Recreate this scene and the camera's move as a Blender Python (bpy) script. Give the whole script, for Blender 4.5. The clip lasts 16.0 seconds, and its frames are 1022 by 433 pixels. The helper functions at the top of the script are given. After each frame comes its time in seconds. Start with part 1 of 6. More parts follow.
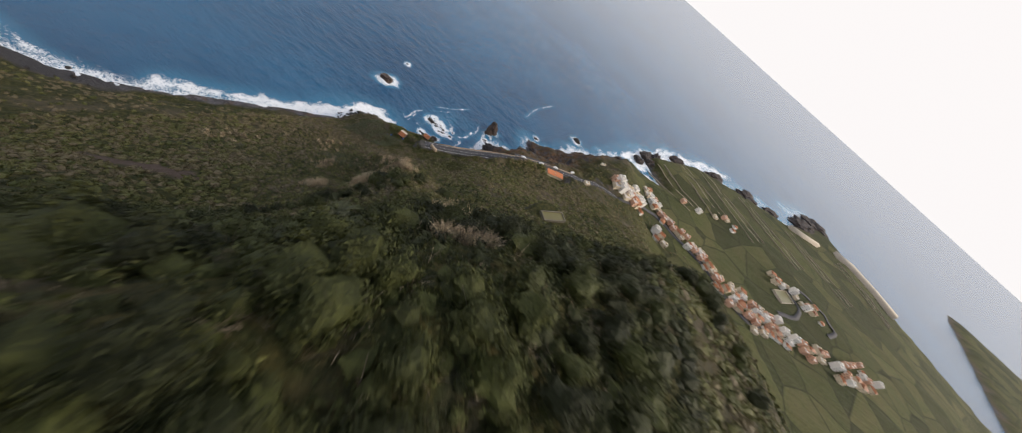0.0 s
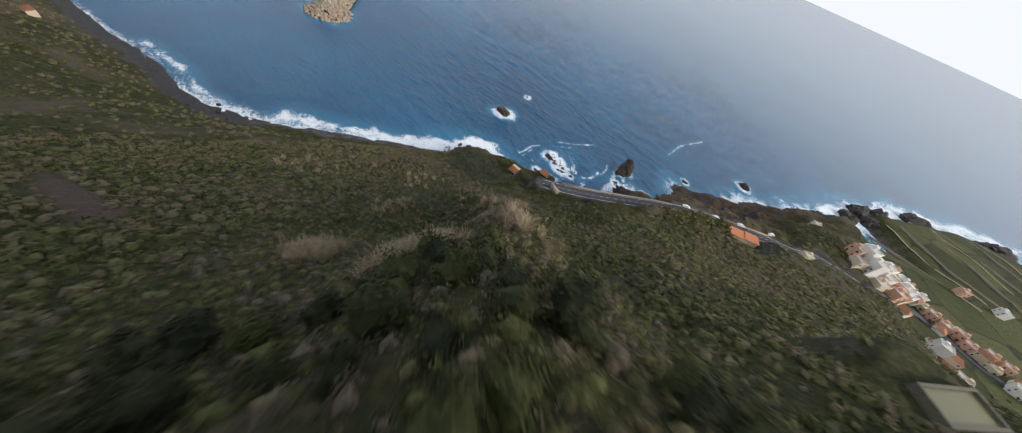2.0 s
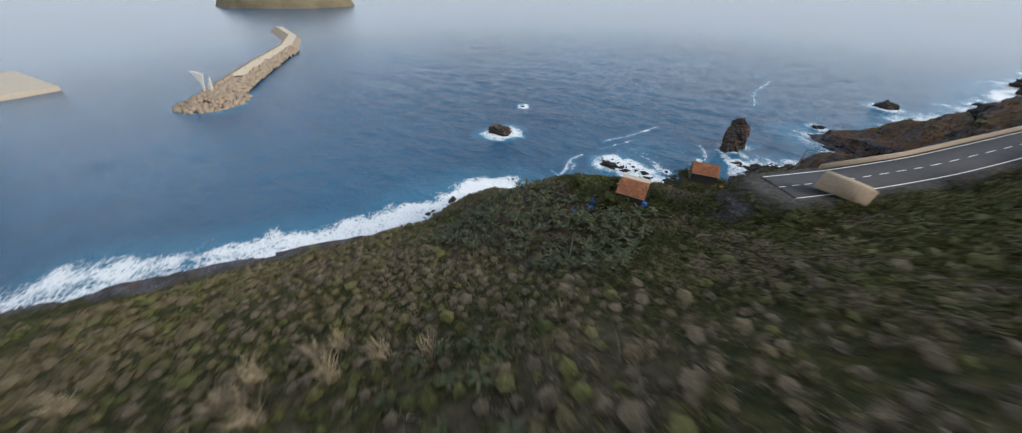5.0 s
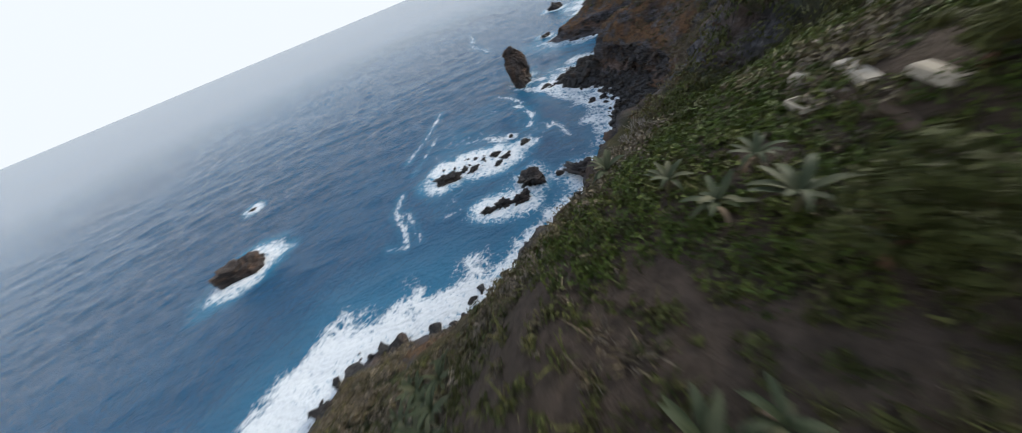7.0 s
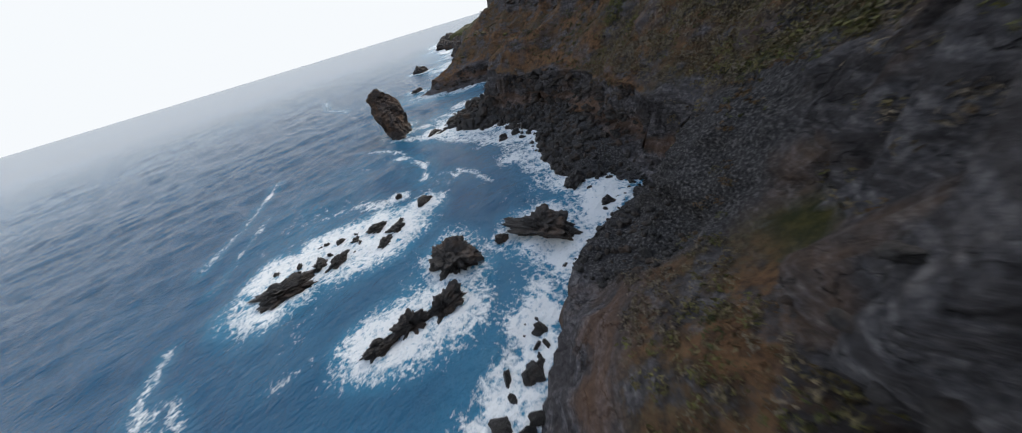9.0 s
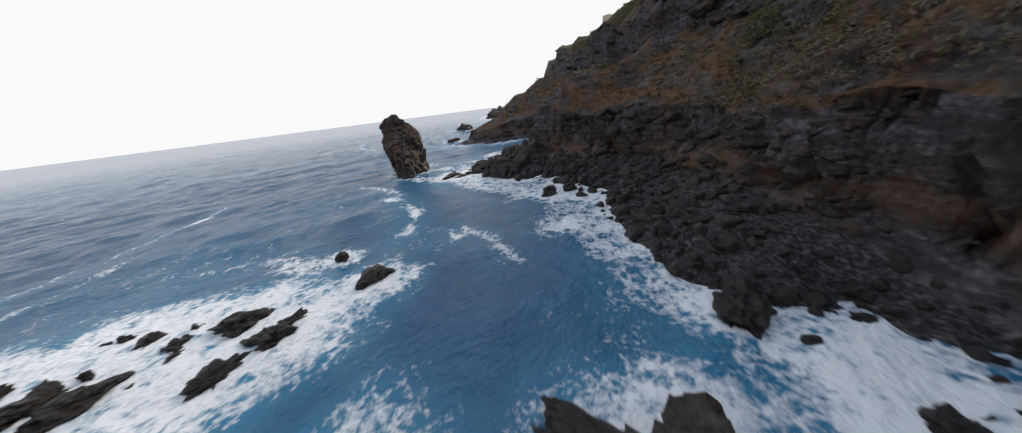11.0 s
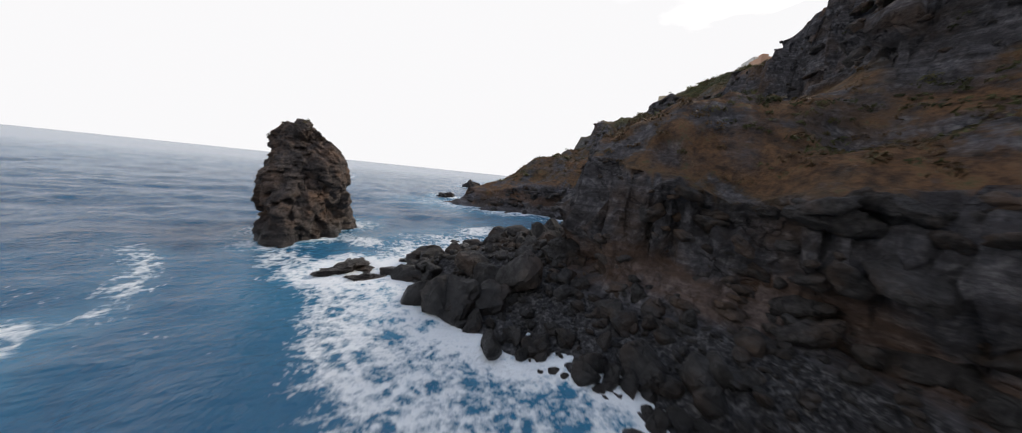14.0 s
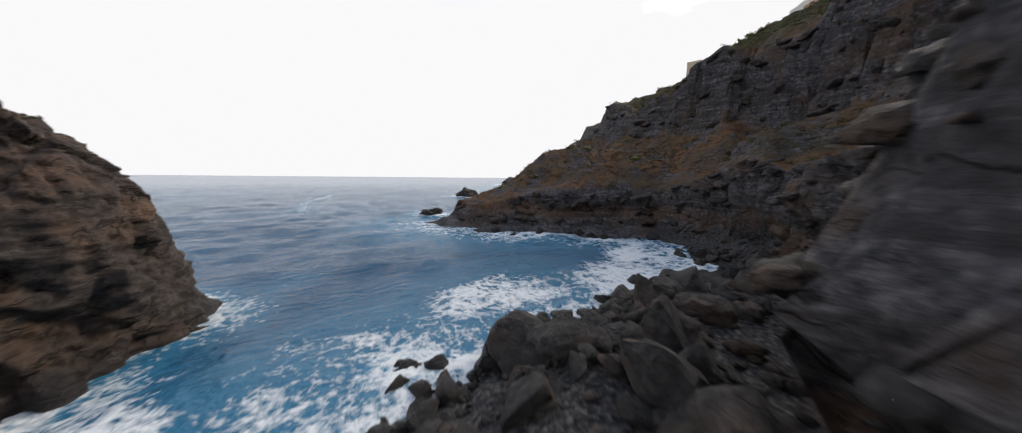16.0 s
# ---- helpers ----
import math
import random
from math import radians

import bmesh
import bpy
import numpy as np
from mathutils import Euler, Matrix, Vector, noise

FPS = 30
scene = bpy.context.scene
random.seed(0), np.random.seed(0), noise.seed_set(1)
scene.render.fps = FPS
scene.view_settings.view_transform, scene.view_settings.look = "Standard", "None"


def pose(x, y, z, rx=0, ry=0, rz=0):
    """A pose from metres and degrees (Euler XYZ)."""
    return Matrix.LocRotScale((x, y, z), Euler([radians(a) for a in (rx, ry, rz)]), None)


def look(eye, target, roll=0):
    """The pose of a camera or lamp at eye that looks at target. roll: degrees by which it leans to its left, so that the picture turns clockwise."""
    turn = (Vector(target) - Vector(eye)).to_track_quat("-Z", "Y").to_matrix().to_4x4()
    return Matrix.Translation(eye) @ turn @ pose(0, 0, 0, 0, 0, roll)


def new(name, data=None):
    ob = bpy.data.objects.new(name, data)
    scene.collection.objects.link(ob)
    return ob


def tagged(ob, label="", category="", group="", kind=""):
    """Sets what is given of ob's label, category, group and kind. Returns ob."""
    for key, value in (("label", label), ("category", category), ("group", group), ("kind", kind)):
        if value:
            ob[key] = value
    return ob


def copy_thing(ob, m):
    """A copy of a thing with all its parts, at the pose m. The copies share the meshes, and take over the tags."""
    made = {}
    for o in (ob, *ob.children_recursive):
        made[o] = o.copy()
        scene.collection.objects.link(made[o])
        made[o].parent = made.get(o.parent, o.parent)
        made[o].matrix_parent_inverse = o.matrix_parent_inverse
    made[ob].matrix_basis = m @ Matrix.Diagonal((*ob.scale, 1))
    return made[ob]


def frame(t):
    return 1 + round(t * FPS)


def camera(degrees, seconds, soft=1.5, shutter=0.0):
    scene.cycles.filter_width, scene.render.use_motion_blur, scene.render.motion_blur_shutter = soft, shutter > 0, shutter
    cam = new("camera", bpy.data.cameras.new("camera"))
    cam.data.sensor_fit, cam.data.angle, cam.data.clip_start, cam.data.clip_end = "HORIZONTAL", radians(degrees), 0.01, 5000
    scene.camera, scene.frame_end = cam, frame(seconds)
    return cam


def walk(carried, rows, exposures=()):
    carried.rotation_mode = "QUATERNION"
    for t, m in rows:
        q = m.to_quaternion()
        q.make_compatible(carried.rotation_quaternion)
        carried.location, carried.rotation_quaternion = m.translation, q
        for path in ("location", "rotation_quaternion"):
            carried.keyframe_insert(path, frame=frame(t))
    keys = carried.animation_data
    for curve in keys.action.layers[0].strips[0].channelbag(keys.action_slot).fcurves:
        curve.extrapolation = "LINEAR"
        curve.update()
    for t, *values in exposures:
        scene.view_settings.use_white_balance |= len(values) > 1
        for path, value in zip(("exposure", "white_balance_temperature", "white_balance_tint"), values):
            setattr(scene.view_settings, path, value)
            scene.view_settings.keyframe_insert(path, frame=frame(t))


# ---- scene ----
cam = camera(119.40, 16.0, 1.0, 0.33)
PATH = [
    (0.00, -0.20, 1.31, 177.39, 37.25, -28.54, 32.11),
    (0.50, -4.19, 12.03, 165.48, 38.57, -25.54, 37.67),
    (1.00, -9.93, 23.44, 152.79, 40.00, -21.90, 44.56),
    (1.50, -16.84, 33.43, 141.23, 40.22, -18.61, 48.25),
    (2.00, -25.78, 43.14, 127.66, 39.41, -16.17, 48.87),
    (2.50, -34.10, 51.93, 114.78, 39.94, -14.96, 48.27),
    (3.00, -43.74, 60.84, 101.45, 42.12, -14.20, 47.04),
    (3.50, -52.94, 68.84, 89.70, 43.74, -12.74, 46.01),
    (4.00, -62.96, 77.24, 77.77, 45.78, -9.86, 43.84),
    (4.20, -67.05, 80.27, 73.60, 46.77, -8.48, 42.37),
    (4.62, -75.85, 87.37, 65.07, 49.05, -4.83, 39.14),
    (5.04, -84.75, 94.97, 58.42, 51.75, 0.32, 33.87),
    (5.46, -92.86, 103.04, 53.10, 53.84, 6.02, 26.63),
    (5.88, -99.30, 111.58, 48.56, 54.51, 11.26, 17.08),
    (6.30, -103.20, 120.56, 44.25, 53.21, 14.76, 4.51),
    (6.50, -105.01, 124.83, 42.21, 51.46, 16.09, -2.62),
    (7.00, -107.08, 135.89, 36.94, 48.59, 17.40, -19.86),
    (7.50, -107.42, 144.81, 32.53, 49.00, 16.75, -31.22),
    (8.00, -106.71, 150.56, 29.69, 50.56, 15.28, -36.91),
    (8.20, -106.24, 152.94, 28.44, 51.29, 14.86, -38.98),
    (8.62, -105.30, 157.66, 25.75, 52.75, 14.14, -42.46),
    (9.04, -103.89, 162.14, 22.78, 54.38, 13.79, -43.83),
    (9.46, -101.98, 166.45, 19.79, 56.44, 13.41, -43.48),
    (9.88, -99.59, 170.71, 17.06, 59.16, 12.59, -41.81),
    (10.30, -96.71, 174.98, 14.87, 62.78, 10.90, -39.26),
    (10.50, -95.23, 176.94, 13.91, 64.69, 10.08, -37.97),
    (11.00, -91.48, 182.19, 11.81, 69.45, 6.86, -34.85),
    (11.50, -87.77, 187.10, 10.32, 73.26, 3.34, -32.63),
    (12.00, -83.92, 191.88, 9.42, 76.10, -0.92, -31.00),
    (12.50, -80.21, 196.37, 8.92, 78.25, -4.07, -30.11),
    (13.00, -76.62, 201.36, 8.79, 80.10, -6.23, -29.99),
    (13.50, -73.58, 205.85, 8.82, 81.39, -6.71, -30.34),
    (14.00, -70.62, 210.70, 8.84, 82.24, -5.80, -31.06),
    (14.50, -68.16, 215.30, 8.85, 82.65, -4.40, -32.01),
    (15.00, -65.47, 220.23, 8.77, 83.02, -2.65, -32.48),
    (15.50, -62.93, 224.81, 8.88, 83.03, -1.48, -32.17),
    (16.00, -60.11, 230.20, 9.29, 82.54, -0.47, -31.49),
]
walk(cam, [(t, pose(x, y, z, rx, ry, rz)) for t, x, y, z, rx, ry, rz in PATH],
     exposures=[(0.0, 0.0, 6800, 13), (1.0, 0.0, 6750, 12), (2.2, 0.0, 6300, 8), (7.0, 0.0, 6150, 7), (8.2, 0.0, 6200, 7), (10.5, 0.0, 6600, 11), (16.0, 0.0, 6600, 11)])

# ---- light: bright hazy sky over the sea, low veiled sun inland to the north-east ----
SUN_AZ, SUN_EL = radians(80), radians(28)   # azimuth from +y towards +x
world = bpy.data.worlds.new("hazy_sky")
scene.world = world
world.use_nodes = True
wt = world.node_tree
wt.nodes.clear()
w_out = wt.nodes.new("ShaderNodeOutputWorld")
w_sky = wt.nodes.new("ShaderNodeTexSky")
w_sky.sky_type = "NISHITA"
w_sky.sun_disc = False
w_sky.sun_elevation, w_sky.sun_rotation = SUN_EL, SUN_AZ
w_sky.air_density, w_sky.dust_density, w_sky.ozone_density = 1.2, 2.5, 1.0
w_bg = wt.nodes.new("ShaderNodeBackground")
w_bg.inputs["Strength"].default_value = 0.26
wt.links.new(w_sky.outputs[0], w_bg.inputs["Color"])
# thin high cloud: a white veil, densest low down, broken overhead
w_co = wt.nodes.new("ShaderNodeTexCoord")
w_sep = wt.nodes.new("ShaderNodeSeparateXYZ")
wt.links.new(w_co.outputs["Generated"], w_sep.inputs[0])
w_noise = wt.nodes.new("ShaderNodeTexNoise")
w_noise.inputs["Scale"].default_value, w_noise.inputs["Detail"].default_value = 3.5, 6.0
w_map = wt.nodes.new("ShaderNodeMapping")
w_map.inputs["Scale"].default_value = (1, 1, 3)
wt.links.new(w_co.outputs["Generated"], w_map.inputs[0])
wt.links.new(w_map.outputs[0], w_noise.inputs["Vector"])
w_r1 = wt.nodes.new("ShaderNodeMapRange")
w_r1.inputs["From Min"].default_value, w_r1.inputs["From Max"].default_value = 0.36, 1.0
w_r1.inputs["To Min"].default_value, w_r1.inputs["To Max"].default_value = 1.2, 0.0
wt.links.new(w_sep.outputs["Z"], w_r1.inputs["Value"])
w_add = wt.nodes.new("ShaderNodeMath")
w_add.operation = "MULTIPLY_ADD"
w_add.inputs[1].default_value, w_add.use_clamp = 0.9, True
w_sub = wt.nodes.new("ShaderNodeMath")
w_sub.operation = "SUBTRACT"
w_sub.inputs[1].default_value = 0.5
wt.links.new(w_noise.outputs["Fac"], w_sub.inputs[0])
wt.links.new(w_sub.outputs[0], w_add.inputs[0])
wt.links.new(w_r1.outputs[0], w_add.inputs[2])
w_cloud = wt.nodes.new("ShaderNodeBackground")
w_cloud.inputs["Color"].default_value = (0.97, 0.98, 1.0, 1)
w_cloud.inputs["Strength"].default_value = 0.97
w_mix = wt.nodes.new("ShaderNodeMixShader")
wt.links.new(w_add.outputs[0], w_mix.inputs[0])
wt.links.new(w_bg.outputs[0], w_mix.inputs[1])
wt.links.new(w_cloud.outputs[0], w_mix.inputs[2])
wt.links.new(w_mix.outputs[0], w_out.inputs[0])

sun = new("sun", bpy.data.lights.new("sun", "SUN"))
sun.data.energy, sun.data.angle, sun.data.color = 3.1, radians(22), (1.0, 0.9, 0.76)
sun.matrix_world = look((0, 0, 300), (-math.sin(SUN_AZ) * math.cos(SUN_EL), -math.cos(SUN_AZ) * math.cos(SUN_EL), 300 - math.sin(SUN_EL)))


# ---- small tools ----
def mat_new(name):
    m = bpy.data.materials.new(name)
    m.use_nodes = True
    return m, m.node_tree, m.node_tree.nodes["Principled BSDF"]


def ramp(nt, fac, stops):
    n = nt.nodes.new("ShaderNodeValToRGB")
    el = n.color_ramp.elements
    while len(el) < len(stops):
        el.new(0.5)
    for e, (p, c) in zip(el, stops):
        e.position, e.color = p, (*c, 1) if len(c) == 3 else c
    nt.links.new(fac, n.inputs[0])
    return n.outputs[0]


def tex(nt, scale, detail=6.0, rough=0.6, stretch=None, kind="ShaderNodeTexNoise", coord="Object"):
    co = nt.nodes.new("ShaderNodeTexCoord")
    n = nt.nodes.new(kind)
    n.inputs["Scale"].default_value = scale
    if kind == "ShaderNodeTexNoise":
        n.inputs["Detail"].default_value, n.inputs["Roughness"].default_value = detail, rough
    src = co.outputs[coord]
    if stretch:
        mp = nt.nodes.new("ShaderNodeMapping")
        mp.inputs["Scale"].default_value = stretch
        nt.links.new(src, mp.inputs[0])
        src = mp.outputs[0]
    nt.links.new(src, n.inputs["Vector"])
    return n.outputs[0]


def mixc(nt, fac, a, b, mode="MIX"):
    n = nt.nodes.new("ShaderNodeMix")
    n.data_type, n.blend_type = "RGBA", mode
    for sock, v in ((n.inputs[0], fac), (n.inputs[6], a), (n.inputs[7], b)):
        if isinstance(v, (int, float)):
            sock.default_value = v
        elif isinstance(v, tuple):
            sock.default_value = (*v, 1)
        else:
            nt.links.new(v, sock)
    return n.outputs[2]


def mathn(nt, op, a, b=None, c=None, clamp=False):
    n = nt.nodes.new("ShaderNodeMath")
    n.operation, n.use_clamp = op, clamp
    for i, v in enumerate((a, b, c)):
        if v is None:
            continue
        if isinstance(v, (int, float)):
            n.inputs[i].default_value = v
        else:
            nt.links.new(v, n.inputs[i])
    return n.outputs[0]


def bump(nt, bsdf, height, strength, dist):
    n = nt.nodes.new("ShaderNodeBump")
    n.inputs["Strength"].default_value, n.inputs["Distance"].default_value = strength, dist
    nt.links.new(height, n.inputs["Height"])
    nt.links.new(n.outputs[0], bsdf.inputs["Normal"])


def attr(nt, name):
    n = nt.nodes.new("ShaderNodeAttribute")
    n.attribute_name = name
    return n.outputs["Fac"]


def simple(name, color, rough=0.7, metal=0.0, vary=0.25, scale=3.0, bumps=0.2):
    m, nt, b = mat_new(name)
    n1, n2 = tex(nt, scale), tex(nt, scale * 9)
    dark = tuple(c * (1 - vary) for c in color)
    light = tuple(min(1, c * (1 + vary * 0.6)) for c in color)
    c1 = ramp(nt, n1, [(0.3, dark), (0.7, light)])
    c2 = mixc(nt, 0.25, c1, ramp(nt, n2, [(0.3, dark), (0.7, light)]))
    nt.links.new(c2, b.inputs["Base Color"])
    b.inputs["Roughness"].default_value, b.inputs["Metallic"].default_value = rough, metal
    bump(nt, b, n2, bumps, 0.02)
    return m


def mesh_np(name, co, faces, mats=(), smooth=False):
    """A mesh from arrays: co (n, 3), faces (m, 3 or 4)."""
    me = bpy.data.meshes.new(name)
    co = np.asarray(co, np.float32)
    faces = np.asarray(faces, np.int32)
    k = faces.shape[1]
    me.vertices.add(len(co))
    me.vertices.foreach_set("co", co.ravel())
    me.loops.add(faces.size)
    me.loops.foreach_set("vertex_index", faces.ravel())
    me.polygons.add(len(faces))
    me.polygons.foreach_set("loop_start", np.arange(0, faces.size, k, dtype=np.int32))
    me.polygons.foreach_set("loop_total", np.full(len(faces), k, np.int32))
    if smooth:
        me.polygons.foreach_set("use_smooth", np.ones(len(faces), bool))
    me.update(calc_edges=True)
    for m in mats:
        me.materials.append(m)
    return me


def set_attr(me, name, values):
    a = me.attributes.new(name, "FLOAT", "POINT")
    a.data.foreach_set("value", np.asarray(values, np.float32).ravel())


RNG = np.random.default_rng(7)
LATTICE = RNG.random((256, 256)).astype(np.float32)


def vnoise(x, y):
    """Smooth value noise, -1 to 1, on numpy arrays."""
    xi, yi = np.floor(x).astype(int), np.floor(y).astype(int)
    fx, fy = x - xi, y - yi
    fx, fy = fx * fx * (3 - 2 * fx), fy * fy * (3 - 2 * fy)
    g = lambda i, j: LATTICE[(xi + i) % 256, (yi + j) % 256]
    return 2 * ((g(0, 0) * (1 - fx) + g(1, 0) * fx) * (1 - fy) + (g(0, 1) * (1 - fx) + g(1, 1) * fx) * fy) - 1


def fbm(x, y, octaves=4, gain=0.5):
    s, a = 0.0, 1.0
    for o in range(octaves):
        s = s + a * vnoise(x * 2**o + 17.3 * o, y * 2**o - 9.1 * o)
        a *= gain
    return s


def smin(a, b, k):
    h = np.clip(0.5 + 0.5 * (b - a) / k, 0, 1)
    return b * (1 - h) + a * h - k * h * (1 - h)


def sstep(a, b, x):
    t = np.clip((x - a) / (b - a), 0, 1)
    return t * t * (3 - 2 * t)


# ---- plan: the waterline from west to east, land on its south side ----
COAST = [(-900, 40), (-620, -30), (-460, -20), (-337, 6), (-302, 16), (-280, 26), (-258, 32), (-240, 34), (-226, 40), (-208, 55), (-194, 73), (-165, 113), (-147, 135), (-144, 150), (-140, 160),
         (-132, 166), (-119, 164), (-106, 165), (-100, 170.5), (-88, 176.8), (-80, 177.6), (-71.5, 179.6), (-73, 191), (-68, 199), (-61, 207), (-60, 218), (-64, 228),
         (-66, 235), (-57, 242), (-40, 244), (-27, 243), (-18, 257), (-26, 264), (-41, 281), (-42, 292), (-27, 296), (-5, 318), (25, 359),
         (64, 412), (85, 414), (133, 432), (106, 456), (91, 485), (180, 592), (285, 649), (439, 712), (590, 877), (645, 846), (745, 726), (867, 622),
         (935, 575), (1000, 590), (1057, 717), (1185, 982), (1304, 1234), (1617, 1198), (2600, 900)]
CO = np.array(COAST, float)


def coast_distance(x, y):
    """Metres from the waterline, positive on land."""
    x, y = np.asarray(x, float), np.asarray(y, float)
    best = np.full(x.shape, 1e9)
    for (x0, y0), (x1, y1) in zip(CO[:-1], CO[1:]):
        dx, dy = x1 - x0, y1 - y0
        t = np.clip(((x - x0) * dx + (y - y0) * dy) / (dx * dx + dy * dy), 0, 1)
        best = np.minimum(best, (x - x0 - t * dx) ** 2 + (y - y0 - t * dy) ** 2)
    ring = np.vstack([CO, [(2600, -900), (-900, -900)]])
    inside = np.zeros(x.shape, bool)
    for (x0, y0), (x1, y1) in zip(ring, np.roll(ring, -1, 0)):
        cross = (y0 > y) != (y1 > y)
        inside ^= cross & (x < (x1 - x0) * (y - y0) / (y1 - y0 + 1e-12) + x0)
    return np.where(inside, 1, -1) * np.sqrt(best)


def swell(x, y, cx, cy, along, across, turn):
    c, s = math.cos(turn), math.sin(turn)
    u, v = (x - cx) * c + (y - cy) * s, -(x - cx) * s + (y - cy) * c
    return np.exp(-((u / along) ** 2) - (v / across) ** 2)


def hillside(x, y):
    """The mountain slope above the cliffs: a cubic sheet with a spur and a gully."""
    a, b = np.clip((x + 60) / 100, -1.7, 2.1), np.clip((y - 90) / 100, -0.95, 2.0)
    z = 59.1 - 44.8 * b + 16.0 * b**2 - 0.2 * b**3 + a * (56.8 - 30.1 * b + 9.7 * b**2) + a**2 * (7.4 - 9.5 * b) - 6.0 * a**3
    z = z + 10.3 * swell(x, y, -34, 60, 45, 13, 2.2) - 10.6 * swell(x, y, -57, 72, 16, 10, 2.2) + 6.8 * swell(x, y, -24, 120, 30, 18, 2.0)
    z = z - 9.9 * swell(x, y, -55, 16, 26, 20, 0.3) + 6.1 * swell(x, y, -47, 77, 13, 9, 2.2)
    z = z + 0.35 * np.maximum(0, -5 - y)
    u = 0.83 * x + 0.56 * y                          # the spur falls away eastwards
    return smin(z, 164 - 0.28 * np.minimum(u, 60) - 0.44 * np.maximum(u - 60, 0), 6.0)


# foot of the sea wall behind its boulder apron, land on the east side
WALL = np.array([(-76, 172), (-70, 178), (-64, 187.5), (-57.5, 195), (-54.5, 201), (-53.3, 206), (-52.6, 212), (-54, 218), (-55.8, 223.5), (-54.6, 228.5), (-50, 231.5), (-44, 233.4), (-36.7, 235.2), (-27, 238.6), (-19, 243), (-14, 256)], float)


def wall_distance(x, y):
    best, side = np.full(np.shape(x), 1e9), np.ones(np.shape(x))
    for (x0, y0), (x1, y1) in zip(WALL[:-1], WALL[1:]):
        dx, dy = x1 - x0, y1 - y0
        t = np.clip(((x - x0) * dx + (y - y0) * dy) / (dx * dx + dy * dy), 0, 1)
        r = np.hypot(x - x0 - t * dx, y - y0 - t * dy)
        side = np.where(r < best, np.sign((x - x0) * dy - (y - y0) * dx), side)
        best = np.minimum(best, r)
    return best * side


ROAD = [(-74, 140, 38.3), (-67, 146.5, 38.5), (-57, 157, 38.9), (-44, 173, 39.4), (-33, 186.5, 40), (-22, 197, 41), (-10, 206, 42), (3, 214.5, 43), (15, 222, 44), (27, 227, 44.5), (36, 238, 44.3), (50, 243, 43.8), (62, 247, 43)]


def road_near(x, y):
    """Metres from the middle of the coast road, and its level there."""
    best, level = np.full(np.shape(x), 1e9), np.zeros(np.shape(x))
    for (x0, y0, z0), (x1, y1, z1) in zip(ROAD[:-1], ROAD[1:]):
        dx, dy = x1 - x0, y1 - y0
        t = np.clip(((x - x0) * dx + (y - y0) * dy) / (dx * dx + dy * dy), 0, 1)
        r = np.hypot(x - x0 - t * dx, y - y0 - t * dy)
        level = np.where(r < best, z0 + t * (z1 - z0), level)
        best = np.minimum(best, r)
    return best, level


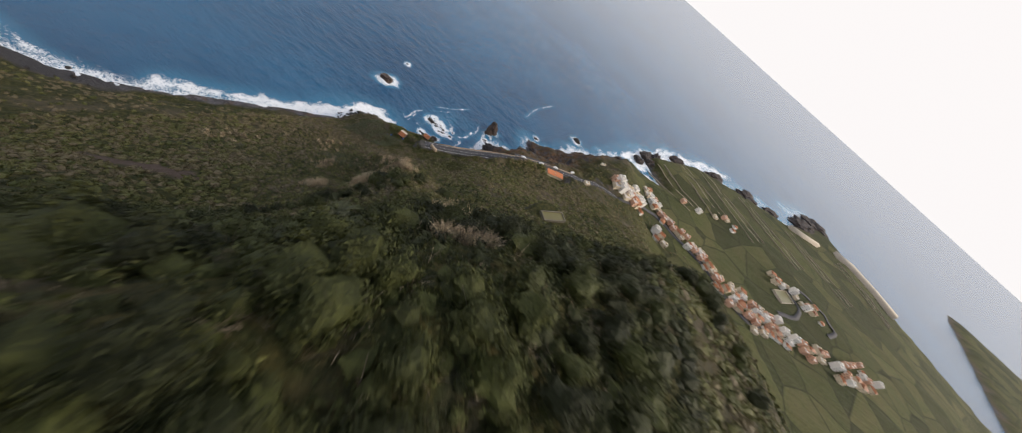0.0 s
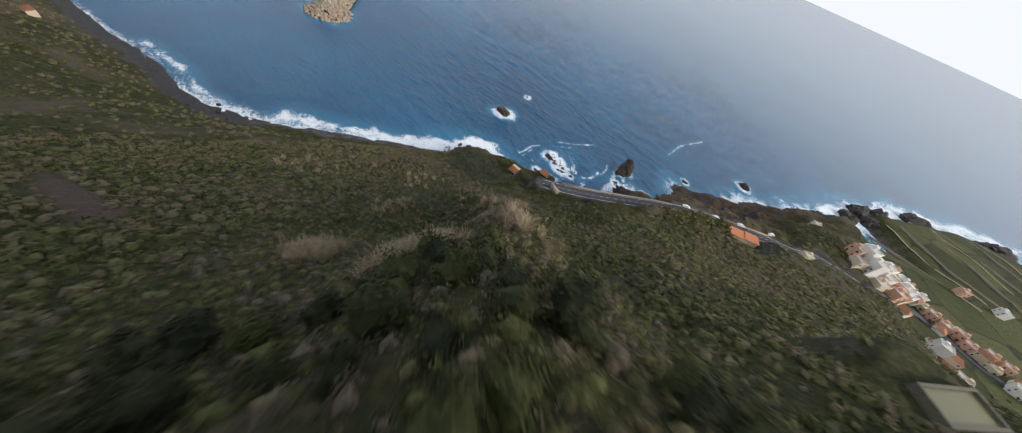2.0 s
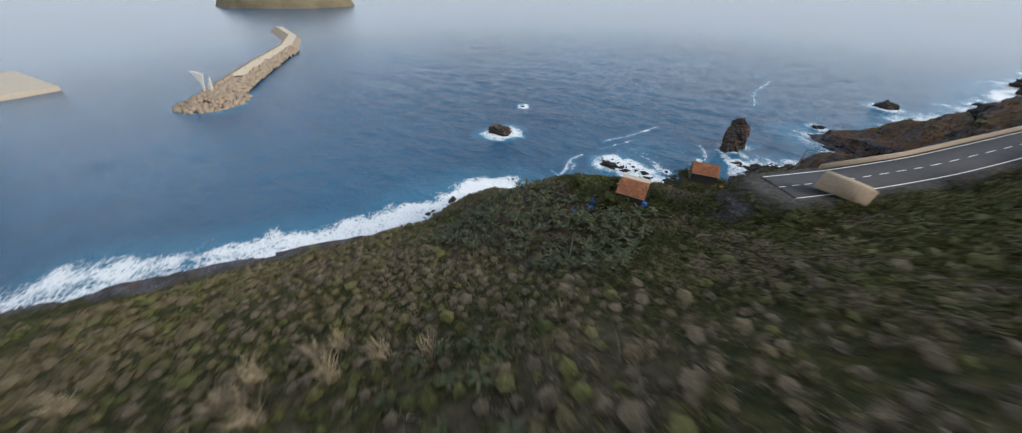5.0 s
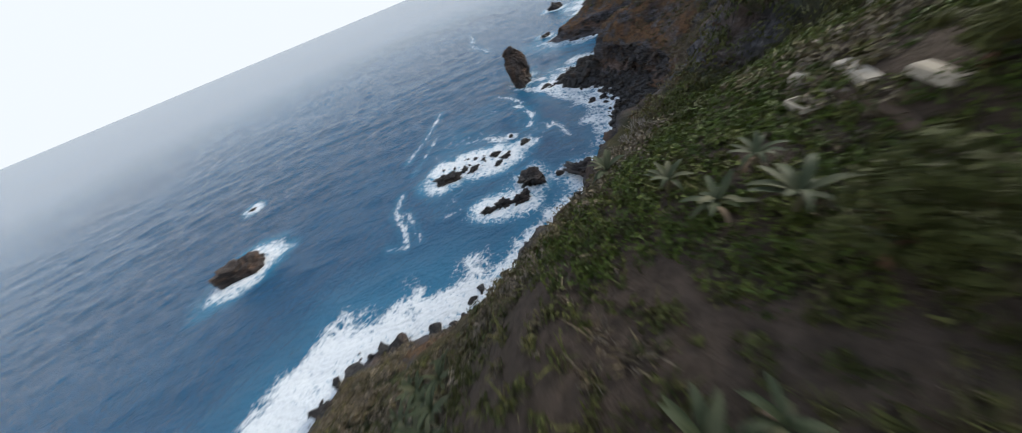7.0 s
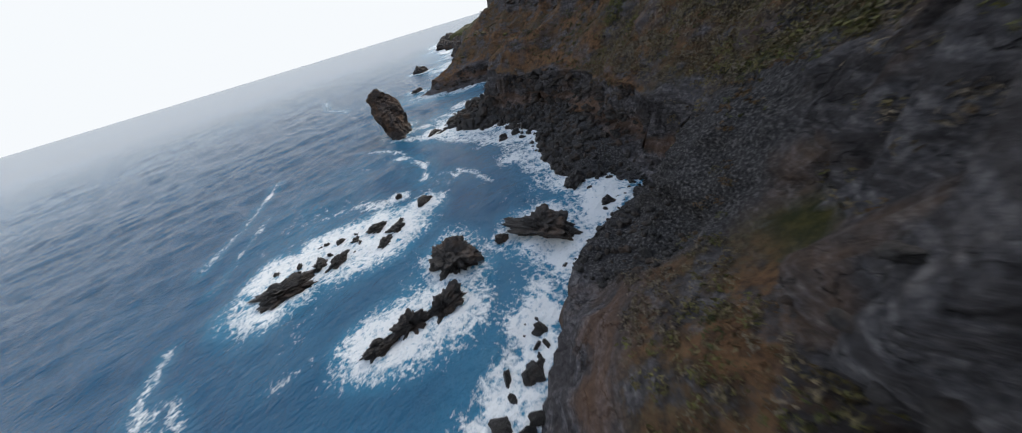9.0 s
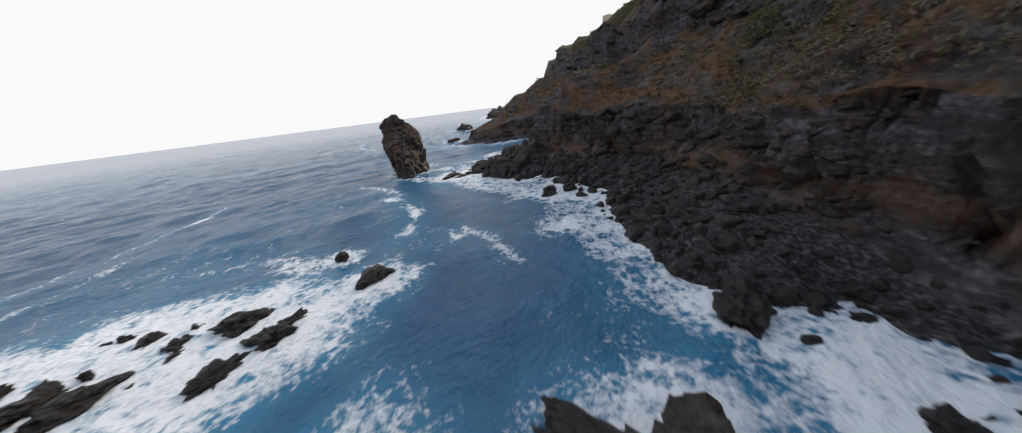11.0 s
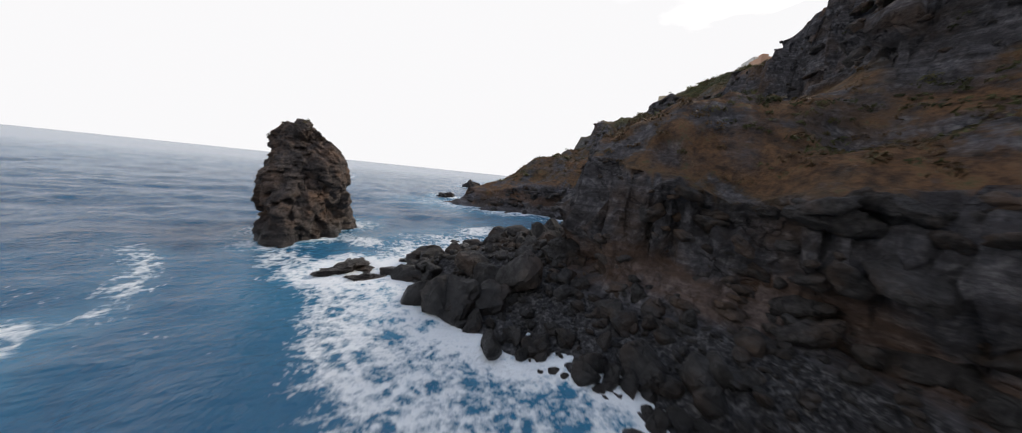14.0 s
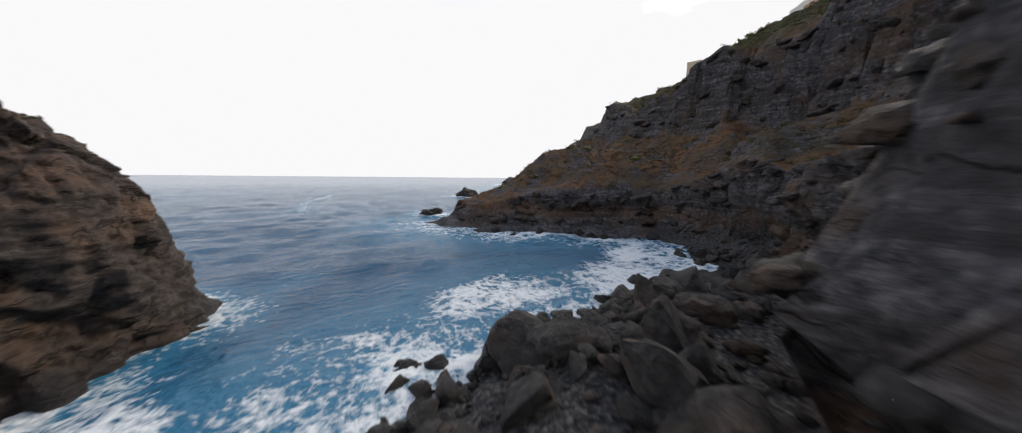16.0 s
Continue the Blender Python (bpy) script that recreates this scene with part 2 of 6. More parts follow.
def height(x, y, rough=True):
    x, y = np.asarray(x, float), np.asarray(y, float)
    d = coast_distance(x, y)
    z = hillside(x, y)
    plain = 9 + 0.085 * np.clip(d, 0, 320)
    z = z + (plain - z) * sstep(60, 190, x + 0.55 * (y - 250)) * sstep(150, 260, y + 0.25 * x)
    if rough:
        z = z + 1.1 * fbm(x / 17, y / 17, 4) + 0.35 * fbm(x / 3.1, y / 3.1, 3)
    dn = d + (1.6 * fbm(x / 9 + 5, y / 9, 3) if rough else 0)
    # cliff rise by stretch of coast: gentle west bay, bench and wall under the terraces, stepped cliffs further on
    west = 1 - sstep(-152, -117, x)
    far = sstep(60, 120, x)
    d1 = np.maximum(dn, 0)
    n14 = vnoise(x / 14, y / 14)
    apron = sstep(-78, -70, x) * sstep(-12, -22, x) * sstep(174, 182, y) * sstep(262, 252, y)
    ds = dn + (wall_distance(x, y) + (0.7 * fbm(x / 5, y / 5 + 3, 3) if rough else 0) + 3.2 - dn) * apron
    east = sstep(-66, -50, x) * sstep(190, 200, y)    # headland: gentler slope under a grey upper cliff
    lip = 2.2 * fbm(x / 13 + 2, y / 13, 3) if rough else 0     # uneven top of the lower rock band
    foot = (1.6 + 0.9 * apron) * sstep(0, 3.4 + 4 * apron, dn) + (7.8 + lip - 0.9 * apron + 4.0 * swell(x, y, -45, 229.5, 10, 7, 0.2)) * sstep(3.2, 6.4 - 1.2 * apron, ds)
    step_w = foot + 0.95 * np.clip(ds - 6, 0, 20) + 1.4 * np.maximum(ds - 27, 0) + 0.8 * n14 * sstep(6, 12, ds)
    edge = np.interp(y, [195, 205, 225, 262, 285, 330], [18, 18, 22, 25, 35, 30])
    tall = np.interp(y, [195, 205, 225, 262, 285], [16, 17, 15, 14, 8.5])
    slope = np.interp(y, [200, 230, 262], [0.85, 0.7, 0.6])
    step_e = foot + slope * np.clip(ds - 6, 0, edge - 4) + tall * sstep(edge, edge + 3.5, ds + 3 * n14) + 0.45 * np.clip(ds - edge - 5, 0, 40) + 1.2 * np.maximum(ds - 70, 0)
    step = step_w + (step_e - step_w) * east
    if rough:                                          # gullies and rock ribs down the slope
        step = step + 1.9 * (0.35 - np.abs(fbm(x / 9 + 1, y / 9, 3))) * sstep(5.5, 10, ds)
    cove = np.maximum(dn - 7 * swell(x, y, -80, 172, 11, 9, 0), np.minimum(dn, 1.2))   # pebble beach
    scarp = cove + (1.3 * fbm(x / 7, y / 7 + 6, 3) if rough else 0)
    shelf = 1.0 * np.clip(cove, 0, 3) + 0.95 * np.clip(cove - 3, 0, 9.5) + 13.5 * sstep(11.6, 13.8, scarp) + 0.8 * np.maximum(cove - 15, 0) + 0.12 * (dn - cove)
    shelf_w = sstep(-122, -108, x) * (1 - sstep(-86, -77, x))
    low = swell(x, y, -36, 286, 13, 30, -0.6)      # low brown headland
    step = step * (1 - 0.45 * low)
    step = step - 7.5 * swell(x, y, 14, 284, 24, 15, 0.3) - 4.5 * swell(x, y, -2, 282, 9, 9, 0) + 3 * swell(x, y, -6, 231, 10, 8, 0)
    rise = (1 - shelf_w) * step + shelf_w * shelf
    rise = rise * (1 - west) + west * (0.15 * np.minimum(d1, 9) + 0.8 * np.maximum(dn - 9, 0))
    rise = rise * (1 - far) + far * (0.3 * np.minimum(d1, 6) + 9 * sstep(5, 14, dn) + 0.5 * np.maximum(dn - 14, 0)) + 0.5 * np.maximum(dn - 70, 0)
    land = smin(z, rise, 3.0)
    # farm terraces, and the bench cut for the road
    terrace = np.clip(1.7 * swell(x, y, -97, 135, 17, 14, 0.35), 0, 1)
    flat = 30.3 + 0.2 * (x + 94) - 0.3 * np.maximum(0, y - 143) + (0.15 * fbm(x / 4, y / 4, 3) if rough else 0)
    land = land + (flat - land) * terrace * terrace * (3 - 2 * terrace) * sstep(9, 14, dn)
    r, level = road_near(x, y)
    land = land + (level - 0.08 - land) * (1 - sstep(3.5, 7.0, r)) * sstep(2, 8, dn)
    inland = (y - 157) < (x + 57) * 1.14
    land = land + 4.6 * np.exp(-(((r - 9.5) / 3.5) ** 2)) * inland * sstep(-54, -40, x) * sstep(20, 0, x)   # bank above the road
    for px, py, pz, pr in ((-58.5, 72.5, 63.2, 4.3), (12.3, 94.3, 101.2, 7.5), (3.5, 206, 43.3, 8.5), (-82, 153.4, 30.2, 3.4), (-90.8, 139, 31.3, 3.0)):
        land = land + (pz - land) * (1 - sstep(pr, pr * 1.7, np.hypot(x - px, y - py)))
    return np.where(d > 0, land, np.maximum(d * 0.35, -7.0)), d


def grid_axis(stops):
    out = []
    for (a, sa), (b, sb) in zip(stops[:-1], stops[1:]):
        n = max(1, int(round((b - a) / ((sa + sb) / 2))))
        u = np.linspace(0, 1, n, endpoint=False)
        q = sb / sa
        out.append(a + (b - a) * (u if abs(q - 1) < 1e-6 else (q**u - 1) / (q - 1)))
    return np.concatenate(out + [[stops[-1][0]]])


def sheet(gx, gy):
    X, Y = np.meshgrid(gx, gy, indexing="ij")
    n, m = X.shape
    i = np.arange(n * m).reshape(n, m)
    faces = np.stack([i[:-1, :-1], i[1:, :-1], i[1:, 1:], i[:-1, 1:]], -1).reshape(-1, 4)
    return X, Y, faces


# ---- materials: ground, rock, water ----
def cracks(nt, scale, width=0.045):
    """Dark joints between broken blocks, 1 in the crack."""
    co = nt.nodes.new("ShaderNodeTexCoord")
    nz = nt.nodes.new("ShaderNodeTexNoise")
    nz.inputs["Scale"].default_value, nz.inputs["Detail"].default_value = scale * 1.6, 5
    nt.links.new(co.outputs["Object"], nz.inputs["Vector"])
    va = nt.nodes.new("ShaderNodeVectorMath")
    va.operation = "MULTIPLY_ADD"
    va.inputs[1].default_value = (3.4, 3.4, 3.4)
    nt.links.new(nz.outputs["Color"], va.inputs[0])
    nt.links.new(co.outputs["Object"], va.inputs[2])
    mp = nt.nodes.new("ShaderNodeMapping")
    mp.inputs["Scale"].default_value = (0.6, 0.6, 1.5)
    nt.links.new(va.outputs[0], mp.inputs[0])
    v = nt.nodes.new("ShaderNodeTexVoronoi")
    v.feature = "DISTANCE_TO_EDGE"
    v.inputs["Scale"].default_value = scale
    nt.links.new(mp.outputs[0], v.inputs["Vector"])
    line = ramp(nt, v.outputs["Distance"], [(0.0, (0.8, 0.8, 0.8)), (width, (0, 0, 0))])
    return mathn(nt, "MULTIPLY", line, ramp(nt, tex(nt, scale * 0.6, 5, 0.6), [(0.42, (0, 0, 0)), (0.6, (1, 1, 1))]))


def make_ground():
    m, nt, b = mat_new("hillside_soil_and_scrub")
    big, mid, fine = tex(nt, 0.03, 5), tex(nt, 0.25, 6), tex(nt, 2.2, 6, 0.7)
    green = ramp(nt, mid, [(0.3, (0.035, 0.035, 0.010)), (0.5, (0.068, 0.060, 0.019)), (0.7, (0.105, 0.085, 0.040))])
    dry = ramp(nt, fine, [(0.3, (0.065, 0.050, 0.036)), (0.7, (0.17, 0.13, 0.10))])
    clump = tex(nt, 0.8, 7, 0.75)
    green = mixc(nt, ramp(nt, clump, [(0.42, (0, 0, 0)), (0.56, (0.9, 0.9, 0.9))]), green, (0.018, 0.026, 0.008))
    cover = mixc(nt, ramp(nt, big, [(0.5, (0, 0, 0)), (0.68, (0.8, 0.8, 0.8))]), green, dry)
    strata = tex(nt, 1.0, 6, 0.65, (0.18, 0.18, 1.5))
    rock = ramp(nt, fine, [(0.30, (0.026, 0.026, 0.030)), (0.5, (0.102, 0.098, 0.107)), (0.70, (0.24, 0.226, 0.230))])
    split = cracks(nt, 0.42)
    rock = mixc(nt, ramp(nt, strata, [(0.42, (0, 0, 0)), (0.56, (0.75, 0.75, 0.75))]), rock, (0.044, 0.040, 0.042))
    rock = mixc(nt, ramp(nt, tex(nt, 0.14, 5), [(0.52, (0, 0, 0)), (0.68, (0.6, 0.6, 0.6))]), rock, mixc(nt, fine, (0.06, 0.035, 0.022), (0.2, 0.115, 0.06)))
    rock = mixc(nt, split, rock, (0.008, 0.007, 0.007))
    geo = nt.nodes.new("ShaderNodeNewGeometry")
    sep = nt.nodes.new("ShaderNodeSeparateXYZ")
    nt.links.new(geo.outputs["Position"], sep.inputs[0])
    bed = mathn(nt, "MULTIPLY_ADD", sep.outputs["Z"], 0.1, mathn(nt, "MULTIPLY_ADD", mid, 0.5, -0.25))
    bed = ramp(nt, bed, [(0.24, (0, 0, 0)), (0.31, (0.6, 0.6, 0.6)), (0.42, (0.6, 0.6, 0.6)), (0.5, (0, 0, 0))])
    rock = mixc(nt, mathn(nt, "MULTIPLY", bed, fine), rock, (0.20, 0.10, 0.045))     # a bed of rusty tuff
    rusty = ramp(nt, tex(nt, 0.9, 9, 0.75), [(0.34, (0.026, 0.019, 0.015)), (0.46, (0.092, 0.053, 0.031)), (0.56, (0.175, 0.096, 0.050)), (0.66, (0.095, 0.092, 0.045))])
    rusty = mixc(nt, ramp(nt, tex(nt, 0.11, 6, 0.6), [(0.45, (0, 0, 0)), (0.62, (0.75, 0.75, 0.75))]), rusty, mixc(nt, ramp(nt, fine, [(0.4, (0, 0, 0)), (0.6, (1, 1, 1))]), (0.035, 0.034, 0.024), (0.085, 0.08, 0.05)))
    rusty = mixc(nt, ramp(nt, tex(nt, 0.22, 7, 0.7), [(0.50, (0, 0, 0)), (0.57, (0.9, 0.9, 0.9))]), rusty, rock)
    cover = mixc(nt, attr(nt, "dry"), cover, rusty)
    earth = ramp(nt, fine, [(0.3, (0.050, 0.036, 0.028)), (0.7, (0.125, 0.090, 0.072))])
    cover = mixc(nt, attr(nt, "soil"), cover, earth)
    c = mixc(nt, attr(nt, "bare"), cover, rock)
    pebbly = ramp(nt, tex(nt, 4.0, 5, 0.7), [(0.36, (0.012, 0.012, 0.013)), (0.52, (0.052, 0.050, 0.052)), (0.66, (0.16, 0.152, 0.15))])
    c = mixc(nt, attr(nt, "shingle"), c, pebbly)
    fields = mixc(nt, ramp(nt, tex(nt, 0.9, 4), [(0.35, (0, 0, 0)), (0.65, (1, 1, 1))]), mixc(nt, ramp(nt, big, [(0.4, (0, 0, 0)), (0.6, (1, 1, 1))]), (0.028, 0.036, 0.013), (0.05, 0.045, 0.024)), (0.072, 0.078, 0.03))
    plot = nt.nodes.new("ShaderNodeTexVoronoi")
    plot.inputs["Scale"].default_value = 0.022
    co = nt.nodes.new("ShaderNodeTexCoord")
    nt.links.new(co.outputs["Object"], plot.inputs["Vector"])
    fields = mixc(nt, 0.55, fields, mixc(nt, 1.0, fields, ramp(nt, plot.outputs["Color"], [(0.2, (0.5, 0.55, 0.45)), (0.8, (1.9, 1.75, 1.5))]), "MULTIPLY"))
    hedge = nt.nodes.new("ShaderNodeTexVoronoi")
    hedge.feature = "DISTANCE_TO_EDGE"
    hedge.inputs["Scale"].default_value = 0.022
    nt.links.new(co.outputs["Object"], hedge.inputs["Vector"])
    fields = mixc(nt, ramp(nt, hedge.outputs["Distance"], [(0.0, (0.8, 0.8, 0.8)), (0.03, (0, 0, 0))]), fields, (0.018, 0.022, 0.01))
    c = mixc(nt, attr(nt, "field"), c, fields)
    nt.links.new(c, b.inputs["Base Color"])
    b.inputs["Roughness"].default_value = 0.95
    b.inputs["Specular IOR Level"].default_value = 0.2
    relief = mathn(nt, "ADD", mathn(nt, "ADD", fine, mid), mathn(nt, "MULTIPLY", mathn(nt, "MULTIPLY", split, attr(nt, "bare")), -0.6))
    bump(nt, b, mathn(nt, "ADD", relief, mathn(nt, "MULTIPLY", mathn(nt, "MULTIPLY", strata, attr(nt, "bare")), 0.9)), 0.9, 0.4)
    return m


def make_rock(name, dark, mid, rust, layers=True):
    m, nt, b = mat_new(name)
    n_big, n_fine = tex(nt, 0.35, 7), tex(nt, 3.0, 8, 0.7)
    strata = tex(nt, 1.0, 5, 0.6, (0.25, 0.25, 2.2))
    c = ramp(nt, n_fine, [(0.3, dark), (0.55, mid), (0.75, tuple(min(1, v * 1.9) for v in mid))])
    if layers:
        c = mixc(nt, mathn(nt, "MULTIPLY", ramp(nt, strata, [(0.45, (0, 0, 0)), (0.6, (1, 1, 1))]), 0.45), c, tuple(v * 0.45 for v in mid))
    c = mixc(nt, ramp(nt, n_big, [(0.48, (0, 0, 0)), (0.68, (1, 1, 1))]), c, mixc(nt, 0.5, c, rust))
    split = cracks(nt, 0.55)
    c = mixc(nt, split, c, (0.008, 0.007, 0.007))
    # wet dark band at the waterline
    geo = nt.nodes.new("ShaderNodeNewGeometry")
    sep = nt.nodes.new("ShaderNodeSeparateXYZ")
    nt.links.new(geo.outputs["Position"], sep.inputs[0])
    wet = mathn(nt, "ADD", sep.outputs["Z"], mathn(nt, "MULTIPLY", n_big, -1.6))
    wetf = ramp(nt, mathn(nt, "MULTIPLY", wet, 0.5, clamp=True), [(0.0, (1, 1, 1)), (0.6, (0, 0, 0))])
    c = mixc(nt, mathn(nt, "MULTIPLY", wetf, 0.6), c, (0.012, 0.011, 0.011))
    nt.links.new(c, b.inputs["Base Color"])
    r = nt.nodes.new("ShaderNodeMapRange")
    r.inputs["To Min"].default_value, r.inputs["To Max"].default_value = 0.85, 0.35
    nt.links.new(wetf, r.inputs["Value"])
    nt.links.new(r.outputs[0], b.inputs["Roughness"])
    b.inputs["Specular IOR Level"].default_value = 0.3
    h = mathn(nt, "ADD", n_fine, mathn(nt, "MULTIPLY", strata, 0.8))
    bump(nt, b, mathn(nt, "ADD", h, mathn(nt, "MULTIPLY", split, -0.8)), 0.9, 0.3)
    return m


def make_sea():
    m, nt, b = mat_new("atlantic_water_with_foam")
    # water body: deep blue, paler turquoise where air is beaten in
    deep = ramp(nt, tex(nt, 0.006, 3), [(0.35, (0.004, 0.055, 0.130)), (0.65, (0.008, 0.086, 0.186))])
    aer = attr(nt, "air")
    c = mixc(nt, aer, deep, (0.05, 0.27, 0.44))
    # foam: lacy where thin, solid where thick
    f = attr(nt, "foam")
    warp = tex(nt, 0.18, 5, 0.65)
    lace1 = tex(nt, 0.7, 9, 0.74)
    lace2 = tex(nt, 3.2, 6, 0.72)
    v = nt.nodes.new("ShaderNodeTexVoronoi")
    v.feature = "DISTANCE_TO_EDGE"
    v.inputs["Scale"].default_value = 0.75
    co = nt.nodes.new("ShaderNodeTexCoord")
    nz = nt.nodes.new("ShaderNodeTexNoise")
    nz.inputs["Scale"].default_value, nz.inputs["Detail"].default_value = 0.5, 5
    nt.links.new(co.outputs["Object"], nz.inputs["Vector"])
    va = nt.nodes.new("ShaderNodeVectorMath")
    va.operation = "MULTIPLY_ADD"
    va.inputs[1].default_value = (3.2, 3.2, 3.2)
    nt.links.new(nz.outputs["Color"], va.inputs[0])
    nt.links.new(co.outputs["Object"], va.inputs[2])
    nt.links.new(va.outputs[0], v.inputs["Vector"])
    web = mathn(nt, "SUBTRACT", 0.30, v.outputs["Distance"])
    s = mathn(nt, "ADD", mathn(nt, "MULTIPLY", mathn(nt, "SUBTRACT", warp, 0.5), 1.5), mathn(nt, "MULTIPLY", mathn(nt, "SUBTRACT", lace1, 0.5), 1.7))
    s = mathn(nt, "ADD", s, mathn(nt, "MULTIPLY", mathn(nt, "SUBTRACT", lace2, 0.5), 2.0))
    s = mathn(nt, "ADD", s, mathn(nt, "MULTIPLY", web, 1.3))
    s = mathn(nt, "ADD", s, mathn(nt, "MULTIPLY_ADD", f, 1.5, -0.95))
    fm = ramp(nt, s, [(0.0, (0, 0, 0)), (0.2, (0.4, 0.4, 0.4)), (0.52, (1, 1, 1))])
    # nothing foams where the mask is empty
    gate = mathn(nt, "MULTIPLY", fm, mathn(nt, "MULTIPLY", f, 6.0, clamp=True))
    c = mixc(nt, gate, c, (0.78, 0.81, 0.83))
    nt.links.new(c, b.inputs["Base Color"])
    r = nt.nodes.new("ShaderNodeMapRange")
    r.inputs["To Min"].default_value, r.inputs["To Max"].default_value = 0.2, 0.7
    nt.links.new(gate, r.inputs["Value"])
    nt.links.new(r.outputs[0], b.inputs["Roughness"])
    b.inputs["IOR"].default_value = 1.36
    b.inputs["Specular IOR Level"].default_value = 0.62
    w3 = tex(nt, 3.2, 4, 0.6, (1.0, 1.4, 1.0))
    w1 = tex(nt, 0.16, 4, 0.55, (1.0, 2.2, 1.0))
    w2 = tex(nt, 0.9, 5, 0.6, (1.0, 1.7, 1.0))
    h = mathn(nt, "ADD", mathn(nt, "MULTIPLY", w1, 1.5), mathn(nt, "ADD", mathn(nt, "MULTIPLY", w2, 0.95), mathn(nt, "MULTIPLY", w3, 0.22)))
    h = mathn(nt, "ADD", h, mathn(nt, "MULTIPLY", gate, 0.12))
    bump(nt, b, mathn(nt, "MULTIPLY", h, attr(nt, "chop")), 0.52, 1.0)
    return m


M_GROUND = make_ground()
M_LAVA = make_rock("dark_basalt", (0.016, 0.015, 0.015), (0.068, 0.062, 0.061), (0.16, 0.09, 0.05))
M_STACK = make_rock("brown_layered_basalt", (0.020, 0.017, 0.017), (0.078, 0.063, 0.057), (0.21, 0.118, 0.068))
M_BOULDER = make_rock("black_beach_boulder", (0.013, 0.012, 0.012), (0.050, 0.047, 0.046), (0.12, 0.072, 0.045), False)
M_RUBBLE_TAN = simple("tan_weathered_stone", (0.26, 0.17, 0.11), 0.85, vary=0.3)
M_SEA = make_sea()


# ---- land: one sheet ----
gx = grid_axis([(-4800, 700), (-900, 60), (-340, 8), (-200, 1.7), (-110, 0.8), (-78, 0.36), (-24, 0.36), (-14, 0.6), (20, 1.4), (60, 3), (170, 7), (900, 30), (1700, 60), (4800, 700)])
gy = grid_axis([(-4800, 800), (-300, 40), (-40, 4), (0, 1.6), (130, 1.2), (165, 0.7), (182, 0.36), (252, 0.36), (275, 0.6), (300, 0.9), (340, 3), (480, 7), (950, 25), (1300, 40), (4800, 700)])
X, Y, faces = sheet(gx, gy)
Z, D = height(X, Y)
Z = np.where(D < -60, -7, Z)
gxx, gyy = np.gradient(Z, gx, axis=0), np.gradient(Z, gy, axis=1)
steep = np.hypot(gxx, gyy)
apron = (X > -80) & (X < -14) & (Y > 172) & (Y < 258) & (wall_distance(X, Y) < 1.5)
# rock faces: ledges and hollows pushed out and in along the level direction
face = sstep(1.0, 2.0, steep) * (D > 0.5) * sstep(45, 30, D)
along = X * 0.6 + Y * 0.8
block = np.round(2.2 * vnoise(along / 2.6 + 0.4 * vnoise(X / 3, Z / 2), Z / 1.7)) / 2.2
push = face * (1.5 * fbm(along / 5.5, Z / 2.6 + 3, 4) + 0.42 * block + 0.6 * fbm(along / 14, Z * 1.25, 2) + 0.7 * fbm(X / 2.4, Y / 2.4 + Z, 3))
hollow = np.exp(-(((Z - 4.2 - 0.8 * fbm(along / 7, Z * 0, 2)) / 1.3) ** 2)) * (0.9 + 0.9 * fbm(along / 8 + 7, Z * 0, 2))
push = push - face * 1.25 * np.clip(hollow, 0, 2)     # wave-cut undercut with caves
X2, Y2 = X - push * gxx / (steep + 0.05), Y - push * gyy / (steep + 0.05)
Z2 = Z + face * 0.25 * fbm(X / 1.3, Y / 1.3, 3) + 0.25 * sstep(6, 2, D) * (D > 0) * fbm(X / 1.1, Y / 1.1, 3)
bare = np.clip(sstep(1.1, 1.7, steep + 0.3 * fbm(X / 5, Y / 5, 3)) + (1 - sstep(3, 6, D + 2 * fbm(X / 6, Y / 6, 2))), 0, 1)
dry = sstep(-98, -84, X) * (1 - sstep(28, 44, D + 6 * fbm(X / 12, Y / 12, 2))) * (1 - sstep(20, 60, X)) * np.maximum(sstep(184, 198, Y), sstep(-72, -64, X) * sstep(158, 170, Y))
dry = np.maximum(dry, sstep(-124, -118, X) * sstep(-76, -82, X) * sstep(13.5, 11.5, D) * (Y > 140))
r_road = road_near(X, Y)[0]
bare = np.maximum(bare, (1 - sstep(3.5, 5, r_road)) * 0.7)
bare = np.maximum(bare, apron * 1.0)
bare = np.maximum(bare, swell(X, Y, -80, 172, 11, 9, 0) > 0.45)
bay = sstep(-196, -212, X) * sstep(10, 6, D + 3 * fbm(X / 8, Y / 8, 2)) * (D > -8)
bare = bare * (1 - 0.7 * sstep(135, 115, Y) * sstep(14, 20, D))
bare = np.maximum(bare, bay)
soil = sstep(0.35, 0.6, swell(X, Y, -92, 20, 22, 3.0, 0.35) + 0.16 * fbm(X / 4, Y / 4, 3))
soil = np.maximum(soil, 0.8 * sstep(0.25, 0.5, swell(X, Y, -103, 132, 19, 17, 0.3) + 0.15 * fbm(X / 3, Y / 3, 3)))
field = sstep(60, 190, X + 0.55 * (Y - 250)) * sstep(150, 260, Y + 0.25 * X) * sstep(8, 20, D)
me = mesh_np("ground", np.stack([X2, Y2, Z2], -1).reshape(-1, 3), faces, [M_GROUND], True)
set_attr(me, "bare", bare)
set_attr(me, "field", field)
set_attr(me, "dry", dry)
set_attr(me, "soil", np.clip(soil, 0, 1))
